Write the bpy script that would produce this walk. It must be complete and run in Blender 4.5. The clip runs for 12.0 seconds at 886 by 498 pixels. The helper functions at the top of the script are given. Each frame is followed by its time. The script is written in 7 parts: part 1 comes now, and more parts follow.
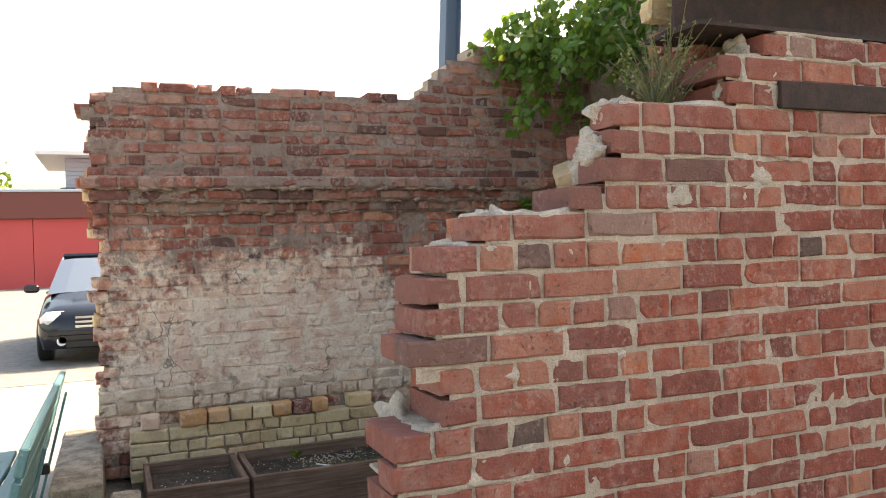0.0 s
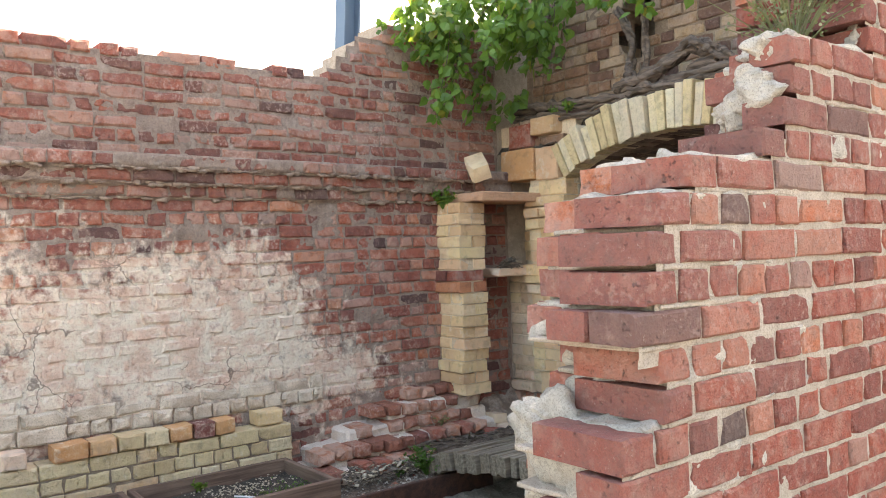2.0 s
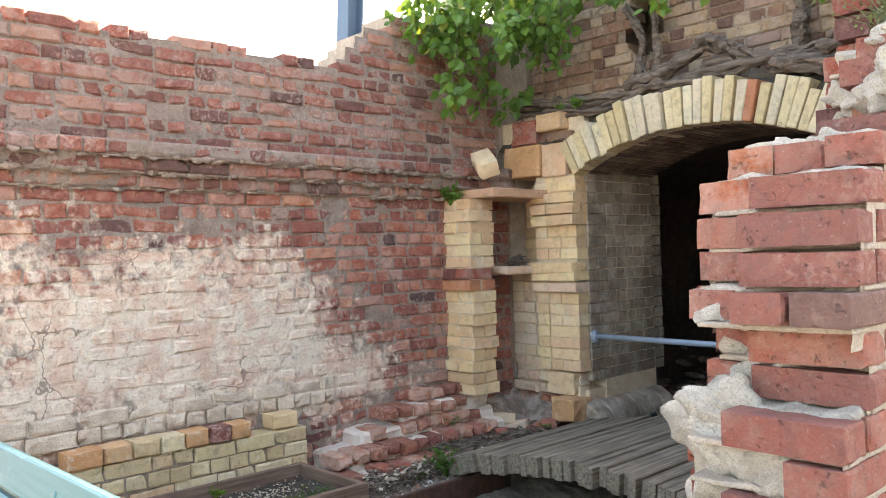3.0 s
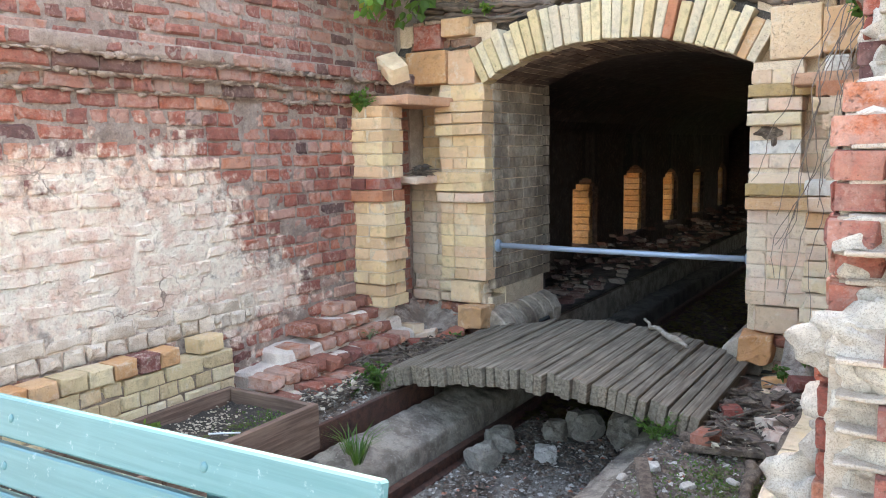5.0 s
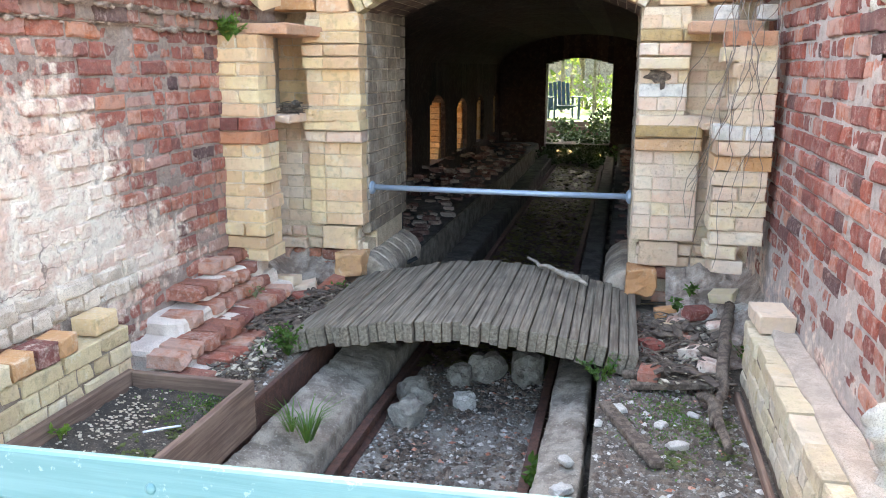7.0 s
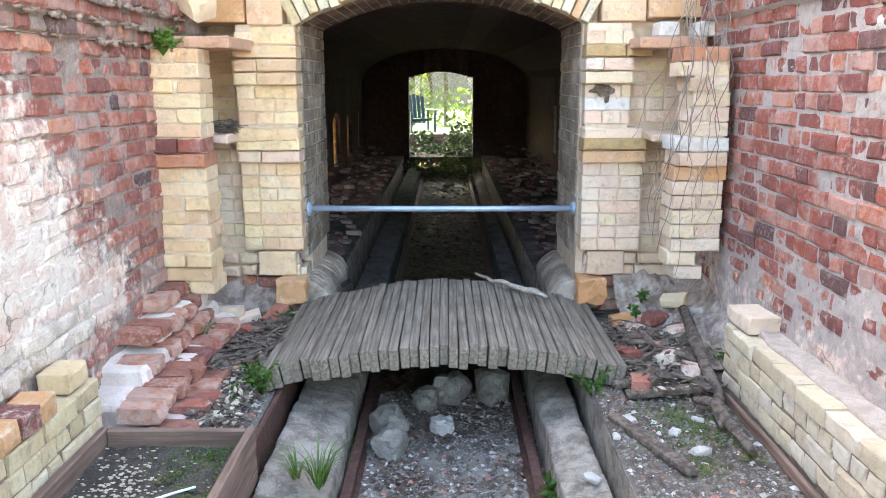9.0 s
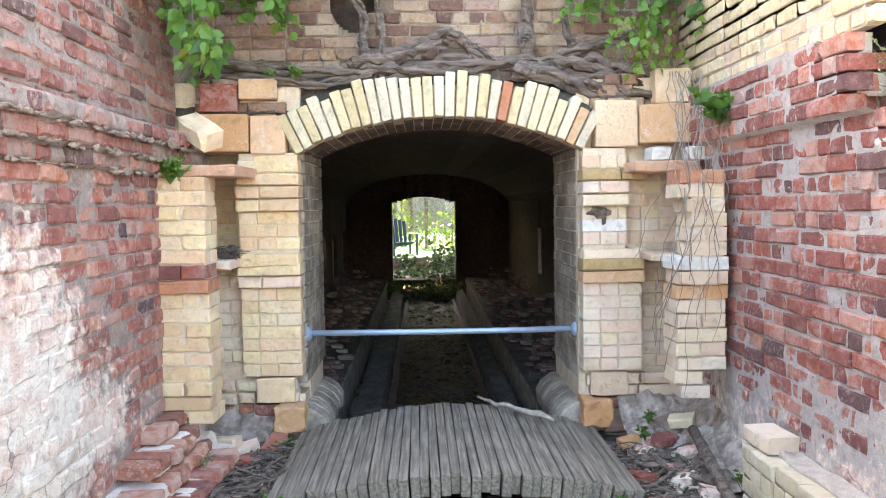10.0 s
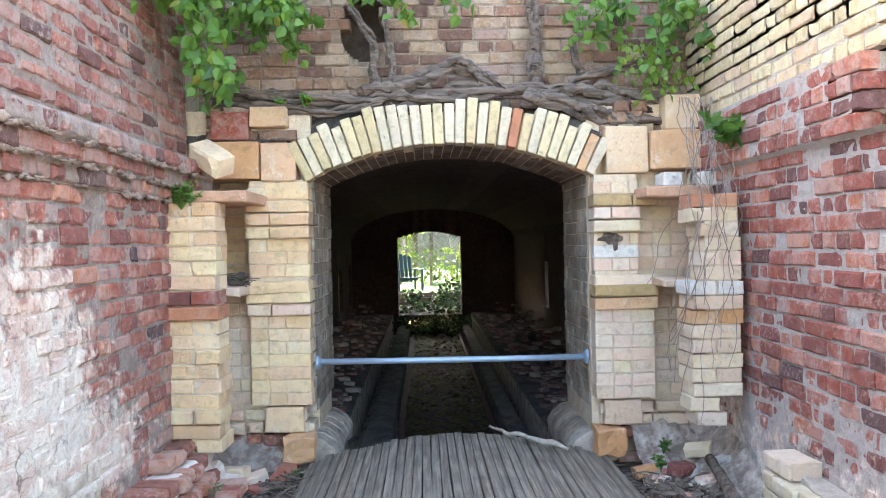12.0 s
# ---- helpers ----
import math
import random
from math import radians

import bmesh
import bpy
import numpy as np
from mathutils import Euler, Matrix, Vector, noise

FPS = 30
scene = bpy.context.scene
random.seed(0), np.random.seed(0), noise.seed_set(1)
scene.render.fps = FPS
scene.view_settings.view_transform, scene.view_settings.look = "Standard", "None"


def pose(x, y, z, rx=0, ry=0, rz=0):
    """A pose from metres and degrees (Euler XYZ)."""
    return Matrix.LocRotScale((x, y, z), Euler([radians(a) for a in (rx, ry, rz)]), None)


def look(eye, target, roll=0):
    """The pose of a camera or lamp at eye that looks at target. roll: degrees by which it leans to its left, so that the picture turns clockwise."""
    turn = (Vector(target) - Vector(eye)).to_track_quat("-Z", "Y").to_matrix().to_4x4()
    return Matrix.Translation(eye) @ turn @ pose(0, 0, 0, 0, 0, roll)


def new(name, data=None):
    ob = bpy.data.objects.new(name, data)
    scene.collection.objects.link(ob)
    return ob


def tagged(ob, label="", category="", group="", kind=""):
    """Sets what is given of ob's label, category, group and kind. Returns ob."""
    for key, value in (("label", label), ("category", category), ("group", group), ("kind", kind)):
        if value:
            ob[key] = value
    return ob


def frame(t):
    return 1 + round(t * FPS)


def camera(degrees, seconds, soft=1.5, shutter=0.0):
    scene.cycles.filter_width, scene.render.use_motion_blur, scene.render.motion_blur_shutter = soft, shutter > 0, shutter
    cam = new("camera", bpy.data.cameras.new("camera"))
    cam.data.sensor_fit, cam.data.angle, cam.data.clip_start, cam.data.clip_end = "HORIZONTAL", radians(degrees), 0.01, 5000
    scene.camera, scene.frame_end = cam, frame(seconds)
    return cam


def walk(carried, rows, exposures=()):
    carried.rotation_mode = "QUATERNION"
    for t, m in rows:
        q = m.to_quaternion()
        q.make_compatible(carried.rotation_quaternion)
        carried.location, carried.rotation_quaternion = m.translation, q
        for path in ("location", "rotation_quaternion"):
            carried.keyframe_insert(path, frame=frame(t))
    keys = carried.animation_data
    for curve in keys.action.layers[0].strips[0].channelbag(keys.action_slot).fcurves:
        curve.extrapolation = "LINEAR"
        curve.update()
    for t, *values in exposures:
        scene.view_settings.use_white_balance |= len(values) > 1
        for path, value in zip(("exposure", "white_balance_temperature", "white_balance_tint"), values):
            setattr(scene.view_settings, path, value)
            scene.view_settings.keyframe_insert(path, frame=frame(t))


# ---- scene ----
cam = camera(58.6, 12.0, soft=1.0)
PATH = [
    (0, (0.489, -0.118, 1.493), (-1.354, 0.657, 1.474), -1.7),
    (0.5, (0.264, -0.239, 1.465), (-1.516, 0.674, 1.454), -1.8),
    (1, (0.004, -0.344, 1.416), (-1.701, 0.702, 1.413), -1.8),
    (1.5, (-0.25, -0.461, 1.393), (-1.886, 0.69, 1.395), -1.8),
    (2, (-0.463, -0.672, 1.366), (-2.03, 0.571, 1.373), -1.8),
    (2.5, (-0.676, -0.847, 1.333), (-2.18, 0.471, 1.345), -1.8),
    (2.7, (-0.763, -0.899, 1.318), (-2.252, 0.437, 1.331), -1.8),
    (4.3, (-1.328, -1.335, 1.427), (-2.579, 0.225, 1.386), -1.4),
    (4.5, (-1.383, -1.367, 1.422), (-2.578, 0.236, 1.349), -1.4),
    (5, (-1.616, -1.413, 1.415), (-2.674, 0.266, 1.165), -1.1),
    (5.5, (-1.899, -1.458, 1.456), (-2.846, 0.258, 1.057), -0.8),
    (6, (-2.169, -1.561, 1.507), (-2.96, 0.221, 1.063), -0.3),
    (6.5, (-2.417, -1.578, 1.518), (-3.007, 0.279, 1.068), 0.0),
    (7, (-2.684, -1.556, 1.533), (-3.111, 0.345, 1.083), 0.1),
    (7.2, (-2.778, -1.557, 1.55), (-3.155, 0.354, 1.099), 0.1),
    (9, (-3.474, -1.503, 1.545), (-3.483, 0.453, 1.126), -0.2),
    (9.5, (-3.575, -1.504, 1.564), (-3.541, 0.468, 1.231), -0.5),
    (10, (-3.638, -1.487, 1.545), (-3.584, 0.509, 1.432), -0.9),
    (10.5, (-3.654, -1.446, 1.525), (-3.593, 0.552, 1.466), -1.1),
    (11, (-3.678, -1.433, 1.5), (-3.627, 0.566, 1.454), -1.2),
    (11.5, (-3.678, -1.483, 1.473), (-3.636, 0.516, 1.442), -1.2),
    (12, (-3.685, -1.457, 1.47), (-3.638, 0.543, 1.454), -1.1),
]
EXPOSURE = [(0, 1.8, 7900, 12), (0.5, 2.13, 7900, 12), (1.5, 2.55, 7800, 12), (2.1, 2.7, 7600, 12), (2.7, 2.8, 7550, 12), (4.5, 3.15, 7250, 12), (5.5, 3.27, 6950, 12), (6.5, 3.43, 6850, 11), (9, 3.73, 6600, 11), (10.3, 3.63, 6650, 11), (11, 3.75, 6350, 11), (11.5, 3.75, 6200, 11), (12, 3.48, 6300, 10)]
walk(cam, [(t, look(eye, target, roll)) for t, eye, target, roll in PATH], EXPOSURE)

# ---------------- world, sun ----------------
SUN_AZ, SUN_EL = radians(-20), radians(38)      # azimuth from +y towards +x
SUN_DIR = Vector((math.sin(SUN_AZ) * math.cos(SUN_EL), math.cos(SUN_AZ) * math.cos(SUN_EL), math.sin(SUN_EL)))
world = bpy.data.worlds.new("sky")
scene.world = world
world.use_nodes = True
wn = world.node_tree
sky = wn.nodes.new("ShaderNodeTexSky")
sky.sky_type = "NISHITA"
sky.sun_disc = False
sky.sun_elevation, sky.sun_rotation = SUN_EL, SUN_AZ
sky.air_density, sky.dust_density, sky.ozone_density = 1.3, 4.0, 1.0
wn.links.new(sky.outputs[0], wn.nodes["Background"].inputs[0])
wn.nodes["Background"].inputs[1].default_value = 0.15
sun_data = bpy.data.lights.new("sun", "SUN")
sun_data.energy, sun_data.angle, sun_data.color = 4.8, radians(0.6), (1.0, 0.95, 0.86)
sun = new("sun", sun_data)
sun.matrix_world = look((-8, 20, 30), Vector((-8, 20, 30)) - SUN_DIR)


# ---------------- materials ----------------
def nodes_of(name):
    m = bpy.data.materials.new(name)
    m.use_nodes = True
    t = m.node_tree
    return m, t, t.nodes["Principled BSDF"]


def node(t, kind, **sockets):
    n = t.nodes.new(kind)
    for k, v in sockets.items():
        key = int(k[1:]) if k[0] == "i" and k[1:].isdigit() else k.replace("_", " ")
        n.inputs[key].default_value = v
    return n


def noise_tex(t, scale, detail=4.0, rough=0.55, coord=None, world_space=True):
    n = node(t, "ShaderNodeTexNoise", Scale=scale, Detail=detail, Roughness=rough)
    if coord is None:
        coord = t.nodes.new("ShaderNodeNewGeometry").outputs["Position"]
    t.links.new(coord, n.inputs["Vector"])
    return n.outputs["Fac"]


def ramp(t, fac, stops, mode="LINEAR"):
    n = t.nodes.new("ShaderNodeValToRGB")
    e = n.color_ramp.elements
    while len(e) < len(stops):
        e.new(0.5)
    for el, (p, c) in zip(e, stops):
        el.position = p
        el.color = (*c, 1) if len(c) == 3 else c
    n.color_ramp.interpolation = mode
    t.links.new(fac, n.inputs[0])
    return n.outputs[0]


def mixc(t, fac, a, b, mode="MIX"):
    n = t.nodes.new("ShaderNodeMix")
    n.data_type, n.blend_type = "RGBA", mode
    for key, v in ((0, fac), (6, a), (7, b)):
        if isinstance(v, (int, float)):
            n.inputs[key].default_value = v
        elif isinstance(v, tuple):
            n.inputs[key].default_value = (*v, 1)
        else:
            t.links.new(v, n.inputs[key])
    return n.outputs[2]


def calc(t, op, a, b=0.0, clamp=False):
    n = t.nodes.new("ShaderNodeMath")
    n.operation, n.use_clamp = op, clamp
    for key, v in ((0, a), (1, b)):
        if isinstance(v, (int, float)):
            n.inputs[key].default_value = v
        else:
            t.links.new(v, n.inputs[key])
    return n.outputs[0]


def step_up(t, v, lo, hi):
    n = t.nodes.new("ShaderNodeMapRange")
    n.interpolation_type = "SMOOTHSTEP"
    t.links.new(v, n.inputs[0])
    n.inputs[1].default_value, n.inputs[2].default_value = lo, hi
    return n.outputs[0]


def relief(t, bsdf, height, strength=0.6, dist=0.004):
    b = node(t, "ShaderNodeBump", Strength=strength, Distance=dist)
    t.links.new(height, b.inputs["Height"])
    t.links.new(b.outputs[0], bsdf.inputs["Normal"])


def piece_random(t):
    a = t.nodes.new("ShaderNodeObjectInfo").outputs["Random"]
    b = t.nodes.new("ShaderNodeNewGeometry").outputs["Random Per Island"]
    return calc(t, "FRACT", calc(t, "ADD", a, calc(t, "MULTIPLY", b, 7.31)))


def whitewash_mask(t, kind):
    """Old limewash left in patches on a wall: 0 to 1."""
    pos = t.nodes.new("ShaderNodeNewGeometry").outputs["Position"]
    xyz = t.nodes.new("ShaderNodeSeparateXYZ")
    t.links.new(pos, xyz.inputs[0])
    y, z = xyz.outputs[1], xyz.outputs[2]
    if kind == "west":
        # below a line that falls from z 1.35 at y 1.6 to z 0.6 at y 2.4
        right = calc(t, "SUBTRACT", 2.95, calc(t, "ADD", y, z))
        top = calc(t, "SUBTRACT", 1.42, z)
        low = calc(t, "MULTIPLY", calc(t, "SUBTRACT", z, 0.35), 1.5)
        left = calc(t, "ADD", calc(t, "MULTIPLY", y, 0.9), 0.22)
        d = calc(t, "MINIMUM", calc(t, "MINIMUM", calc(t, "MINIMUM", right, top), low), left)
    else:
        # flaking coat along the foot of the wall
        d = calc(t, "SUBTRACT", 0.30, z)
    n1 = noise_tex(t, 2.3, 5, 0.6)
    n2 = noise_tex(t, 16, 5, 0.65)
    v = calc(t, "ADD", d, calc(t, "ADD", calc(t, "MULTIPLY", calc(t, "SUBTRACT", n1, 0.52), 1.5), calc(t, "MULTIPLY", calc(t, "SUBTRACT", n2, 0.5), 1.7)))
    return step_up(t, v, -0.22, 0.26)


def brick_mat(name, stops, smear=0.3, wash=None, smear_col=(0.50, 0.43, 0.37), dirt=0.5, stain=None, blot=1.0, dust=False, dark_blots=None):
    m, t, b = nodes_of(name)
    rnd = piece_random(t)
    base = ramp(t, rnd, stops)
    n_fine, n_mid, n_big = noise_tex(t, 130, 6, 0.7), noise_tex(t, 26, 5, 0.6), noise_tex(t, 1.6, 4, 0.6)
    base = mixc(t, calc(t, "MULTIPLY", step_up(t, n_mid, 0.45, 0.75), 0.45 * blot), base, (0.09, 0.045, 0.038))
    speck = calc(t, "MULTIPLY", step_up(t, n_fine, 0.57, 0.66), step_up(t, noise_tex(t, 34, 5, 0.65), 0.44, 0.6))
    base = mixc(t, calc(t, "MULTIPLY", speck, 0.4 * blot), base, (0.58, 0.49, 0.42))
    # soft light and dark clouds within each brick
    cloud = noise_tex(t, 15, 4, 0.55)
    base = mixc(t, calc(t, "MULTIPLY", step_up(t, cloud, 0.52, 0.72), 0.35), base, mixc(t, 0.45, base, (0.66, 0.42, 0.32)))
    base = mixc(t, calc(t, "MULTIPLY", step_up(t, cloud, 0.48, 0.30), 0.4), base, mixc(t, 0.6, base, (0.03, 0.02, 0.018)))
    pit = step_up(t, noise_tex(t, 75, 5, 0.7), 0.60, 0.70)
    base = mixc(t, calc(t, "MULTIPLY", pit, 0.5 * blot), base, (0.06, 0.035, 0.03))
    base = mixc(t, calc(t, "MULTIPLY", step_up(t, noise_tex(t, 165, 4, 0.75), 0.50, 0.60), 0.4 * blot), base, mixc(t, 0.62, base, (0.02, 0.015, 0.012)))
    if stain:
        base = mixc(t, calc(t, "MULTIPLY", step_up(t, noise_tex(t, 5.5, 5, 0.65), 0.47, 0.66), 0.6), base, stain)
        base = mixc(t, calc(t, "MULTIPLY", step_up(t, noise_tex(t, 9.0, 6, 0.7), 0.56, 0.68), 0.45), base, (0.78, 0.70, 0.56))
    # mortar dust and smears left on the face
    sm = step_up(t, calc(t, "ADD", calc(t, "MULTIPLY", noise_tex(t, 11, 6, 0.7), 0.75), calc(t, "MULTIPLY", rnd, 0.25)), 0.47, 0.63)
    base = mixc(t, calc(t, "MULTIPLY", sm, smear), base, smear_col)
    base = mixc(t, calc(t, "MULTIPLY", step_up(t, n_big, 0.5, 0.72), dirt * 0.55), base, (0.11, 0.085, 0.075))
    # thin pale bloom of salts in streaks and blots
    bloom = calc(t, "MULTIPLY", step_up(t, noise_tex(t, 48, 5, 0.6), 0.50, 0.62), step_up(t, noise_tex(t, 4.5, 4, 0.6), 0.46, 0.62))
    base = mixc(t, calc(t, "MULTIPLY", bloom, 0.55 * smear + 0.1), base, (0.64, 0.47, 0.40) if stain is None else (0.80, 0.68, 0.54))
    if dust:
        # old mortar dust that lies thickest towards the broken end and the top of the wall
        pos = t.nodes.new("ShaderNodeSeparateXYZ")
        t.links.new(t.nodes.new("ShaderNodeNewGeometry").outputs["Position"], pos.inputs[0])
        far = calc(t, "SUBTRACT", 1.25, calc(t, "SUBTRACT", pos.outputs[1], calc(t, "MULTIPLY", calc(t, "SUBTRACT", pos.outputs[2], 1.2), 0.9)))
        film = step_up(t, calc(t, "ADD", far, calc(t, "MULTIPLY", calc(t, "SUBTRACT", noise_tex(t, 6, 5, 0.6), 0.5), 1.8)), -0.5, 0.7)
        base = mixc(t, calc(t, "MULTIPLY", film, 0.28), base, mixc(t, n_mid, (0.25, 0.15, 0.13), (0.40, 0.25, 0.21)))
    # large noise blots of a darker colour
    if dark_blots:
        base = mixc(t, calc(t, "MULTIPLY", step_up(t, noise_tex(t, 3.2, 6, 0.7), 0.40, 0.62), 0.75), base, dark_blots)
    if wash:
        k = whitewash_mask(t, wash)
        coat = mixc(t, step_up(t, noise_tex(t, 7, 6, 0.7), 0.42, 0.62), (0.92, 0.78, 0.63), (0.80, 0.55, 0.42))
        coat = mixc(t, calc(t, "MULTIPLY", step_up(t, noise_tex(t, 20, 5, 0.7), 0.54, 0.66), 0.55), coat, (0.62, 0.38, 0.29))
        coat = mixc(t, calc(t, "MULTIPLY", step_up(t, noise_tex(t, 38, 5, 0.7), 0.56, 0.66), 0.5), coat, (0.50, 0.33, 0.26))
        # open cracks and bare joints showing through the coat
        warp = t.nodes.new("ShaderNodeMapping")
        t.links.new(t.nodes.new("ShaderNodeNewGeometry").outputs["Position"], warp.inputs[0])
        bend = node(t, "ShaderNodeTexNoise", Scale=5.0, Detail=4.0)
        t.links.new(warp.outputs[0], bend.inputs["Vector"])
        shift = t.nodes.new("ShaderNodeVectorMath")
        shift.operation = "MULTIPLY_ADD"
        t.links.new(bend.outputs["Color"], shift.inputs[0])
        shift.inputs[1].default_value = (0.28, 0.28, 0.28)
        t.links.new(warp.outputs[0], shift.inputs[2])
        cell = node(t, "ShaderNodeTexVoronoi", Scale=3.4)
        cell.feature = "DISTANCE_TO_EDGE"
        t.links.new(shift.outputs[0], cell.inputs["Vector"])
        line = calc(t, "SUBTRACT", 1.0, step_up(t, cell.outputs["Distance"], 0.004, 0.022))
        crack = calc(t, "MULTIPLY", line, step_up(t, noise_tex(t, 2.1, 3, 0.5), 0.50, 0.60))
        coat = mixc(t, calc(t, "MULTIPLY", crack, 0.75), coat, (0.16, 0.10, 0.075))
        flake = step_up(t, noise_tex(t, 62, 5, 0.7), 0.55, 0.63)
        coat = mixc(t, calc(t, "MULTIPLY", flake, 0.3), coat, (0.45, 0.29, 0.22))
        base = mixc(t, calc(t, "MULTIPLY", k, 0.84), base, coat)
    t.links.new(base, b.inputs["Base Color"])
    b.inputs["Roughness"].default_value = 0.9
    relief(t, b, calc(t, "SUBTRACT", calc(t, "ADD", n_mid, calc(t, "MULTIPLY", n_fine, 0.6)), calc(t, "MULTIPLY", pit, 0.9)), 1.0, 0.013)
    return m


RED = [(0.0, (0.10, 0.065, 0.055)), (0.02, (0.15, 0.065, 0.052)), (0.05, (0.24, 0.064, 0.046)), (0.45, (0.32, 0.072, 0.045)), (0.75, (0.37, 0.08, 0.042)),
       (0.9, (0.43, 0.10, 0.042)), (0.96, (0.50, 0.12, 0.036)), (0.985, (0.30, 0.13, 0.10)), (1.0, (0.24, 0.16, 0.13))]
RED_PALE = [(0.0, (0.13, 0.07, 0.058)), (0.1, (0.22, 0.088, 0.068)), (0.4, (0.31, 0.108, 0.078)), (0.65, (0.37, 0.115, 0.072)),
            (0.85, (0.37, 0.17, 0.125)), (0.95, (0.46, 0.145, 0.062)), (1.0, (0.27, 0.165, 0.135))]
RED_MID = [(0.0, (0.12, 0.065, 0.06)), (0.06, (0.25, 0.09, 0.07)), (0.4, (0.35, 0.105, 0.072)), (0.7, (0.43, 0.12, 0.065)), (0.87, (0.38, 0.18, 0.145)), (0.95, (0.52, 0.16, 0.06)), (1.0, (0.28, 0.20, 0.18))]
RED_EAST = [(0.0, (0.12, 0.055, 0.05)), (0.08, (0.21, 0.065, 0.05)), (0.4, (0.29, 0.072, 0.048)), (0.75, (0.38, 0.088, 0.044)), (0.9, (0.48, 0.135, 0.05)), (1.0, (0.30, 0.13, 0.10))]
BUFF = [(0.0, (0.68, 0.45, 0.25)), (0.3, (0.80, 0.57, 0.31)), (0.5, (0.84, 0.66, 0.38)), (0.72, (0.81, 0.53, 0.32)), (0.86, (0.84, 0.69, 0.45)), (0.96, (0.76, 0.44, 0.25)), (1.0, (0.70, 0.50, 0.33))]
BUFF_PALE = [(0.0, (0.68, 0.48, 0.32)), (0.3, (0.79, 0.60, 0.42)), (0.5, (0.82, 0.68, 0.52)), (0.72, (0.79, 0.53, 0.38)), (0.88, (0.80, 0.66, 0.38)), (1.0, (0.70, 0.45, 0.30))]
UPPER = [(0.0, (0.14, 0.075, 0.055)), (0.3, (0.27, 0.14, 0.085)), (0.55, (0.34, 0.20, 0.115)), (0.8, (0.42, 0.29, 0.165)), (1.0, (0.24, 0.09, 0.06))]
M_RED_OUT = brick_mat("red_brick_clean", RED, 0.27, dirt=0.4, smear_col=(0.44, 0.31, 0.25), dust=True)
M_RED_STEP = brick_mat("red_brick_limy", [(0.0, (0.32, 0.125, 0.085)), (0.5, (0.46, 0.165, 0.095)), (1.0, (0.56, 0.22, 0.11))], 0.5, smear_col=(0.60, 0.46, 0.38), dirt=0.3)
M_RED_WEST = brick_mat("red_brick_limewashed", RED_MID, 0.4, "west", (0.58, 0.38, 0.30), 0.25)
M_RED_UPPER = brick_mat("red_brick_weathered", RED_PALE, 0.5, None, (0.42, 0.30, 0.25), 0.4)
M_RED_EAST = brick_mat("red_brick_flaking", RED_EAST, 0.33, "east", (0.60, 0.48, 0.42), dirt=0.15)
M_BUFF = brick_mat("buff_firebrick", BUFF, 0.2, dirt=0.15, stain=(0.66, 0.42, 0.26), smear_col=(0.80, 0.62, 0.42), blot=0.15)
M_BUFF_PALE = brick_mat("pale_firebrick", BUFF_PALE, 0.25, dirt=0.15, stain=(0.68, 0.47, 0.36), smear_col=(0.78, 0.68, 0.57), blot=0.18)
M_LEDGE = brick_mat("dirty_buff_brick", [(0.0, (0.56, 0.41, 0.23)), (0.4, (0.72, 0.56, 0.32)), (0.7, (0.76, 0.61, 0.38)), (0.88, (0.72, 0.45, 0.24)), (1.0, (0.56, 0.35, 0.22))], 0.3, dirt=0.4, stain=(0.62, 0.45, 0.27), smear_col=(0.64, 0.52, 0.38), blot=0.5)
M_LEDGE_PALE = brick_mat("pale_dirty_brick", [(0.0, (0.58, 0.46, 0.31)), (0.4, (0.70, 0.58, 0.38)), (0.7, (0.72, 0.62, 0.48)), (1.0, (0.66, 0.50, 0.28))], 0.3, dirt=0.4, stain=(0.62, 0.50, 0.28), smear_col=(0.62, 0.54, 0.45), blot=0.5)
M_VOUSSOIR = brick_mat("cream_firebrick", [(0.0, (0.62, 0.47, 0.25)), (0.3, (0.74, 0.60, 0.35)), (0.6, (0.78, 0.67, 0.45)), (1.0, (0.70, 0.58, 0.40))], 0.2, dirt=0.2, blot=0.6)
M_REVEAL = brick_mat("stained_firebrick", [(0.0, (0.40, 0.31, 0.22)), (0.5, (0.52, 0.42, 0.31)), (1.0, (0.58, 0.48, 0.37))], 0.3, dirt=0.5, dark_blots=(0.17, 0.13, 0.10))
M_TERRACOTTA = brick_mat("terracotta_slab", [(0.0, (0.46, 0.17, 0.09)), (0.5, (0.56, 0.24, 0.12)), (1.0, (0.60, 0.32, 0.18))], 0.2, dirt=0.2, smear_col=(0.62, 0.46, 0.36), blot=0.5)
M_OCHRE = brick_mat("ochre_firebrick", [(0.0, (0.44, 0.29, 0.12)), (1.0, (0.60, 0.42, 0.19))], 0.2, dirt=0.3, blot=0.5)
M_FIREWHITE = brick_mat("white_firebrick", [(0.0, (0.74, 0.68, 0.60)), (1.0, (0.82, 0.77, 0.70))], 0.15, dirt=0.1, blot=0.4)
M_UPPER = brick_mat("brown_brick", UPPER, 0.3, dirt=0.5)
# near-black base: soot, and the dimness deep in the tunnel painted in
M_TUNNEL = brick_mat("sooty_shaded_brick", [(0.0, (0.028, 0.018, 0.014)), (0.5, (0.055, 0.03, 0.022)), (1.0, (0.085, 0.052, 0.038))], 0.06, dirt=0.8)
M_SOFFIT = brick_mat("dark_soffit_brick", [(0.0, (0.15, 0.09, 0.064)), (0.5, (0.24, 0.15, 0.105)), (1.0, (0.32, 0.22, 0.16))], 0.2, dirt=0.6, dark_blots=(0.07, 0.045, 0.034))


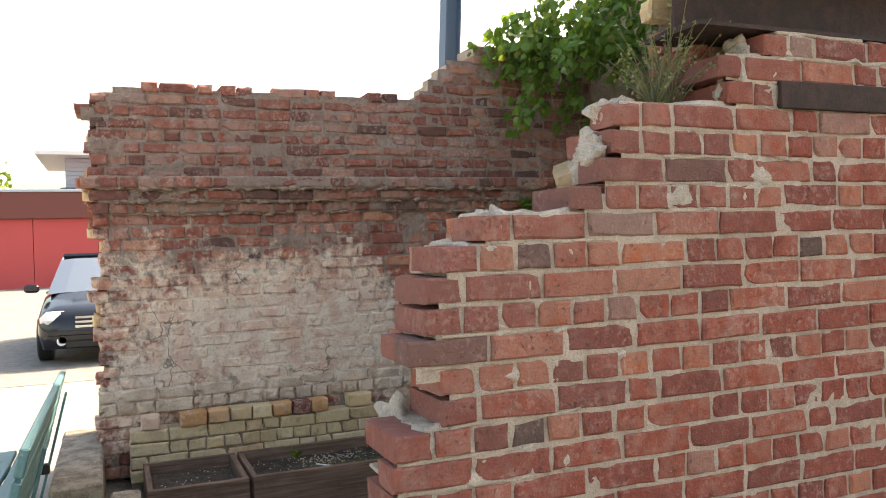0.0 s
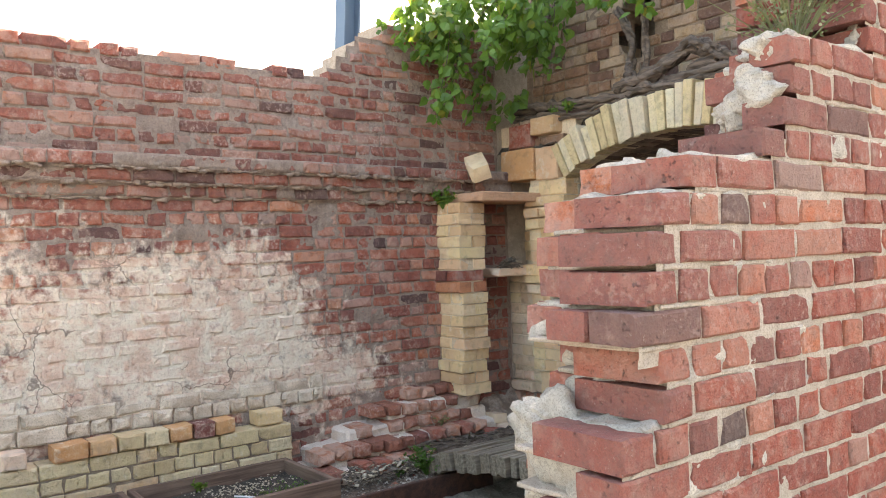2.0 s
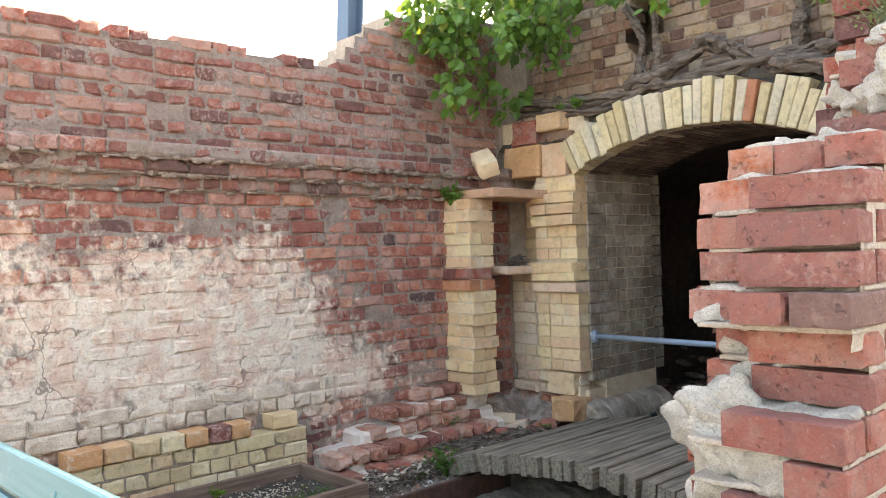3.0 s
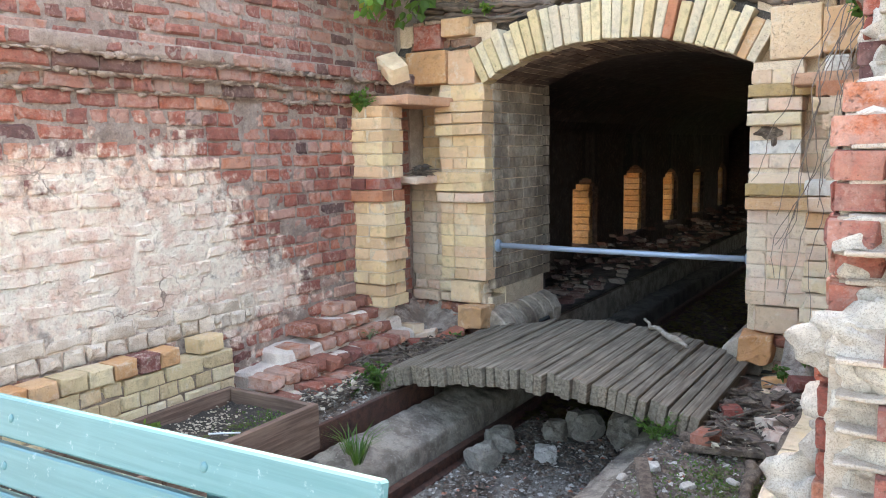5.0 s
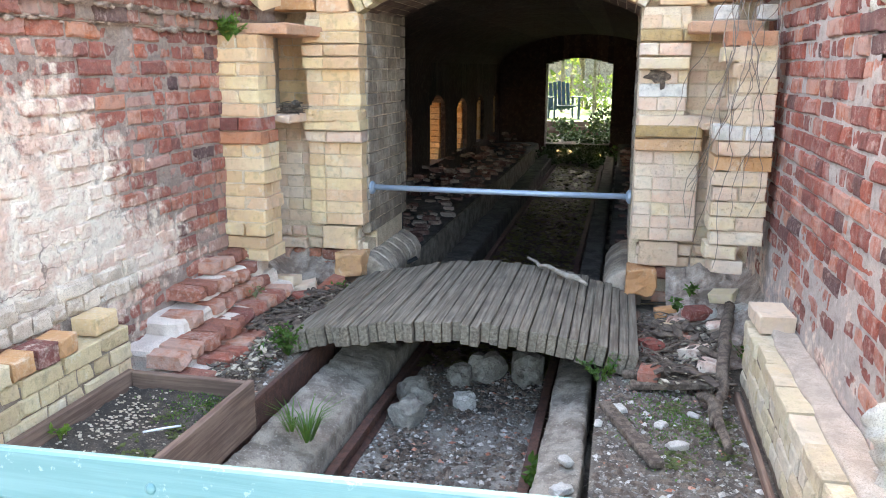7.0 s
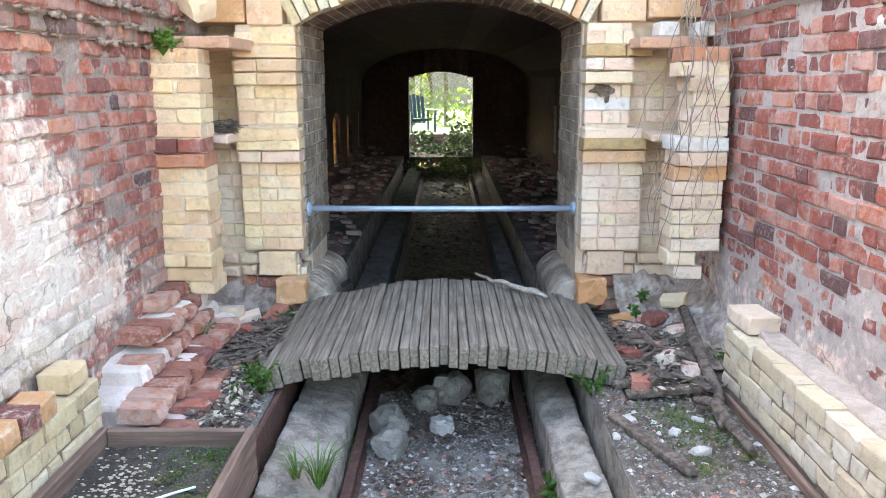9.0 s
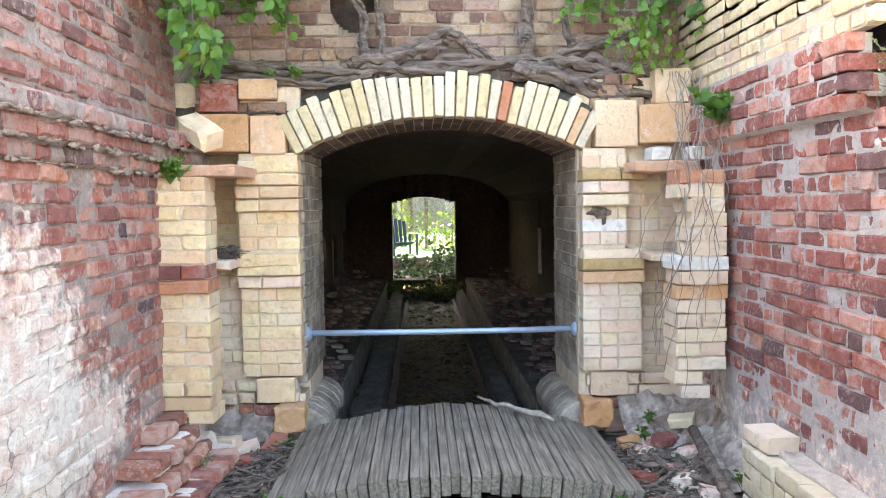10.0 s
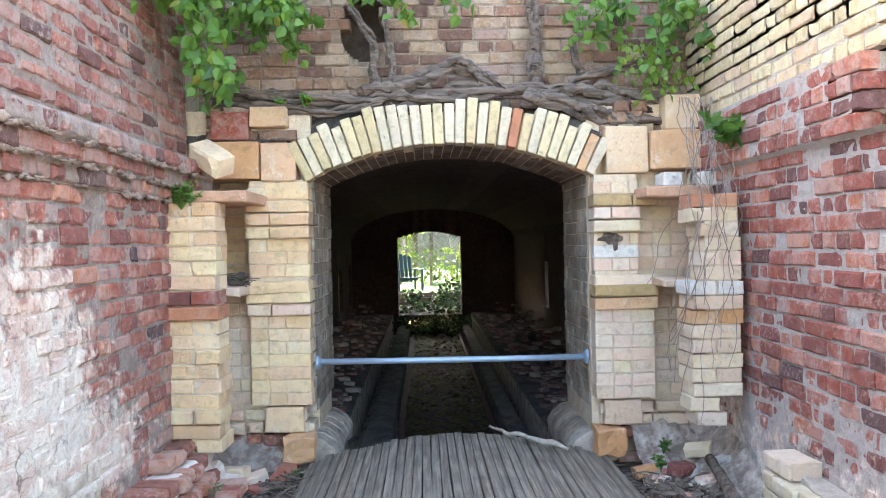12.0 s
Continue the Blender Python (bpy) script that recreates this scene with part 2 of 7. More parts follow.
def ground_mat(name, a, b2, c, scale=9.0, bump=0.9, rough=0.95, grit=0.7):
    m, t, b = nodes_of(name)
    # colour correction: a slight warm cast put into all three colours
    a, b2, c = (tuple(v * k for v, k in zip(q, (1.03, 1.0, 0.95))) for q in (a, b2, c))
    n1, n2, n3 = noise_tex(t, scale, 6, 0.65), noise_tex(t, scale * 9, 5, 0.7), noise_tex(t, scale * 0.22, 3, 0.5)
    n4 = noise_tex(t, 210, 4, 0.7)
    col = mixc(t, step_up(t, n1, 0.38, 0.62), a, b2)
    col = mixc(t, calc(t, "MULTIPLY", step_up(t, n2, 0.56, 0.66), grit), col, c)
    col = mixc(t, calc(t, "MULTIPLY", step_up(t, n3, 0.5, 0.7), 0.5), col, a)
    col = mixc(t, calc(t, "MULTIPLY", step_up(t, n4, 0.5, 0.62), 0.5), col, tuple(0.45 * v for v in a))
    t.links.new(col, b.inputs["Base Color"])
    b.inputs["Roughness"].default_value = rough
    relief(t, b, calc(t, "ADD", calc(t, "ADD", n1, calc(t, "MULTIPLY", n2, 0.5)), calc(t, "MULTIPLY", n4, 0.25)), bump, 0.014)
    return m


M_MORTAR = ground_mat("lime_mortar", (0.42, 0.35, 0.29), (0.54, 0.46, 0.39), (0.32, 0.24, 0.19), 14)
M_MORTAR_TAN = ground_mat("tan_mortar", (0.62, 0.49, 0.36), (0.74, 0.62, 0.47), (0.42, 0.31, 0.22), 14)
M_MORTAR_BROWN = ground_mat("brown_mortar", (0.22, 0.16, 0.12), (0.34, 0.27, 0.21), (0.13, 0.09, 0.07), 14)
M_MORTAR_DARK = ground_mat("dark_mortar", (0.09, 0.07, 0.06), (0.16, 0.125, 0.10), (0.22, 0.18, 0.15), 14)
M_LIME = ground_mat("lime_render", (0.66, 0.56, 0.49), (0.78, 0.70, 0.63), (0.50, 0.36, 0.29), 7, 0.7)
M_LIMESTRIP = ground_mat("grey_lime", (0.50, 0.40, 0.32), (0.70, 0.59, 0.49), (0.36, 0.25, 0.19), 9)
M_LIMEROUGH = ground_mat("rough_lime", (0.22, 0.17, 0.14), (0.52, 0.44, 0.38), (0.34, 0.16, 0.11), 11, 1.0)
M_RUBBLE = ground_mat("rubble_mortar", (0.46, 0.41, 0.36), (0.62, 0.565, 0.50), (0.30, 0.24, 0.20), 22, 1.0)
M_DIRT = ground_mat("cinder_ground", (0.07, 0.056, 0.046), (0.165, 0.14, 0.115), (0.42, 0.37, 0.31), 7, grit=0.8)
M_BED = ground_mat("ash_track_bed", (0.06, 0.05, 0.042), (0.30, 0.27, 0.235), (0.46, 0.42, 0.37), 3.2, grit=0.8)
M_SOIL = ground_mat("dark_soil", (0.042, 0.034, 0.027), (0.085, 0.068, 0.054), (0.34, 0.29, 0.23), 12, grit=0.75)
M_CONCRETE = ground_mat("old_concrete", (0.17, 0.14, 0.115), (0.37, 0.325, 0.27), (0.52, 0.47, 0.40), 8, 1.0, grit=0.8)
# darker copy of the concrete: soot plus the tunnel's shade
M_SOOT_SHADE = ground_mat("sooty_shaded_concrete", (0.045, 0.038, 0.034), (0.12, 0.107, 0.096), (0.19, 0.17, 0.15), 5, 0.8)
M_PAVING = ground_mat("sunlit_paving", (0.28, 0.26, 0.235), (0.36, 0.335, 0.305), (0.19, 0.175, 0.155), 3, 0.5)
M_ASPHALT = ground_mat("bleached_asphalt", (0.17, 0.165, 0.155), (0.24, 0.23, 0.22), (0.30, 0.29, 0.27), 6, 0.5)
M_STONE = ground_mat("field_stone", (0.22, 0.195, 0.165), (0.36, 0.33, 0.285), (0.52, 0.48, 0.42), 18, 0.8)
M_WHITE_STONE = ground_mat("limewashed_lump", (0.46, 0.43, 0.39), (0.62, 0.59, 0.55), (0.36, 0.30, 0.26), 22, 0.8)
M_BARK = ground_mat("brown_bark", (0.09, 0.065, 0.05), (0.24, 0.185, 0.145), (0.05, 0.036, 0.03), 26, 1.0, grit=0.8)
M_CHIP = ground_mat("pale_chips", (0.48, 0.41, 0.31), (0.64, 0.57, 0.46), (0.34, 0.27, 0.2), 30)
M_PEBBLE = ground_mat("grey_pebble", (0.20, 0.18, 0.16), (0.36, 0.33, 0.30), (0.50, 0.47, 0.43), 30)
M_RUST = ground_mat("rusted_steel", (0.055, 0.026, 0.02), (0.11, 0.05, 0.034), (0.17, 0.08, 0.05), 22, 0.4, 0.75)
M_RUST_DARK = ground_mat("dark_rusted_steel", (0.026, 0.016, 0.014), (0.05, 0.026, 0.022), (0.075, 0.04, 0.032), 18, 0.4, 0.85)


def wood_mat(name, a, b2, axis=1, scale=1.0, rough=0.85):
    m, t, b = nodes_of(name)
    pos = t.nodes.new("ShaderNodeNewGeometry").outputs["Position"]
    mp = t.nodes.new("ShaderNodeMapping")
    s = [60 * scale] * 3
    s[axis] = 3.0 * scale
    mp.inputs["Scale"].default_value = s
    t.links.new(pos, mp.inputs[0])
    g = noise_tex(t, 1.0, 6, 0.6, mp.outputs[0])
    d = noise_tex(t, 5, 4, 0.6)
    rnd = piece_random(t)
    col = mixc(t, step_up(t, g, 0.35, 0.68), a, b2)
    col = mixc(t, calc(t, "MULTIPLY", step_up(t, d, 0.45, 0.7), 0.4), col, tuple(0.45 * c for c in a))
    col = mixc(t, calc(t, "MULTIPLY", rnd, 0.35), col, tuple(0.6 * c for c in b2))
    t.links.new(col, b.inputs["Base Color"])
    b.inputs["Roughness"].default_value = rough
    relief(t, b, g, 0.7, 0.003)
    return m


M_DECK = wood_mat("weathered_grey_wood", (0.11, 0.084, 0.058), (0.29, 0.24, 0.178))
M_PLANK_X = wood_mat("weathered_plank", (0.115, 0.065, 0.045), (0.25, 0.16, 0.115), 0)
M_PLANK_Y = wood_mat("weathered_plank_long", (0.115, 0.065, 0.045), (0.25, 0.16, 0.115), 1)
M_OLD_BOARD = wood_mat("grey_brown_board", (0.075, 0.055, 0.042), (0.19, 0.15, 0.115), 0, 0.5)
M_ROOT = wood_mat("dry_root_wood", (0.06, 0.042, 0.032), (0.205, 0.15, 0.115), 0, 0.7)
M_TENDRIL = wood_mat("dry_tendril", (0.15, 0.11, 0.085), (0.32, 0.25, 0.20), 2, 0.7)
M_DRIFT = wood_mat("bleached_branch", (0.24, 0.19, 0.14), (0.50, 0.44, 0.36), 0, 0.7)


def paint_mat(name, col, rough=0.45, worn=(0.4, 0.4, 0.4), amount=0.15, metal=0.0, scale=20):
    m, t, b = nodes_of(name)
    n, f = noise_tex(t, scale, 5, 0.65), noise_tex(t, scale * 8, 4, 0.6)
    c = mixc(t, calc(t, "MULTIPLY", step_up(t, n, 0.55, 0.75), amount), col, worn)
    c = mixc(t, calc(t, "MULTIPLY", f, 0.12), c, tuple(0.7 * v for v in col))
    t.links.new(c, b.inputs["Base Color"])
    b.inputs["Roughness"].default_value, b.inputs["Metallic"].default_value = rough, metal
    relief(t, b, n, 0.2, 0.002)
    return m


m_, t_, b_ = nodes_of("turquoise_paint")
mp_ = t_.nodes.new("ShaderNodeMapping")
mp_.inputs["Scale"].default_value = (2.5, 70, 70)
t_.links.new(t_.nodes.new("ShaderNodeNewGeometry").outputs["Position"], mp_.inputs[0])
grain_ = noise_tex(t_, 1.0, 6, 0.6, mp_.outputs[0])
scuff_ = step_up(t_, noise_tex(t_, 28, 6, 0.7), 0.60, 0.68)
col_ = mixc(t_, step_up(t_, grain_, 0.35, 0.65), (0.066, 0.165, 0.172), (0.088, 0.195, 0.202))
col_ = mixc(t_, calc(t_, "MULTIPLY", step_up(t_, noise_tex(t_, 3.5, 4, 0.6), 0.5, 0.7), 0.3), col_, (0.14, 0.27, 0.275))
col_ = mixc(t_, calc(t_, "MULTIPLY", scuff_, 0.45), col_, (0.32, 0.40, 0.40))
t_.links.new(col_, b_.inputs["Base Color"])
b_.inputs["Roughness"].default_value = 0.5
relief(t_, b_, grain_, 0.5, 0.003)
M_TURQ = m_
M_PIPE = paint_mat("blue_grey_steel", (0.30, 0.37, 0.46), 0.4, (0.42, 0.46, 0.50), 0.4, 0.3)
M_POST = paint_mat("slate_blue_paint", (0.09, 0.14, 0.21), 0.5, (0.14, 0.18, 0.22), 0.3)
M_CARPAINT = paint_mat("black_car_paint", (0.012, 0.014, 0.020), 0.12, (0.02, 0.02, 0.025), 0.05)
M_BLACK = paint_mat("black_rubber", (0.012, 0.012, 0.012), 0.7, (0.03, 0.03, 0.03), 0.3)
M_CHROME = paint_mat("chrome", (0.75, 0.76, 0.78), 0.15, (0.6, 0.6, 0.6), 0.1, 1.0)
M_RED_PAINT = paint_mat("red_cladding", (0.52, 0.07, 0.07), 0.6, (0.44, 0.07, 0.065), 0.3, scale=4)
M_FASCIA = paint_mat("brown_fascia", (0.16, 0.045, 0.035), 0.6, (0.12, 0.04, 0.03), 0.3, scale=4)
M_SIDING = paint_mat("grey_siding", (0.42, 0.47, 0.55), 0.6, (0.36, 0.40, 0.46), 0.2, scale=5)
M_ROOF = paint_mat("dark_shingle", (0.045, 0.055, 0.075), 0.85, (0.03, 0.035, 0.045), 0.4, scale=25)
M_WHITE = paint_mat("white_paint", (0.78, 0.78, 0.76), 0.5, (0.6, 0.6, 0.58), 0.2)
M_LAMP = paint_mat("clear_lamp_cover", (0.72, 0.74, 0.76), 0.12, (0.8, 0.8, 0.8), 0.2)
M_BLUEWOOD = paint_mat("dark_blue_paint", (0.025, 0.055, 0.085), 0.6, (0.04, 0.07, 0.1), 0.3)

m_, t_, b_ = nodes_of("window_glass")
b_.inputs["Base Color"].default_value = (0.30, 0.34, 0.38, 1)
b_.inputs["Metallic"].default_value = 0.7
b_.inputs["Roughness"].default_value = 0.04
M_GLASS = m_


def leaf_mat(name, a, b2, c, clear=0.48):
    m, t, b = nodes_of(name)
    rnd = piece_random(t)
    col = ramp(t, rnd, [(0.0, a), (0.5, b2), (0.9, b2), (1.0, c)])
    n = noise_tex(t, 40, 3)
    col = mixc(t, calc(t, "MULTIPLY", n, 0.4), col, tuple(0.6 * v for v in a))
    t.links.new(col, b.inputs["Base Color"])
    b.inputs["Roughness"].default_value = 0.45
    tr = t.nodes.new("ShaderNodeBsdfTranslucent")
    t.links.new(mixc(t, 0.5, col, (0.20, 0.30, 0.02)), tr.inputs[0])
    mx = t.nodes.new("ShaderNodeMixShader")
    mx.inputs[0].default_value = clear
    t.links.new(b.outputs[0], mx.inputs[1])
    t.links.new(tr.outputs[0], mx.inputs[2])
    t.links.new(mx.outputs[0], t.nodes["Material Output"].inputs[0])
    return m


M_LEAF = leaf_mat("vine_leaf", (0.065, 0.15, 0.03), (0.16, 0.30, 0.05), (0.38, 0.32, 0.05))
M_LEAF_LIGHT = leaf_mat("young_leaf", (0.12, 0.22, 0.03), (0.22, 0.32, 0.05), (0.36, 0.36, 0.06))
M_WEED = leaf_mat("weed_leaf", (0.05, 0.13, 0.025), (0.09, 0.20, 0.04), (0.16, 0.22, 0.06))
# darker, less translucent weed leaf with the tunnel end's shade in its colour
M_BUSH = leaf_mat("shaded_weed_leaf", (0.03, 0.06, 0.016), (0.05, 0.095, 0.024), (0.09, 0.12, 0.04), 0.12)
M_SAGE = leaf_mat("dry_flower_stalk", (0.16, 0.17, 0.08), (0.26, 0.26, 0.14), (0.45, 0.42, 0.3))
M_FAR_LEAF = leaf_mat("tree_leaf", (0.06, 0.12, 0.02), (0.12, 0.20, 0.03), (0.25, 0.28, 0.04))


# ---------------- mesh helpers ----------------
R = random.Random(7)


def part(name, bm, material, parent=None, label="", smooth=False, kind=""):
    me = bpy.data.meshes.new(name)
    bm.to_mesh(me)
    bm.free()
    me.materials.append(material)
    if smooth:
        for p in me.polygons:
            p.use_smooth = True
    ob = new(name, me)
    ob.parent = parent
    return tagged(ob, label=label, kind=kind)


def thing(name, label, category, at=(0, 0, 0), rz=0.0, group=""):
    ob = new(name)
    ob.empty_display_size = 0.05
    ob.matrix_world = pose(*at, 0, 0, rz)
    return tagged(ob, label, category, group)


def box(bm, x0, x1, y0, y1, z0, z1, m=None):
    v = [Vector((x, y, z)) for z in (z0, z1) for y in (y0, y1) for x in (x0, x1)]
    if m is not None:
        v = [m @ p for p in v]
    b = [bm.verts.new(p) for p in v]
    for f in ((0, 2, 3, 1), (4, 5, 7, 6), (0, 1, 5, 4), (2, 6, 7, 3), (0, 4, 6, 2), (1, 3, 7, 5)):
        bm.faces.new([b[i] for i in f])
    return b


def worn_box(bm, x0, x1, y0, y1, z0, z1, wear=0.006, cuts=2, rough=0.0, m=None, seed=0.0, scale=9.0):
    """A box with subdivided, bevelled and uneven faces."""
    t = bmesh.new()
    box(t, x0, x1, y0, y1, z0, z1)
    bmesh.ops.recalc_face_normals(t, faces=t.faces)
    if wear:
        bmesh.ops.bevel(t, geom=t.edges[:], offset=wear, segments=1, affect="EDGES")
    if cuts:
        longs = [e for e in t.edges if e.calc_length() > 0.03]
        bmesh.ops.subdivide_edges(t, edges=longs, cuts=cuts, use_grid_fill=True)
    if rough:
        for v in t.verts:
            v.co += noise.noise_vector(v.co * scale + Vector((seed, 3.1 * seed, 0))) * rough
    me = bpy.data.meshes.new("tmp")
    t.to_mesh(me)
    t.free()
    if m is not None:
        me.transform(m)
    bm.from_mesh(me)
    bpy.data.meshes.remove(me)


def tube(bm, pts, radii, sides=7):
    """A tapered tube along points."""
    rings = []
    for i, p in enumerate(pts):
        a, b = pts[max(i - 1, 0)], pts[min(i + 1, len(pts) - 1)]
        q = (Vector(b) - Vector(a)).to_track_quat("Z", "Y")
        rings.append([bm.verts.new(Vector(p) + q @ Vector((math.cos(6.2832 * k / sides), math.sin(6.2832 * k / sides), 0)) * radii[i]) for k in range(sides)])
    for a, b in zip(rings, rings[1:]):
        for k in range(sides):
            bm.faces.new((a[k], a[(k + 1) % sides], b[(k + 1) % sides], b[k]))
    bm.faces.new(rings[0][::-1])
    bm.faces.new(rings[-1])


def lump(bm, c, r, squash=(1, 1, 0.7), seed=0.0, sub=2, rough=0.35, flat=0.0):
    """An uneven stone."""
    got = bmesh.ops.create_icosphere(bm, subdivisions=sub, radius=1.0)["verts"]
    for v in got:
        n = v.co.normalized()
        k = 1 + rough * noise.noise(n * 1.3 + Vector((seed, seed * 1.7, -seed))) + 0.4 * rough * noise.noise(n * 3.1 + Vector((seed, 0, 2)))
        p = n * k
        if flat:
            p = Vector([max(-1 + flat, min(1 - flat, q)) for q in p])
        v.co = Vector(c) + Vector((p.x * squash[0], p.y * squash[1], p.z * squash[2])) * r


def sheet(bm, nx, ny, fn):
    """A grid of points fn(u, v), u and v from 0 to 1."""
    g = [[bm.verts.new(fn(i / nx, j / ny)) for i in range(nx + 1)] for j in range(ny + 1)]
    for j in range(ny):
        for i in range(nx):
            bm.faces.new((g[j][i], g[j][i + 1], g[j + 1][i + 1], g[j + 1][i]))
    return g


# ---------------- bricks ----------------
PITCH = 0.0825                                    # height of a course
S_LEN, H_LEN, THICK, B_H = 0.245, 0.116, 0.116, 0.071


def brick_mesh(name, lx, ly, lz, material, wear, seed):
    """A worn brick with an uneven, chipped rim, face centre at its origin, y into the wall."""
    rr = random.Random(seed)
    bm = bmesh.new()
    hx, hz = lx / 2, lz / 2
    ring = [(-hx, -hz), (-hx * 0.35, -hz), (hx * 0.35, -hz), (hx, -hz), (hx, 0), (hx, hz), (hx * 0.35, hz), (-hx * 0.35, hz), (-hx, hz), (-hx, 0)]
    chip = rr.choice((0, 3, 5, 8)) if rr.random() < 0.6 else -1
    loops = [[], [], []]
    for n_, (x, z) in enumerate(ring):
        x += rr.uniform(-0.14, 0.14) * hx if abs(x) < hx * 0.9 else 0
        sx, sz = (1 if x > 0 else -1) * (abs(x) > hx * 0.9), (1 if z > 0 else -1) * (abs(z) > hz * 0.5)
        o, g = rr.uniform(-0.15, 0.5) * wear, wear * rr.uniform(0.5, 1.3) * (2.2 if n_ == chip else 1)
        loops[0].append(bm.verts.new((x - sx * (o + g), rr.uniform(-0.2, 0.5) * wear, z - sz * (o + g))))
        loops[1].append(bm.verts.new((x - sx * o, g * rr.uniform(0.7, 1.2), z - sz * o)))
        loops[2].append(bm.verts.new((x - sx * o, ly, z - sz * o)))
    bm.faces.new(loops[0])
    bm.faces.new(loops[2][::-1])
    for la, lb in ((loops[0], loops[1]), (loops[1], loops[2])):
        for n_ in range(10):
            bm.faces.new((la[n_], lb[n_], lb[(n_ + 1) % 10], la[(n_ + 1) % 10]))
    bmesh.ops.recalc_face_normals(bm, faces=bm.faces)
    bmesh.ops.triangulate(bm, faces=bm.faces)
    me = bpy.data.meshes.new(name)
    bm.to_mesh(me)
    bm.free()
    me.materials.append(material)
    return me


KITS = {}


def kit(material, size, wear=0.006):
    """Eight variants of one brick size in one material."""
    key = (material.name, size, wear)
    if key not in KITS:
        lx, ly, lz = size
        KITS[key] = [brick_mesh("brick", lx, ly, lz, material, wear * (0.7 + 0.12 * i), 31 * i + 5) for i in range(8)]
    return KITS[key]


class Masonry:
    """Collects the bricks of one wall; in its frame x runs along the wall, y into it and z up."""

    def __init__(self, owner, origin, along, into):
        self.owner = owner
        x, y = Vector(along), Vector(into)
        self.m = Matrix.Translation(origin) @ Matrix((x, y, Vector((0, 0, 1)))).transposed().to_4x4()
        self.got = []

    def put(self, mesh, u, d, w, rx=0.0, ry=0.0, rz=0.0):
        self.got.append((mesh, self.m @ pose(u, d, w, rx, ry, rz)))

    def course(self, w, u0, u1, material, bond, d=0.0, jitter=0.004, wear=0.006, skip=0.0, lz=B_H, depth=None, gap=0.011):
        """One course from u0 to u1 with its middle at height w."""
        u = u0
        first = True
        while u < u1 - 0.05:
            header = (bond == "H") != (R.random() < 0.12)
            size = H_LEN if header else S_LEN
            if first and bond == "S" and R.random() < 0.5:
                size = H_LEN
            first = False
            size = min(size, u1 - u)
            if u1 - u - size < 0.05:
                size = u1 - u
            size = max(round(size, 2), 0.06) if abs(size - H_LEN) > 0.004 and abs(size - S_LEN) > 0.004 else size
            if R.random() >= skip:
                mesh = R.choice(kit(material, (round(size - gap, 3), depth or (S_LEN if header else THICK), lz), wear))
                self.put(mesh, u + size / 2, d + R.uniform(-jitter, jitter), w + R.uniform(-0.002, 0.002),
                         R.uniform(-1.2, 1.2), R.uniform(-0.8, 0.8), R.uniform(-1.5, 1.5))
            u += size

    def build(self, near=None, limit=290, name="brick"):
        """Objects for the bricks that lie nearest to the point near; the others joined into one part."""
        if near is not None:
            self.got.sort(key=lambda g: (g[1].translation - Vector(near)).length)
        inv = self.owner.matrix_world.inverted()
        for mesh, m in self.got[:limit]:
            ob = new(name, mesh)
            ob.parent = self.owner
            ob.matrix_basis = inv @ m
        rest = self.got[limit:]
        if rest:
            vs, fs, k = [], [], 0
            for mesh, m in rest:
                a = inv @ m
                vs += [tuple(a @ v.co) for v in mesh.vertices]
                fs += [tuple(i + k for i in p.vertices) for p in mesh.polygons]
                k += len(mesh.vertices)
            me = bpy.data.meshes.new("brickwork")
            me.from_pydata(vs, [], fs)
            mats = []
            for mesh, m in rest:
                if mesh.materials[0] not in mats:
                    mats.append(mesh.materials[0])
            for q in mats:
                me.materials.append(q)
            me.polygons.foreach_set("material_index", [mats.index(mesh.materials[0]) for mesh, m in rest for p in mesh.polygons])
            ob = new("brickwork", me)
            ob.parent = self.owner
            tagged(ob, kind="stuff")


def mortar_face(bm, origin, along, into, u0, u1, w0, w1, inside, depth, step=0.02, amp=0.006, seed=0.0, offset=None):
    """The mortar between the bricks: a rough sheet, only where inside(u, w) holds."""
    x, y, o = Vector(along), Vector(into), Vector(origin)
    nu, nw = int((u1 - u0) / step), int((w1 - w0) / step)
    grid = {}
    for j in range(nw + 1):
        for i in range(nu + 1):
            u, w = u0 + i * step, w0 + j * step
            n = noise.noise(Vector((u * 9 + seed, w * 9, seed))) + 0.7 * noise.noise(Vector((u * 31, w * 31, seed)))
            d = depth(u, w) + amp * n
            grid[i, j] = bm.verts.new(o + x * u + y * d + Vector((0, 0, w)))
    for j in range(nw):
        for i in range(nu):
            if inside(u0 + (i + 0.5) * step, w0 + (j + 0.5) * step):
                bm.faces.new((grid[i, j], grid[i + 1, j], grid[i + 1, j + 1], grid[i, j + 1]))
    bmesh.ops.delete(bm, geom=[v for v in bm.verts if not v.link_faces], context="VERTS")


# ---------------- ground ----------------
PIT_X0, PIT_X1, PIT_Y0, PIT_Y1 = -4.36, -2.74, 0.55, 15.0
BED_Z = -0.42


def ground_height(x, y):
    h = 0.02 * noise.noise(Vector((x * 1.3, y * 1.3, 0))) + 0.012 * noise.noise(Vector((x * 5, y * 5, 4)))
    return h - 0.03


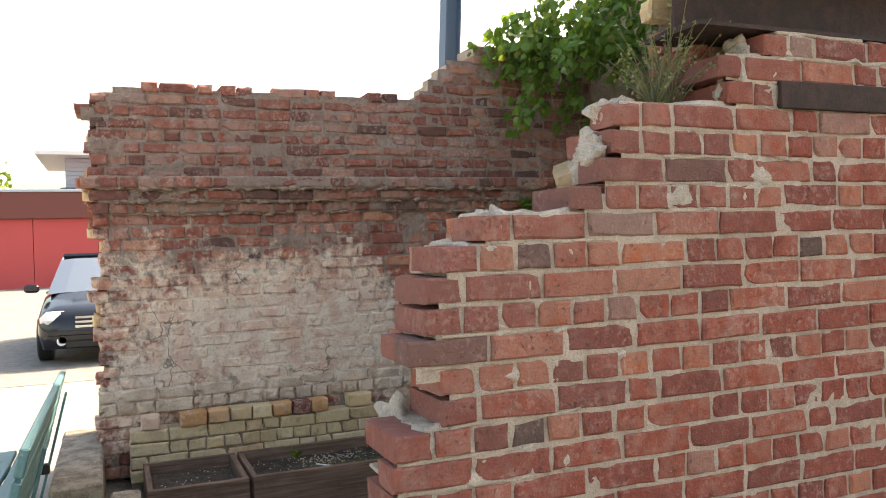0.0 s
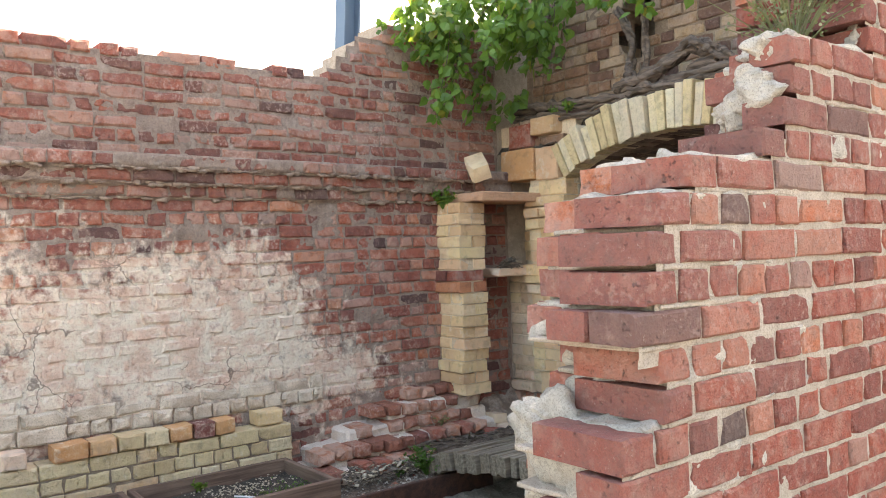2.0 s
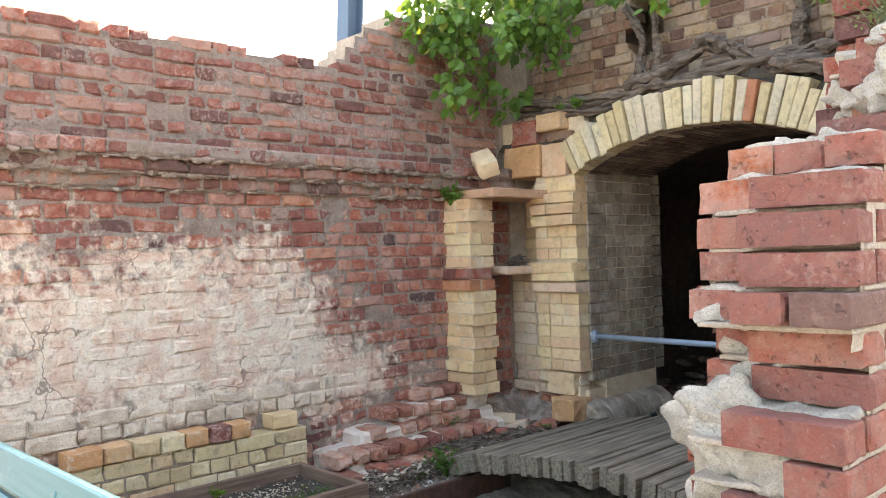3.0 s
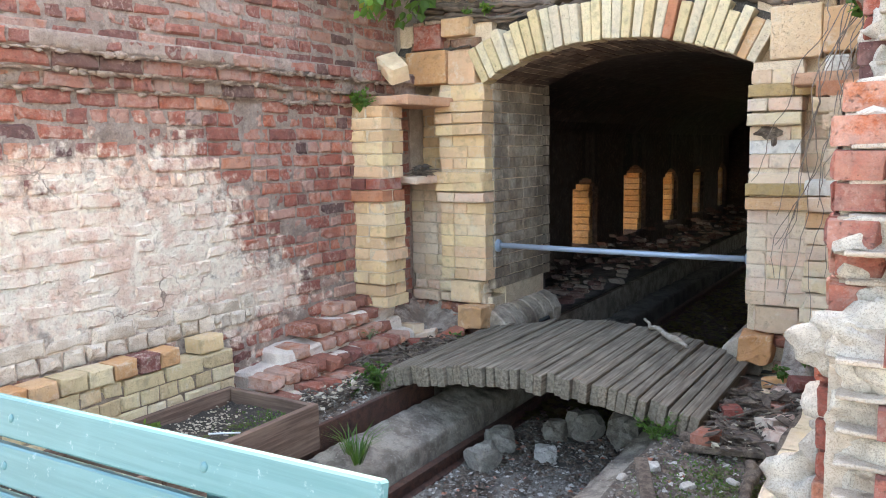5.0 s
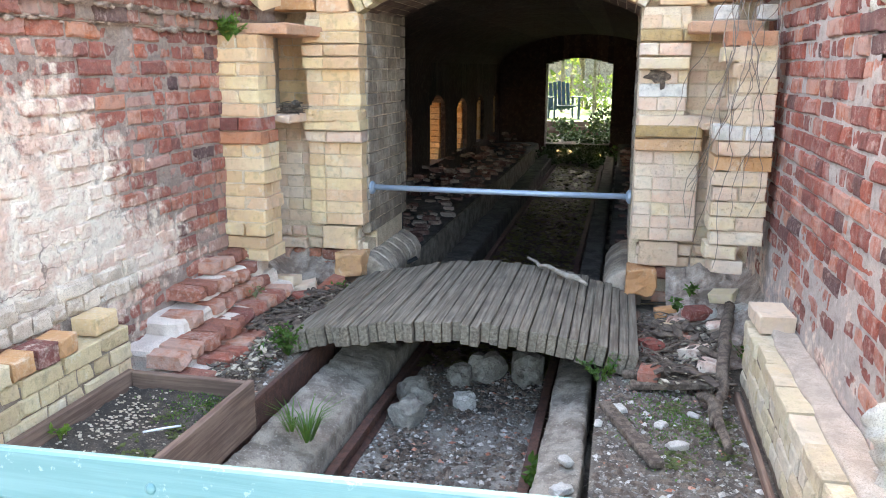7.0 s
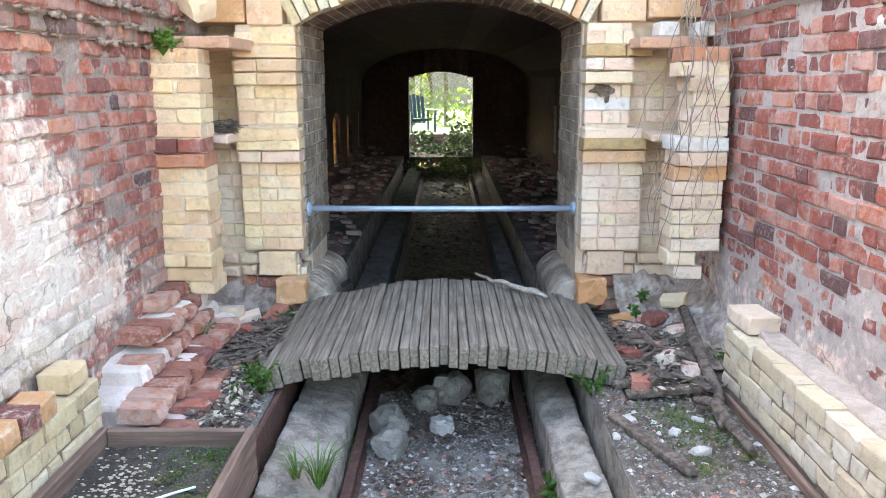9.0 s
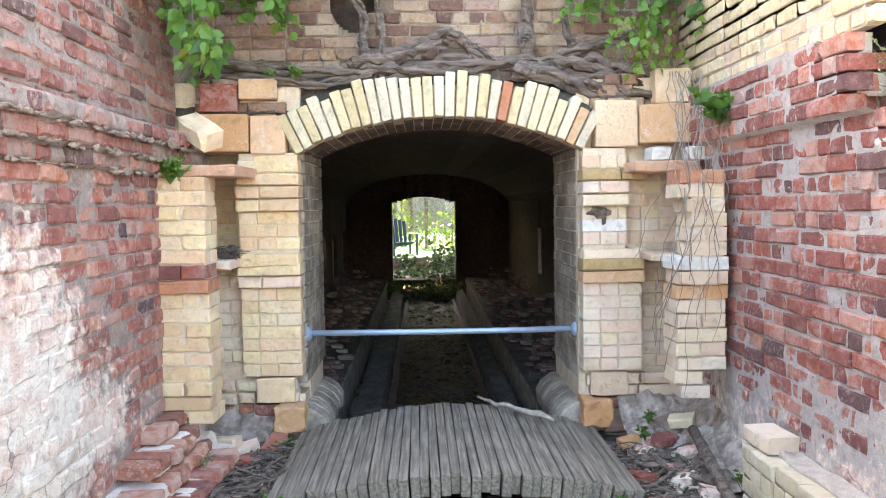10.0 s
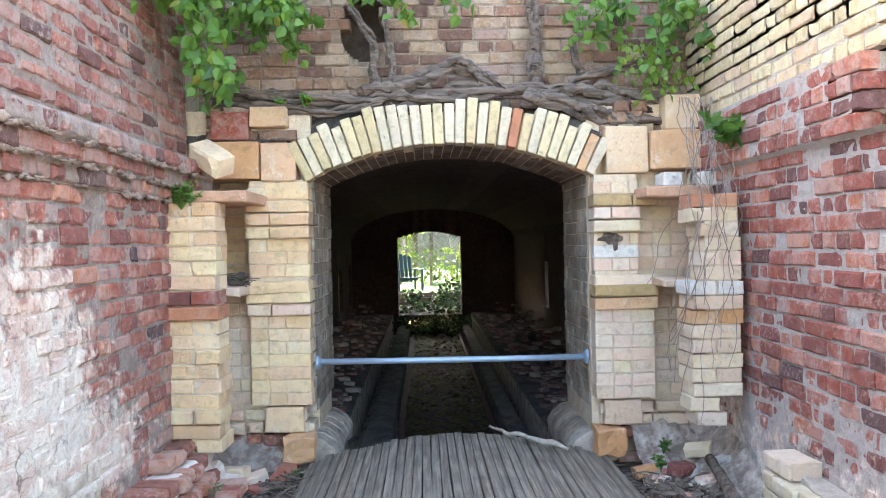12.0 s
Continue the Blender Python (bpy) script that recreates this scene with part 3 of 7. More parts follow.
bm = bmesh.new()
xs = [-900, -120, -30, -12, -7.5] + [-6 + 0.1 * i for i in range(0, 17)] + [PIT_X0, PIT_X1] + [-2.7 + 0.1 * i for i in range(0, 16)] + [0, 3, 9, 30, 120, 900]
ys = [-900, -120, -30, -9, -4, -2.5, -1.5] + [-1 + 0.1 * i for i in range(0, 16)] + [PIT_Y0] + [0.6 + 0.1 * i for i in range(0, 46)] + [6.5, 9, 12, PIT_Y1, 17, 22, 30, 120, 900]
gv = {}
for i, x in enumerate(xs):
    for j, y in enumerate(ys):
        far = max(abs(x + 3.5), abs(y - 2)) > 6
        gv[i, j] = bm.verts.new((x, y, -0.03 if far else ground_height(x, y)))
for i in range(len(xs) - 1):
    for j in range(len(ys) - 1):
        cx, cy = (xs[i] + xs[i + 1]) / 2, (ys[j] + ys[j + 1]) / 2
        if PIT_X0 < cx < PIT_X1 and PIT_Y0 < cy < PIT_Y1:
            continue
        bm.faces.new((gv[i, j], gv[i + 1, j], gv[i + 1, j + 1], gv[i, j + 1]))
tagged(part("ground", bm, M_DIRT, smooth=True), "dark cinder and earth ground with small pale stones", "ground", kind="structure")

bm = bmesh.new()
box(bm, -60, 40, -60, -0.24, -0.2, -0.008)
box(bm, -60, -5.6, -0.24, 1.0, -0.2, -0.008)
tagged(part("pavement", bm, M_PAVING), "pale sunlit paved yard beside the ruined wall", "pavement", kind="structure")
bm = bmesh.new()
box(bm, -60, -9.6, -60, 30, -0.2, -0.002)
tagged(part("road", bm, M_ASPHALT), "sun-bleached grey asphalt car park", "road", kind="structure")

# the sunken track
bm = bmesh.new()
sheet(bm, 40, 160, lambda u, v: Vector((PIT_X0 + (PIT_X1 - PIT_X0) * u, PIT_Y0 + (16.5 - PIT_Y0) * v,
      BED_Z + 0.03 * noise.noise(Vector((u * 9, v * 70, 0))) + 0.015 * noise.noise(Vector((u * 30, v * 240, 2))) - 0.02 * v)))
tagged(part("track_bed", bm, M_BED, smooth=True), "ashy gravel bed of the sunken track", "ground", kind="structure")
# extra dark soil sheet: part of the tunnel's shade is in its colour
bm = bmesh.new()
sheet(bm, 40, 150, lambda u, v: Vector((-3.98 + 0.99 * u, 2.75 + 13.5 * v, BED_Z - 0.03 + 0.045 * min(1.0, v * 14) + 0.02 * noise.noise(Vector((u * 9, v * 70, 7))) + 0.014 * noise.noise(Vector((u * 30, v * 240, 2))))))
tagged(part("ground_dark_layer", bm, M_SOIL, smooth=True), "dark soil layer on the track bed, also carrying the tunnel's shade", "ground", kind="structure")
bm = bmesh.new()
box(bm, PIT_X0, PIT_X1, PIT_Y0 - 0.1, PIT_Y0, -0.6, -0.06)
box(bm, PIT_X1, PIT_X1 + 0.05, PIT_Y0, 16.5, -0.6, -0.045)
box(bm, PIT_X0 - 0.05, PIT_X0, PIT_Y0, 16.5, -0.6, -0.045)
tagged(part("wall_pit", bm, M_CONCRETE), "stained concrete side of the sunken track", "wall", kind="structure")


def kerb_run(name, x0, x1, y0, y1, top, tilt, seed, label, mat=M_CONCRETE):
    """A long worn concrete kerb with a rounded, crumbling top."""
    bm = bmesh.new()
    prof = [(0, 0), (0, 0.9), (0.01, 0.965), (0.045, 0.995), (0.15, 1.0), (0.27, 1.0), (0.39, 1.0), (0.5, 1.0), (0.61, 1.0), (0.73, 1.0), (0.85, 1.0), (0.955, 0.99), (0.99, 0.95), (1, 0.88), (1, 0)]
    n = 230

    def f(u, v):
        a = prof[round(u * (len(prof) - 1))]
        y = y0 + (y1 - y0) * v
        x = x0 + (x1 - x0) * a[0]
        h = (top + tilt * (0.5 - a[0]) - BED_Z + 0.05) * a[1]
        nn = noise.noise_vector(Vector((x * 4, y * 4, seed))) * 0.012 + noise.noise_vector(Vector((x * 17, y * 17, seed))) * 0.009 + noise.noise_vector(Vector((x * 60, y * 60, seed))) * 0.005
        if noise.noise(Vector((x * 7, y * 5, seed + 3))) > 0.28:
            nn.z -= 0.014
        return Vector((x, y, BED_Z - 0.05 + h)) + nn
    sheet(bm, len(prof) - 1, n, f)
    return tagged(part(name, bm, mat, smooth=True), label, "kerb", kind="structure")


kerb_run("kerb_west", -4.29, -3.99, 0.56, 3.9, -0.17, 0.08, 1, "crumbling concrete kerb beside the sunken rails")
kerb_run("kerb_east", -2.98, -2.78, 0.56, 3.9, -0.17, -0.04, 5, "narrow worn concrete kerb beside the sunken rails")

# same kerbs carried on indoors, shade put into their colour
kerb_run("kerb_tunnel_west", -4.25, -4.0, 3.9, 15.0, -0.2, 0.0, 11, "sooty concrete kerb inside the tunnel, shade painted in", M_SOOT_SHADE)
kerb_run("kerb_tunnel_east", -2.98, -2.80, 3.9, 15.0, -0.2, 0.0, 15, "sooty concrete kerb inside the tunnel, shade painted in", M_SOOT_SHADE)
bm = bmesh.new()
worn_box(bm, -4.355, -4.325, 0.56, 2.75, BED_Z, -0.02, 0.004, 6, 0.004)
tagged(part("steel_edging", bm, M_RUST), "rusted steel plate edging the sunken track", "steel edging", kind="structure")


# ---------------- walls: cores ----------------
def west_start(w):
    """Where the broken end of the west wall lies at height w."""
    base = -0.20 + 0.05 * noise.noise(Vector((w * 6, 1.5, 0))) - 0.05 * max(0, 0.8 - w)
    if w > 1.9:
        base = -0.27 + 0.05 * noise.noise(Vector((w * 9, 4.5, 0)))
    for lim, y in ((2.36, -0.33), (2.44, -0.24), (2.52, -0.13), (2.60, 0.02)):
        if w > lim:
            base = y
    return base


def west_top(u):
    top = 2.625
    for y, z in ((2.12, 2.7), (2.20, 2.79), (2.28, 2.87), (2.36, 2.95), (2.6, 3.05), (3.1, 3.2)):
        if u > y:
            top = z
    return top


def west_face(w):
    """Set-back of the face: the corbel courses stand out, the upper wall lies further in."""
    k = int(w / PITCH)
    if k >= 24:
        return 0.10
    return {23: -0.10, 22: -0.065, 21: -0.03}.get(k, 0.0)


WEST = dict(origin=(-5.10, 0, 0), along=(0, 1, 0), into=(-1, 0, 0))
wall_west = tagged(new("wall_west"), "tall ruined red brick wall with flaking limewash and corbelled courses", "wall", kind="structure")
bm = bmesh.new()
for k in range(0, 40):
    w = (k + 0.5) * PITCH
    us = [u for u in (-0.3, -0.2, -0.1, 0.0, 0.1, 2.12, 2.2, 2.28, 2.36, 2.6, 3.1) if west_top(u + 0.01) > w + 0.03]
    if us:
        a = max(west_start(w) + 0.10, us[0])
        f = west_face(w)
        box(bm, -5.55, -5.10 - f - 0.03, a, 4.2, w - PITCH / 2 - 0.001, min(w + PITCH / 2, 3.2) - 0.001)
part("wall_core", bm, M_MORTAR, wall_west)


def lime(u, w):
    """How thickly the lime coat lies: 0 to 1."""
    d = min(2.95 - u - w, 1.42 - w, (w - 0.3) * 1.5)
    n = noise.noise(Vector((u * 2.3, w * 2.3, 9))) * 0.5 + noise.noise(Vector((u * 8, w * 8, 3))) * 0.22
    return max(0.0, min(1.0, (d + n) * 1.6))


bm = bmesh.new()
mortar_face(bm, u0=-0.4, u1=3.7, w0=0.0, w1=3.2, inside=lambda u, w: u > west_start(w) + 0.05 and w < west_top(u) - 0.03,
            depth=lambda u, w: west_face(w) + 0.0085 + 0.011 * (noise.noise(Vector((u * 3.7, w * 8, 41))) + 0.25) * (1 - lime(u, w)) * (1.0 if w > 1.4 else 0.5) - lime(u, w) * (0.0045 + 0.005 * noise.noise(Vector((u * 7, w * 15, 21))) + 0.005 * noise.noise(Vector((u * 19, w * 34, 2)))), amp=0.0065, step=0.018, **WEST)
part("mortar", bm, brick_mat("limewashed_mortar", [(0, (0.27, 0.19, 0.15)), (1, (0.36, 0.27, 0.22))], 0.3, "west", dirt=0.3), wall_west, smooth=True)

# east wall (its outer face is passed first, its inner face bounds the court)
EX_OUT, EX_IN = -1.46, -1.85


def east_start(w):
    """Stepped, broken end of the east wall."""
    for lim, y in ((0.95, 0.53), (1.03, 0.66), (1.115, 0.68), (1.20, 0.58), (1.285, 0.64), (1.37, 0.66), (1.45, 0.68), (1.53, 0.80), (1.615, 1.12), (1.70, 1.20), (1.785, 1.26), (1.90, 1.26), (1.985, 1.70), (2.07, 1.66), (2.27, 1.86)):
        if w < lim:
            return y
    return 2.4


EAST_TOP = 2.24
wall_east = tagged(new("wall_east"), "ruined red brick wall with a stepped broken end and rubble core", "wall", kind="structure")
bm = bmesh.new()
for k in range(0, 28):
    w = (k + 0.5) * PITCH
    if w < EAST_TOP:
        box(bm, EX_IN + 0.03, EX_OUT - 0.012 if w < 2.1 else -1.76, east_start(min(w, 2.0) if w > 2.1 else w) + 0.11 + (0.2 if 1.53 < w < 1.9 else 0), 6.0, w - PITCH / 2 - 0.001, w + PITCH / 2 - 0.001)
part("wall_core", bm, M_MORTAR, wall_east)
bm = bmesh.new()
for k in range(0, 26):                              # crumbly mortar filling the broken end
    w = (k + 0.5) * PITCH
    a = east_start(w) + (0.105 if w > 1.0 else 0.11) + (0.16 if 1.53 < w < 1.9 else 0) + 0.03 * noise.noise(Vector((k * 1.7, 0, 0)))
    worn_box(bm, EX_IN + 0.035, EX_OUT - 0.014, a, a + 0.5, w - PITCH / 2 - 0.004, w + PITCH / 2 + 0.004, 0.008, 7, 0.028, None, k * 2.3, 16)
part("mortar_fill", bm, M_RUBBLE, wall_east, "pale crumbling mortar in the broken end", kind="stuff")
bm = bmesh.new()
mortar_face(bm, (EX_OUT, 0, 0), (0, 1, 0), (-1, 0, 0), 0.4, 4.2, 0.0, 2.14, lambda u, w: u > east_start(w) + 0.03, lambda u, w: 0.0082 + 0.003 * noise.noise(Vector((u * 4, w * 4, 6))), amp=0.006, seed=3, step=0.012)
part("mortar", bm, M_MORTAR, wall_east, smooth=True)


def east_face(w):
    return -0.045 if w > 23 * PITCH else 0.0


bm = bmesh.new()
mortar_face(bm, (EX_IN, 4.2, 0), (0, -1, 0), (1, 0, 0), 0.0, 3.8, 0.0, EAST_TOP, lambda u, w: 4.2 - u > east_start(w) + (0.2 if w < 1.35 else 0.13) + (0.2 if 1.53 < w < 1.9 else 0),
            lambda u, w: east_face(w) + 0.0085 - 0.014 * max(0, min(1, (0.9 - w) * 1.1 + noise.noise(Vector((u * 3, w * 3, 1))))), amp=0.006, seed=8)
part("mortar", bm, brick_mat("flaking_mortar", [(0, (0.36, 0.285, 0.25)), (1, (0.45, 0.37, 0.33))], 0.3, "east", dirt=0.3), wall_east, smooth=True)

# ---------------- kiln front ----------------
AX = -3.51                                          # axis of the tunnel
X_L, X_R, SPRING, RISE = -4.42, -2.60, 1.90, 0.22
HALF = (X_R - X_L) / 2
RAD = (HALF * HALF + RISE * RISE) / (2 * RISE)
CZ = SPRING + RISE - RAD
FY = 3.64


def soffit(x):
    return CZ + math.sqrt(max(RAD * RAD - (x - AX) ** 2, 0.0))


wall_kiln = tagged(new("wall_kiln"), "kiln front of buff firebrick with a segmental arch", "wall", kind="structure")
bm = bmesh.new()
for x0, x1, y0 in ((-5.6, X_L, FY + 0.30), (X_R, -1.4, FY + 0.09)):
    box(bm, x0, x1, y0, 4.62, -0.1, SPRING)
n = 24
for i in range(n):                                   # masonry over the arch
    a, b = X_L + (X_R - X_L) * i / n, X_L + (X_R - X_L) * (i + 1) / n
    za, zb = soffit(a), soffit(b)
    v = [bm.verts.new(p) for p in ((a, FY + 0.05, za), (b, FY + 0.05, zb), (b, 4.62, zb), (a, 4.62, za), (a, FY + 0.05, za + 0.2), (b, FY + 0.05, zb + 0.2), (b, 4.62, 2.36), (a, 4.62, 2.36))]
    for f in ((0, 3, 2, 1), (4, 5, 6, 7), (0, 1, 5, 4), (3, 7, 6, 2)):
        bm.faces.new([v[q] for q in f])
box(bm, -5.6, X_L, FY + 0.12, 4.62, SPRING + 0.001, 2.36)
box(bm, X_R, -1.4, FY + 0.12, 4.62, SPRING + 0.001, 2.36)
part("wall_core", bm, M_MORTAR_TAN, wall_kiln)
bm = bmesh.new()


def ledge_point(u, v):
    """Soil heaped on the ledge, sloping down to the back of the arch."""
    x = -5.5 + 4.1 * u
    y = 3.70 + 0.42 * v
    arch = CZ + math.sqrt(max((RAD + 0.25) ** 2 - (x - AX) ** 2, 0.0)) if abs(x - AX) < 1.05 else 2.19
    z = arch - 0.05 + (2.43 - arch) * min(1.0, v * 2.2)
    return Vector((x, y, z + 0.04 * noise.noise(Vector((u * 16, v * 4, 0))) + 0.02 * noise.noise(Vector((u * 60, v * 9, 5)))))


sheet(bm, 120, 14, ledge_point)
tagged(part("ledge_soil", bm, M_SOIL, smooth=True), "dark soil on the ledge above the arch", "ground", kind="structure")

# upper wall behind the ledge, with a broken hole
UY = 4.06
wall_upper = tagged(new("wall_upper"), "brown and buff brick wall above the arch, overgrown with vines", "wall", kind="structure")
HOLE = (-4.08, 2.98, 0.17, 0.24)


def in_hole(x, z):
    return ((x - HOLE[0]) / HOLE[2]) ** 2 + ((z - HOLE[1]) / HOLE[3]) ** 2 < 1


bm = bmesh.new()
# core runs on unseen to 4.6 to keep the sun off the court
box(bm, -5.6, -4.3, UY + 0.03, 4.5, 2.3, 4.6)
box(bm, -3.86, -1.2, UY + 0.03, 4.5, 2.3, 4.6)
box(bm, -4.3, -3.86, UY + 0.03, 4.5, 2.3, 2.70)
box(bm, -4.3, -3.86, UY + 0.03, 4.5, 3.26, 4.6)
part("wall_core", bm, M_MORTAR_DARK, wall_upper)
bm = bmesh.new()
mortar_face(bm, (-5.5, UY, 2.3), (1, 0, 0), (0, 1, 0), 0, 4.2, 0, 1.25, lambda u, w: not in_hole(u - 5.5, w + 2.3), lambda u, w: 0.012, amp=0.006, seed=12)
part("mortar", bm, M_MORTAR_BROWN, wall_upper, smooth=True)
# added backing: the hole's darkness is put into its colour
bm = bmesh.new()
box(bm, -5.6, -1.2, 4.45, 4.75, 2.3, 3.5)
tagged(part("wall_behind_hole", bm, M_MORTAR_DARK), "dark backing wall added so the hole reads as black", "wall", kind="structure")

# upper east wall: buff bricks set back over the red ones
wall_east_upper = tagged(new("wall_east_upper"), "pale buff brick wall set back above the red wall", "wall", kind="structure")
bm = bmesh.new()
box(bm, -1.82, -1.765, 1.72, 4.05, EAST_TOP + 0.002, 3.3)
box(bm, -1.82, -1.62, 1.72, 4.05, 2.41, 3.3)
part("wall_core", bm, M_MORTAR, wall_east_upper)

# ---------------- tunnel ----------------
M_OPENING = brick_mat("ochre_brick", [(0.0, (0.52, 0.30, 0.12)), (1.0, (0.62, 0.42, 0.20))], 0.2, dirt=0.2)
TW_L, TW_R, T_END = -5.20, -1.82, 15.0
tunnel = tagged(new("wall_tunnel"), "sooty brick tunnel walls with narrow side openings, shade painted in", "wall", kind="structure")
OPEN_Y = [(7.10, 7.88), (8.84, 9.78), (10.62, 11.42), (12.34, 13.08), (14.15, 14.8)]
bm = bmesh.new()
y = 4.62
for a, b in OPEN_Y + [(T_END, T_END)]:
    box(bm, TW_L - 0.4, TW_L, y, a, -0.1, 1.7)
    y = b
box(bm, TW_R, TW_R + 0.4, 4.62, 10.45, -0.1, 1.7)
box(bm, TW_R, TW_R + 0.4, 10.78, T_END, -0.1, 1.7)
box(bm, TW_R, TW_R + 0.4, 10.45, 10.78, 1.15, 1.7)
box(bm, TW_R, TW_R + 0.4, 10.45, 10.78, -0.1, 0.45)
box(bm, TW_L - 0.4, X_L, 4.621, 4.66, 0.1, 2.3)
box(bm, X_R, TW_R + 0.4, 4.621, 4.66, 0.1, 2.3)
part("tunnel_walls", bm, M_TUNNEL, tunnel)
# end wall round the far opening
bm = bmesh.new()
box(bm, TW_L - 0.4, -4.25, T_END, T_END + 0.5, -0.5, 2.5)
box(bm, -2.92, TW_R + 0.4, T_END, T_END + 0.5, -0.5, 2.5)
for i in range(12):
    a, b = -4.25 + 1.33 * i / 12, -4.25 + 1.33 * (i + 1) / 12
    box(bm, a, b, T_END, T_END + 0.5, 1.58 + 0.13 * math.sin(math.pi * (i + 0.5) / 12), 2.5)
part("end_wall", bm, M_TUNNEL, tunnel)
# added ochre wall close behind the side openings, limiting light into the tunnel
bm = bmesh.new()
box(bm, -6.75, -6.5, 6.2, 15.5, -0.1, 1.9)
tagged(part("wall_side_yard", bm, M_OPENING), "ochre brick wall added behind the side openings to cut their light", "wall", kind="structure")
# side openings: sill, segmental head and worn ochre jambs
for n_, (a, b) in enumerate(OPEN_Y):
    top = 1.16 if n_ == 1 else 1.06
    bm = bmesh.new()
    box(bm, TW_L - 0.4, TW_L, a, b, -0.1, 0.22)
    for i in range(8):
        ya, yb = a + (b - a) * i / 8, a + (b - a) * (i + 1) / 8
        box(bm, TW_L - 0.4, TW_L, ya, yb, top - 0.16 + 0.15 * math.sin(math.pi * (i + 0.5) / 8), 1.7)
    part("opening_head", bm, M_TUNNEL, tunnel)
    for q, (ya, dy) in enumerate(((a - 0.004, 0.10), (b - 0.10, 0.104))):
        for k in range(10):
            z = 0.22 + 0.0825 * k
            bm = bmesh.new()
            dw = dy + R.uniform(-0.03, 0.035) + (0.06 if k < 2 else 0)
            worn_box(bm, TW_L - 0.41, TW_L - 0.06, ya if q == 0 else b + 0.004 - dw, ya + dw if q == 0 else b + 0.004, z, z + 0.078, 0.008, 0, 0)
            part("opening_lining", bm, M_OPENING, tunnel, "warm ochre brick lining of a side opening")
bm = bmesh.new()
nseg = 18


def vault(i):
    a = math.pi * i / nseg
    return AX - 1.72 * math.cos(a), 1.45 + 0.72 * math.sin(a)


for i in range(nseg):
    (xa, za), (xb, zb) = vault(i), vault(i + 1)
    v = [bm.verts.new(p) for p in ((xa, 4.63, za), (xb, 4.63, zb), (xb, T_END + 0.2, zb), (xa, T_END + 0.2, za))]
    bm.faces.new(v)
    v = [bm.verts.new(p) for p in ((xa, 4.63, za + 0.35), (xa, T_END + 0.2, za + 0.35), (xb, T_END + 0.2, zb + 0.35), (xb, 4.63, zb + 0.35))]
    bm.faces.new(v)
tagged(part("ceiling", bm, M_TUNNEL), "low sooty brick barrel vault of the kiln tunnel, darkened for its shade", "ceiling", kind="structure")
# unseen cover that stops sky light leaking past the vault
bm = bmesh.new()
box(bm, -5.6, -1.4, 4.70, 15.4, 2.45, 2.6)
tagged(part("ceiling_over_vault", bm, M_MORTAR_DARK), "unseen slab added over the vault to keep light out", "roof", kind="structure")
bm = bmesh.new()
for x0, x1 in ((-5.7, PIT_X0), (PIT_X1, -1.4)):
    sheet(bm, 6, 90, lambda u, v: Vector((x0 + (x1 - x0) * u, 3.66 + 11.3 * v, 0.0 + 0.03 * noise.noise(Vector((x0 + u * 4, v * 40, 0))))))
tagged(part("floor_tunnel", bm, M_SOOT_SHADE, smooth=True), "dusty rubble-strewn tunnel floor", "floor", kind="structure")


# ---------------- footbridge deck ----------------
def deck():
    d = thing("wooden_deck", "weathered grey cambered deck of timbers laid on edge over the track", "deck")
    n = 37
    for i in range(n):
        u = (i + 0.5) / n
        x = -4.44 + 1.90 * u
        s = 2 * u - 1
        z = 0.215 - 0.12 * s * s
        bm = bmesh.new()
        y0 = -0.66 + R.uniform(-0.028, 0.028) + 0.03 * s
        y1 = 0.74 - 0.20 * s * s + R.uniform(-0.015, 0.015)
        worn_box(bm, -0.0238, 0.0238, y0, y1, -0.112, 0, 0.004, 3, 0.003, None, i * 2.3)
        ob = part("board", bm, M_DECK, d)
        ob.matrix_basis = pose(x, 3.0, z + R.uniform(-0.010, 0.006), 0, math.degrees(math.atan(0.12 * 2 * s / 0.95)), R.uniform(-0.25, 0.25))
    for y in (2.95, 3.45):
        bm = bmesh.new()
        pts = [Vector((-4.38 + 1.78 * k / 12, y, 0.06 - 0.115 * (2 * k / 12 - 1) ** 2)) for k in range(13)]
        corner = ((0, -.04, -.08), (0, .04, -.08), (0, .04, .04), (0, -.04, .04))
        rings = [[bm.verts.new(p + Vector(c)) for c in corner] for p in pts]
        for r0, r1 in zip(rings, rings[1:]):
            for q in range(4):
                bm.faces.new((r0[q], r1[q], r1[(q + 1) % 4], r0[(q + 1) % 4]))
        bm.faces.new(rings[0])
        bm.faces.new(rings[-1][::-1])
        part("bearer", bm, M_DECK, d)


deck()
for x, y0, y1 in ((-4.46, 2.45, 3.5), (-2.60, 2.45, 3.5)):
    bm = bmesh.new()
    worn_box(bm, x - 0.09, x + 0.09, y0, y1, -0.06, 0.0 if x < -4 else -0.005, 0.008, 3, 0.006)
    tagged(part("timber_sleeper", bm, M_PLANK_Y), "old timber carrying the edge of the deck", "timber")


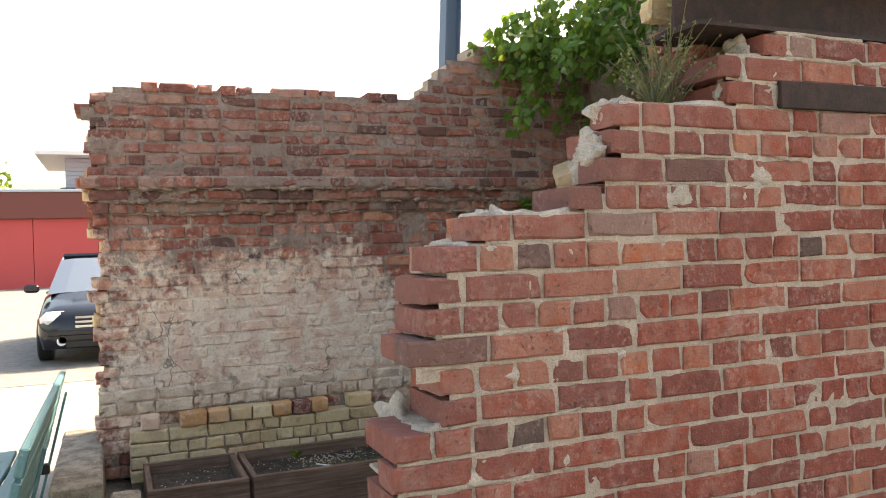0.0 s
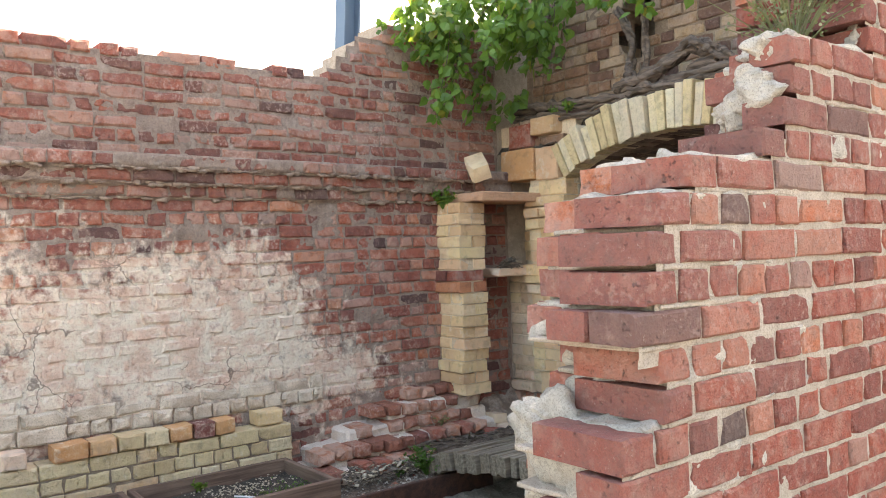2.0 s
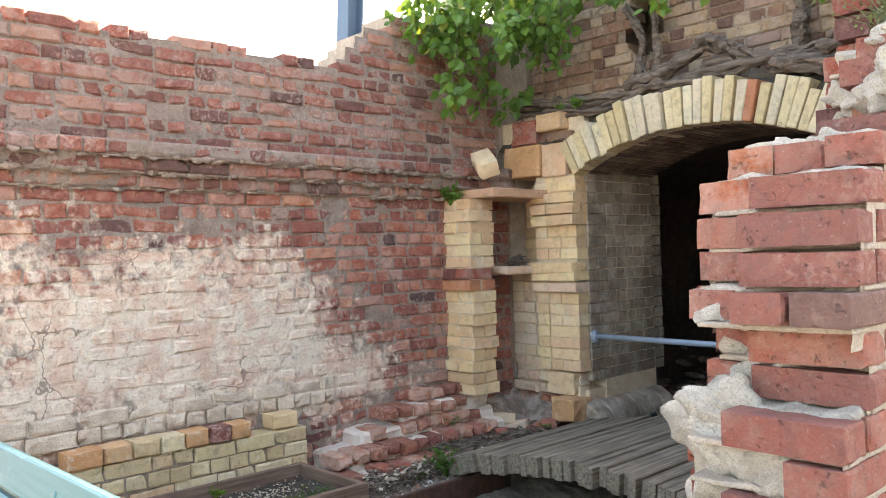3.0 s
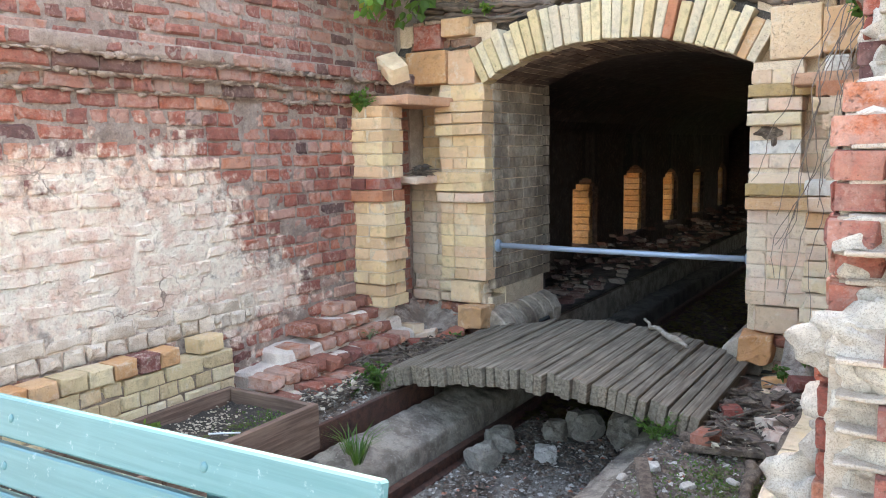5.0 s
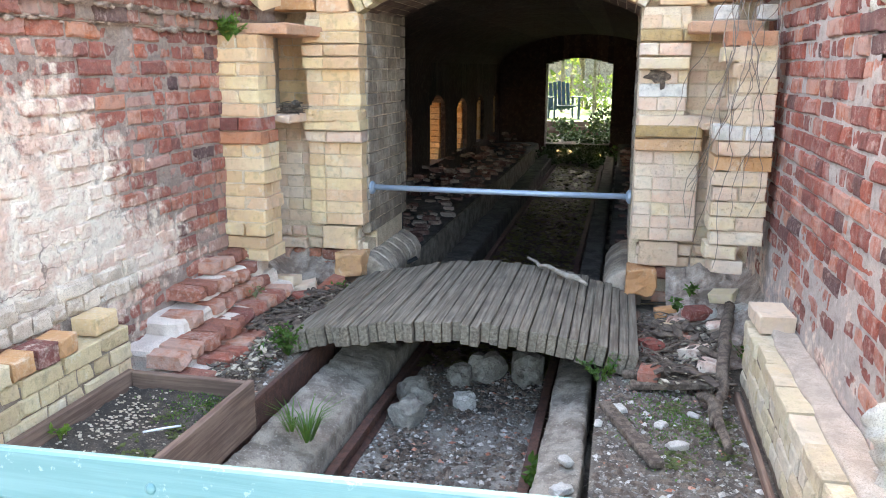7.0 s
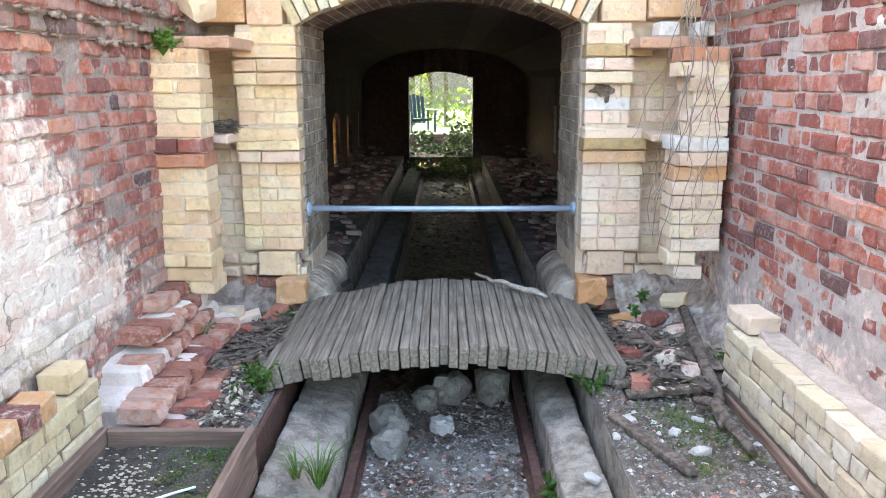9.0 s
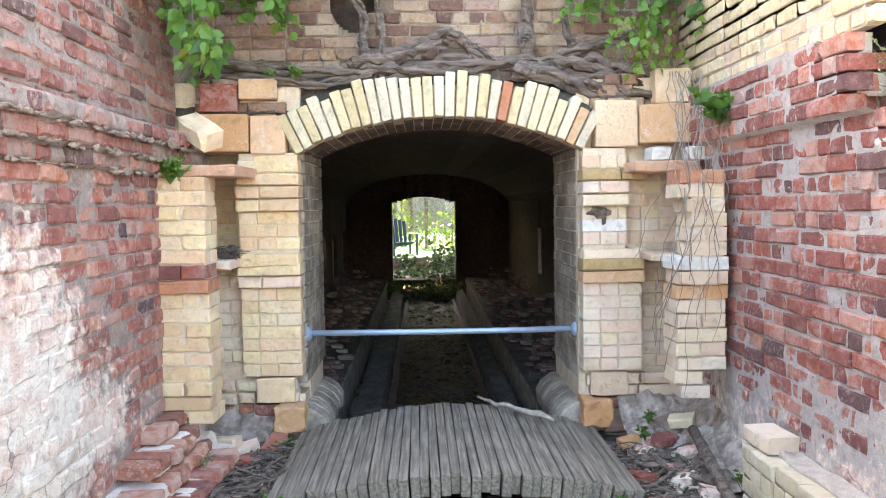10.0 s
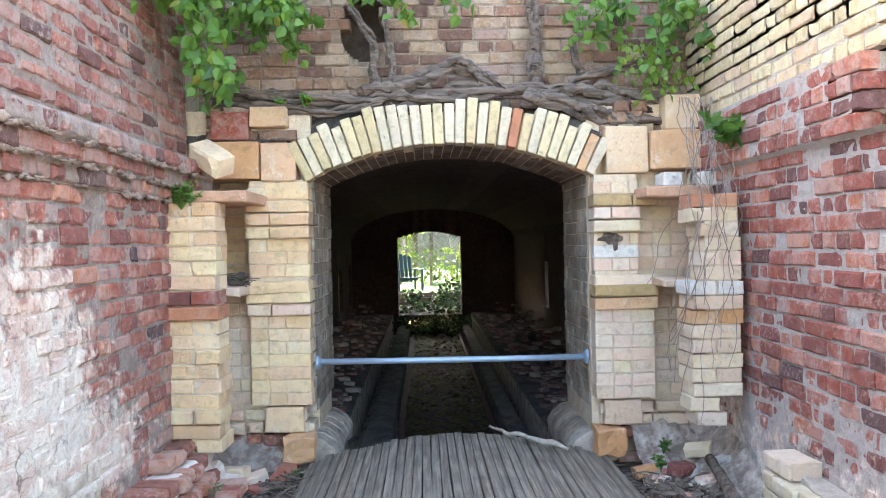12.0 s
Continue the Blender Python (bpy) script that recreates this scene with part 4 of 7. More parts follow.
# ---------------- rails ----------------
def rail(x, label):
    bm = bmesh.new()
    prof = [(-0.04, 0), (0.04, 0), (0.04, 0.012), (0.008, 0.022), (0.008, 0.065), (0.024, 0.072), (0.024, 0.095), (-0.024, 0.095), (-0.024, 0.072), (-0.008, 0.065), (-0.008, 0.022), (-0.04, 0.012)]
    rings = []
    for k in range(41):
        y = 0.56 + (15.3 - 0.56) * k / 40
        dx = 0.008 * noise.noise(Vector((y * 0.4, x, 0)))
        rings.append([bm.verts.new((x + dx + p[0], y, BED_Z + p[1])) for p in prof])
    for a, b in zip(rings, rings[1:]):
        for i in range(len(prof)):
            j = (i + 1) % len(prof)
            bm.faces.new((a[i], b[i], b[j], a[j]))
    return tagged(part("steel_rail", bm, M_RUST), label, "rail", "narrow-gauge rails")


rail(-3.94, "rusted narrow-gauge steel rail half sunk in ash")
rail(-3.04, "rusted narrow-gauge steel rail half sunk in ash")

# ---------------- barrier pipe ----------------
pipe = thing("barrier_pipe", "blue-grey steel pipe fixed across the tunnel mouth", "barrier", (-3.51, 3.80, 0.69))
bm = bmesh.new()
tube(bm, [(-0.905, 0, 0.004), (-0.3, 0, 0), (0.3, 0, -0.002), (0.905, 0, 0.0)], [0.020] * 4, 14)
part("pipe", bm, M_PIPE, pipe, smooth=True)
for sx in (-1, 1):
    bm = bmesh.new()
    tube(bm, [(sx * 0.905, 0, 0), (sx * 0.89, 0, 0), (sx * 0.875, 0, 0)], [0.048, 0.048, 0.03], 16)
    part("flange", bm, M_PIPE, pipe, "blue-grey steel wall flange")

# ---------------- bench ----------------
def bench():
    x0, x1 = -4.55, -2.36
    b = thing("park_bench", "turquoise painted wooden slat bench with scuffed edges", "bench", (x0, -0.4, 0))
    b.matrix_world = pose(x0, -0.41, -0.0575, 0, -1.4, 0)      # it stands a little askew
    L = x1 - x0

    def slat(name, y, z, h, lean, seed):
        bm = bmesh.new()
        worn_box(bm, 0, L, -0.016, 0.016, -h / 2, h / 2, 0.005, 5, 0.0015, None, seed, 4)
        ob = part(name, bm, M_TURQ, b)
        ob.matrix_basis = pose(0, y, z, lean, 0, 0)
        for x in (0.28, L / 2, L - 0.42):
            bm = bmesh.new()
            bmesh.ops.create_uvsphere(bm, u_segments=8, v_segments=5, radius=0.011, matrix=Matrix.Translation((x, -0.016, 0)) @ Matrix.Diagonal((1, 0.4, 1, 1)))
            part("bolt", bm, M_TURQ, ob, "painted round bolt head", True)
    for k in range(4):
        slat("back_slat", 0.005 - 0.027 * k, 0.822 - 0.108 * k, 0.096, -14, k * 3.0)
    for k in range(4):
        slat("seat_slat", -0.17 - 0.115 * k, 0.42 + 0.008 * k, 0.105, -88, 20 + k * 3.0)
    for x in (0.26, L - 0.44):
        bm = bmesh.new()
        worn_box(bm, -0.025, 0.025, -0.002, 0.012, 0.07, 0.84, 0.003, 0)
        ob = part("back_leg", bm, M_TURQ, b)
        ob.matrix_basis = pose(x, -0.165, -0.03, -14, 0, 0)
        bm = bmesh.new()
        worn_box(bm, -0.03, 0.03, -0.03, 0.03, 0.07, 0.42, 0.004, 0)
        part("front_leg", bm, M_BLACK, b).matrix_basis = pose(x, -0.52, -0.03, 0, 0, 0)
        bm = bmesh.new()
        worn_box(bm, -0.03, 0.03, -0.55, -0.05, 0.35, 0.40, 0.004, 0)
        part("seat_rail", bm, M_BLACK, b).matrix_basis = pose(x, 0, 0)
    return b


bench()


# ---------------- planter and kerb block ----------------
def planter(x0, x1, y0, y1, label):
    p = thing("planter_box", label, "planter", (x0, y0, 0))
    w, l, h = x1 - x0, y1 - y0, 0.125
    for nm, a in (("side_board", (0, 0.035, 0, l)), ("side_board", (w - 0.035, w, 0, l))):
        bm = bmesh.new()
        worn_box(bm, *a, -0.12, h, 0.004, 3, 0.003, None, a[0])
        part(nm, bm, M_PLANK_Y, p)
    for a in ((0.036, w - 0.036, 0, 0.035), (0.036, w - 0.036, l - 0.035, l)):
        bm = bmesh.new()
        worn_box(bm, *a, -0.12, h - 0.004, 0.004, 3, 0.003, None, a[3])
        part("end_board", bm, M_PLANK_X, p)
    bm = bmesh.new()
    sheet(bm, 30, 40, lambda u, v: Vector((0.03 + (w - 0.06) * u, 0.03 + (l - 0.06) * v, 0.045 + 0.022 * noise.noise(Vector((u * 5, v * 7, x0 + y0))) + 0.01 * noise.noise(Vector((u * 22, v * 28, 1))))))
    part("soil", bm, M_SOIL, p, "dark soil with bark chips and moss", True)
    return p


planter(-4.93, -4.28, 0.62, 1.58, "low weathered wooden planter box filled with dark soil")
planter(-4.93, -4.28, 0.03, 0.60, "low weathered wooden planter box filled with dark soil")
bm = bmesh.new()
worn_box(bm, -5.62, -4.15, -0.46, -0.20, -0.1, 0.25, 0.014, 7, 0.008)
tagged(part("concrete_block", bm, M_CONCRETE), "long grey concrete kerb block beside the wall end", "concrete block")
bm = bmesh.new()
worn_box(bm, -4.12, -3.62, -0.16, -0.01, -0.1, 0.20, 0.014, 5, 0.008, None, 4.0)
tagged(part("concrete_block", bm, M_CONCRETE), "short grey concrete block before the planters", "concrete block")


# ---------------- blocks and arch of the kiln front ----------------
def firebrick(bm, x0, x1, y0, y1, z0, z1, seed, rough=0.006):
    worn_box(bm, x0, x1, y0, y1, z0, z1, 0.007, 2, rough, None, seed, 12)


def block(owner, name, dims, mat, seed, label="", rough=0.006):
    bm = bmesh.new()
    firebrick(bm, *dims, seed, rough)
    return part(name, bm, mat, owner, label)


M_ORANGE = brick_mat("orange_fire_block", [(0.0, (0.60, 0.29, 0.12)), (0.5, (0.66, 0.36, 0.16)), (1.0, (0.68, 0.44, 0.24))], 0.2, dirt=0.2, stain=(0.58, 0.30, 0.14), smear_col=(0.70, 0.52, 0.38), blot=0.15)
M_PEACH = brick_mat("peach_fire_block", [(0.0, (0.70, 0.46, 0.26)), (1.0, (0.76, 0.54, 0.33))], 0.2, dirt=0.15, stain=(0.62, 0.38, 0.20), smear_col=(0.74, 0.62, 0.48), blot=0.15)
block(wall_kiln, "fire_block", (-5.09, -4.735, FY - 0.03, FY + 0.15, 1.90, 2.14), M_ORANGE, 1, "large orange fireclay block")
block(wall_kiln, "fire_block", (-4.725, -4.50, FY - 0.01, FY + 0.15, 1.885, 2.13), M_BUFF, 2, "large buff fireclay block")
block(wall_kiln, "fire_block", (-4.80, -4.56, FY + 0.02, FY + 0.2, 2.24, 2.37), M_ORANGE, 3, "orange fireclay block")
block(wall_kiln, "fire_block", (-5.05, -4.81, FY + 0.03, FY + 0.2, 2.16, 2.34), M_RED_EAST, 4)
block(wall_kiln, "fire_block", (-2.50, -2.225, FY - 0.02, FY + 0.15, 1.90, 2.20), M_PEACH, 5, "large peach fireclay block")
block(wall_kiln, "fire_block", (-2.215, -1.88, FY - 0.05, FY + 0.15, 1.92, 2.17), M_ORANGE, 6, "large orange fireclay block")
block(wall_kiln, "fire_block", (-2.11, -1.88, FY - 0.02, FY + 0.15, 2.18, 2.40), M_PEACH, 7, "peach fireclay block")
for x, mt in ((-2.12, M_FIREWHITE), (-1.88, M_FIREWHITE)):
    block(wall_kiln, "fire_block", (x - 0.06, x + 0.06, FY - 0.19, FY, 1.80, 1.885), mt, 8, "small white firebrick")
# voussoirs
NV = 29
A_END = math.asin(HALF / RAD) * 1.03
for i in range(NV):
    a0, a1 = -A_END + 2 * A_END * i / NV, -A_END + 2 * A_END * (i + 1) / NV
    ln = 0.27 + R.uniform(-0.03, 0.03)
    r0 = RAD - R.uniform(0.0, 0.012)
    bm = bmesh.new()
    y0, y1 = FY - 0.01 + R.uniform(-0.022, 0.018), FY + 0.14
    g = 0.0022
    v = []
    for yy in (y0, y1):
        for r, a in ((r0, a0 + g), (r0, a1 - g), (r0 + ln, a1 - g), (r0 + ln, a0 + g)):
            v.append(bm.verts.new((AX + r * math.sin(a), yy, CZ + r * math.cos(a))))
    for f in ((0, 1, 2, 3), (7, 6, 5, 4), (0, 4, 5, 1), (1, 5, 6, 2), (2, 6, 7, 3), (3, 7, 4, 0)):
        bm.faces.new([v[q] for q in f])
    bmesh.ops.recalc_face_normals(bm, faces=bm.faces)
    bmesh.ops.bevel(bm, geom=bm.edges[:], offset=0.006, segments=1, affect="EDGES")
    for q in bm.verts:
        q.co += Vector((R.uniform(-1, 1), R.uniform(-1, 1), R.uniform(-1, 1))) * 0.002
    part("voussoir", bm, M_TERRACOTTA if i == 20 else (M_ORANGE if i == 27 else M_VOUSSOIR), wall_kiln)

vs, fs = [], []
for i in range(NV):
    a0, a1 = -A_END + 2 * A_END * i / NV + 0.002, -A_END + 2 * A_END * (i + 1) / NV - 0.002
    y = FY + 0.15 - (0.12 if i % 2 else 0.0)
    while y < 4.62:
        y0, y1 = max(y, FY + 0.142), min(y + 0.238, 4.63)
        r = RAD - R.uniform(0.0, 0.008)
        k = len(vs)
        for rr in (r, r + 0.06):
            for yy, a in ((y0, a0), (y0, a1), (y1, a1), (y1, a0)):
                vs.append((AX + rr * math.sin(a), yy, CZ + rr * math.cos(a)))
        fs += [tuple(k + q for q in f) for f in ((0, 1, 2, 3), (0, 4, 5, 1), (1, 5, 6, 2), (2, 6, 7, 3), (3, 7, 4, 0))]
        y += 0.243
me = bpy.data.meshes.new("soffit_brickwork")
me.from_pydata(vs, [], fs)
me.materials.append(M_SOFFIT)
ob = new("soffit_brickwork", me)
ob.parent = wall_kiln
tagged(ob, kind="stuff")

# shelves, lintels and stepped blocks beside the mouth
for sgn, mat in ((-1, M_BUFF), (1, M_BUFF_PALE)):
    def xr(a, b):
        """Distances from the axis, mirrored for the east side."""
        return (AX - b, AX - a) if sgn < 0 else (AX + a, AX + b)
    block(wall_kiln, "impost", (*xr(0.92, 1.20), FY - 0.0, FY + 0.1, 1.77, 1.88), mat, 11)
    block(wall_kiln, "shelf_block", (*xr(0.915, 1.33), FY - 0.065, FY + 0.1, 1.165, 1.245), mat, 12 + sgn, rough=0.016)
    block(wall_kiln, "lintel", (*xr(1.18, 1.57), 3.06 if sgn < 0 else 3.30, FY + 0.1, 1.725, 1.79), M_TERRACOTTA, 14, "thin fireclay lintel slab over the niche")
    block(wall_kiln, "shelf_block", (*xr(1.28, 1.52), 3.3, FY + 0.1, 1.17, 1.225), M_BUFF_PALE, 16 + sgn, rough=0.02)
    block(wall_kiln, "base_block", (*xr(0.97, 1.22), FY - 0.02, FY + 0.15, 0.27, 0.43), mat, 18)
    block(wall_kiln, "base_block", (*xr(0.90, 1.08), FY - 0.13, FY + 0.1, 0.09, 0.26), M_ORANGE, 19, "weathered orange fireclay block at the foot of the jamb", 0.03)



# ---------------- steel beams on the east wall ----------------
bm = bmesh.new()
worn_box(bm, EX_OUT - 0.10, EX_OUT + 0.012, 1.905, 4.0, 1.895, 1.90 + 0.012, 0.003, 3, 0.001)
worn_box(bm, EX_OUT - 0.004, EX_OUT + 0.012, 1.905, 4.0, 1.9, 1.985, 0.003, 3, 0.001)
worn_box(bm, EX_OUT - 0.10, EX_OUT + 0.012, 1.905, 4.0, 1.972, 1.984, 0.003, 3, 0.001)
tagged(part("steel_channel", bm, M_RUST_DARK), "dark rusted steel channel built into the brick wall", "steel beam")
bm = bmesh.new()
prof = [(-0.15, 0), (0.13, 0), (0.13, 0.014), (0.008, 0.024), (0.008, 0.226), (0.13, 0.236), (0.13, 0.25), (-0.15, 0.25), (-0.15, 0.236), (-0.008, 0.226), (-0.008, 0.024), (-0.15, 0.014)]
ra, rb = [[bm.verts.new((-1.60 + x, y, 2.150 + z)) for x, z in prof] for y in (1.60, 4.02)]
for i in range(len(prof)):
    j = (i + 1) % len(prof)
    bm.faces.new((ra[i], ra[j], rb[j], rb[i]))
bm.faces.new(ra[::-1])
bm.faces.new(rb)
tagged(part("steel_beam", bm, M_RUST_DARK), "large dark rusted steel beam resting on the brick wall", "steel beam")

bm = bmesh.new()
for k in range(3, 27):
    z = k * PITCH
    a = max(east_start(z - 0.03), east_start(z + 0.03))
    worn_box(bm, EX_IN + 0.05, EX_OUT - 0.006, a + 0.05 + (0.13 if 1.53 < z < 1.9 else 0), a + 0.45, z - 0.006, z + 0.006, 0.003, 4, 0.006, None, k * 1.7, 20)
part("bed_joints", bm, M_MORTAR, wall_east, kind="stuff")

# rubble core and mortar lumps of the broken ends
rubble = [(-1.72, 0.60, 0.72, 0.11), (-1.62, 0.56, 0.86, 0.09), (-1.74, 0.57, 0.93, 0.10), (-1.58, 0.60, 0.63, 0.10), (-1.78, 0.60, 0.55, 0.12), (-1.6, 0.58, 0.42, 0.13), (-1.75, 0.58, 0.30, 0.13),
          (-1.68, 0.68, 1.03, 0.07), (-1.60, 0.72, 1.17, 0.04), (-1.66, 0.74, 1.42, 0.035), (-1.57, 0.76, 1.42, 0.03), (-1.72, 0.86, 1.545, 0.05), (-1.62, 0.88, 1.545, 0.045), (-1.56, 0.92, 1.54, 0.035),
          (-1.58, 1.20, 1.70, 0.06), (-1.66, 1.30, 1.73, 0.08), (-1.74, 1.42, 1.76, 0.09), (-1.54, 1.27, 1.87, 0.045), (-1.60, 1.33, 1.87, 0.055), (-1.56, 1.80, 1.95, 0.05), (-1.52, 1.74, 1.93, 0.035), (-1.55, 1.76, 2.10, 0.05), (-1.54, 1.17, 1.73, 0.06), (-1.56, 1.19, 1.78, 0.045), (-1.53, 1.21, 1.865, 0.04), (-1.53, 1.66, 1.95, 0.045)]
for i, (x, y, z, r) in enumerate(rubble):
    bm = bmesh.new()
    lump(bm, (0, 0, 0), r * (1.15 if z < 1.0 else 1.0), (1.15, 0.5, 0.8), i * 2.7, 4, 0.8)
    for v in bm.verts:
        v.co += noise.noise_vector(v.co * 30 + Vector((i, 0, 0))) * 0.010 + noise.noise_vector(v.co * 75 + Vector((i, 0, 0))) * 0.003
    ob = part("rubble_lump", bm, M_RUBBLE, wall_east, smooth=True)
    ob.matrix_basis = pose(x, y + (0.10 if x < -1.68 else 0.06) + (0.09 if z < 0.6 else 0), z, 0, 0, 14 * (i % 5) - 28)
bm = bmesh.new()
for i in range(30):
    z = 0.55 + 1.35 * i / 30
    lump(bm, (-5.2 - R.uniform(0, 0.3), west_start(z) + 0.10 + R.uniform(-0.03, 0.03), z), R.uniform(0.04, 0.075), (1, 1, 0.6), i * 1.3, 2, 0.6)
part("rubble", bm, M_LIME, wall_west, kind="stuff")


# ---------------- fallen bricks, stones, timber ----------------
def loose_brick(at, rot, mat, label, size=(0.22, 0.11, 0.07), wear=0.009):
    me = R.choice(kit(mat, size, wear))
    ob = new("loose_brick", me)
    ob.matrix_world = pose(*at, *rot)
    return tagged(ob, label, "brick", "loose bricks")


loose_brick((-4.98, 3.17, 1.97), (20, 30, -28), M_BUFF, "broken buff firebrick tilted on the pillar top", (0.25, 0.15, 0.12), 0.016)
for i, (x, y, z, rz, mt, lb) in enumerate(((-4.72, 3.22, 0.06, 20, M_BUFF_PALE, "pale firebrick lying in the debris"), (-4.86, 3.2, 0.12, -15, M_BUFF_PALE, "pale firebrick lying in the debris"),
        (-4.62, 3.05, 0.04, 60, M_RED_OUT, "broken red brick on the ground"), (-4.52, 3.34, 0.06, 75, M_RED_OUT, "broken red brick on the ground"),
        (-2.36, 3.28, 0.05, 4, M_ORANGE, "orange firebrick lying beside the deck"), (-2.34, 3.12, 0.0, -8, M_BUFF, "buff firebrick lying beside the deck"),
        (-2.16, 3.12, 0.09, 30, M_RED_OUT, "broken red brick on the ground"), (-2.05, 3.3, 0.15, -30, M_BUFF_PALE, "pale firebrick lying in the debris"),
        (-2.44, 2.26, 0.03, 80, M_RED_OUT, "broken red brick on the ground"), (-2.20, 2.62, 0.04, 60, M_RED_EAST, "limewashed red brick on the ground"), (-2.14, 2.42, 0.03, 75, M_RED_EAST, "limewashed red brick on the ground"),
        (-2.42, 2.72, 0.03, 110, M_RED_OUT, "broken red brick on the ground"))):
    loose_brick((x, y, z + 0.01), (R.uniform(-12, 12), R.uniform(-12, 12), rz), mt, lb, (R.uniform(0.13, 0.22), 0.1, 0.065))


def stone(at, r, mat, label, squash=(1.1, 0.9, 0.75), seed=0.0, flat=0.0, group="stones"):
    bm = bmesh.new()
    lump(bm, (0, 0, 0), r, squash, seed, 3, 0.45, flat)
    for v in bm.verts:
        v.co += noise.noise_vector(v.co * 30 + Vector((seed, 0, 0))) * 0.06 * r
    ob = part("stone", bm, mat, None, smooth=r < 0.05)
    ob.matrix_world = pose(*at, 0, 0, 50 * seed)
    return tagged(ob, label, "stone", group)


for i, (x, y, r) in enumerate(((-3.78, 2.42, 0.105), (-3.80, 2.66, 0.11), (-3.61, 3.02, 0.085), (-3.45, 3.14, 0.12), (-3.19, 3.16, 0.13))):
    stone((x, y, BED_Z + r * 0.62), r, M_STONE, "grey field stone lying between the rails", (1.05, 0.9, 0.95), i + 1.5, 0.12)
stone((-3.50, 2.66, BED_Z + 0.05), 0.075, M_WHITE_STONE, "pale angular stone lying between the rails", (1.1, 0.8, 0.8), 7.7, 0.2)
whites = [(-2.27, 2.69, 0.075), (-2.34, 2.06, 0.04), (-2.39, 1.62, 0.045), (-2.63, 1.92, 0.04), (-2.44, 2.17, 0.035), (-2.85, 1.62, 0.04), (-2.85, 1.37, 0.05), (-2.55, 2.17, 0.03), (-2.45, 1.80, 0.035), (-2.3, 1.95, 0.03),
          (-2.15, 2.9, 0.05), (-2.25, 3.02, 0.045), (-2.42, 2.95, 0.03), (-2.62, 1.70, 0.025), (-2.72, 1.76, 0.028), (-2.04, 2.75, 0.04), (-2.4, 2.5, 0.03), (-4.78, 3.12, 0.06), (-4.70, 3.02, 0.045), (-4.55, 2.92, 0.03)]
for i, (x, y, r) in enumerate(whites):
    if i % 3 == 1:
        continue
    stone((x, y, (ground_height(x, y) if x > PIT_X1 or x < PIT_X0 else -0.15) + r * 0.35), r, M_WHITE_STONE, "limewash-white stone fragment on the ground", (1.25, 0.8, 0.42), i * 1.9 + 0.3, 0.25, "white fragments")
# fine gravel and chips
def chips(name, count, mat, label, sizes, seed):
    rr = random.Random(seed)
    vs, fs = [], []
    base = [Vector(p) for p in ((1, 0, 0), (-1, 0, 0), (0, 1, 0), (0, -1, 0), (0, 0, 1))]
    for i in range(count):
        side = rr.random()
        if side < 0.36:
            x, y = rr.uniform(-2.72, -2.08), rr.uniform(0.6, 3.5)
        elif side < 0.70:
            x, y = rr.uniform(-3.9, -3.08), 1.2 + 2.3 * rr.random()
        elif side < 0.86:
            x, y = rr.uniform(-4.62, -4.38), rr.uniform(1.7, 3.6)
        else:
            x, y = rr.uniform(-3.02, -2.98), rr.uniform(0.7, 3.4)
        z = ground_height(x, y) if x > PIT_X1 or x < PIT_X0 else BED_Z + 0.008
        r, a = rr.choice(sizes), rr.uniform(0, 6.28)
        k = len(vs)
        turn = Matrix.Rotation(a, 3, "Z")
        for p in base:
            q = turn @ Vector((p.x * r * rr.uniform(0.7, 1.6), p.y * r * rr.uniform(0.6, 1.1), p.z * r * rr.uniform(0.4, 0.8)))
            vs.append((x + q.x, y + q.y, z + q.z))
        fs += [(k, k + 2, k + 4), (k + 2, k + 1, k + 4), (k + 1, k + 3, k + 4), (k + 3, k, k + 4)]
    me = bpy.data.meshes.new(name)
    me.from_pydata(vs, [], fs)
    me.materials.append(mat)
    return tagged(new(name, me), label, "gravel", kind="stuff")


chips("gravel", 13000, M_PEBBLE, "small grey stone chips scattered on the ground", (0.003, 0.004, 0.006, 0.008, 0.012), 3)
chips("lime_chips", 1200, M_WHITE_STONE, "small white lime chips scattered on the ground", (0.004, 0.006, 0.008, 0.014, 0.02), 5)
chips("brick_chips", 420, M_RED_STEP, "small red brick crumbs scattered on the ground", (0.005, 0.008, 0.014, 0.02), 9)
chips("dark_litter", 5200, M_BARK, "dark bark and leaf litter on the ground", (0.006, 0.01, 0.016, 0.024), 11)
bm = bmesh.new()
for i in range(330):
    x, y = R.uniform(-4.88, -4.33), R.uniform(0.1, 1.52)
    if R.random() < 0.55:
        x, y = -4.72 + R.gauss(0, 0.07), 1.2 + R.gauss(0, 0.12)
    if -4.89 < x < -4.32 and 0.07 < y < 1.54 and not 0.57 < y < 0.66:
        lump(bm, (x, y, 0.058), R.uniform(0.003, 0.008), (1.4, 0.8, 0.5), i, 1, 0.4)
tagged(part("bark_chips", bm, M_CHIP, kind="stuff"), "pale chips strewn on the planter soil", "chips")


def moss(x0, x1, y0, y1, z, count, seed, label):
    rr = random.Random(seed)
    bm = bmesh.new()
    for i in range(count):
        x, y = rr.uniform(x0, x1), rr.uniform(y0, y1)
        if noise.noise(Vector((x * 9, y * 9, seed))) > 0.02:
            lump(bm, (x, y, z(x, y)), rr.uniform(0.004, 0.010), (1.3, 1.1, 0.6), i * 0.37, 1, 0.6)
    tagged(part("moss", bm, M_MOSS, kind="stuff"), label, "moss")


M_MOSS = ground_mat("green_moss", (0.07, 0.085, 0.025), (0.13, 0.15, 0.04), (0.20, 0.20, 0.08), 60)
moss(-4.58, -4.34, 0.75, 1.48, lambda x, y: 0.055, 620, 2, "thin green moss on the planter soil")
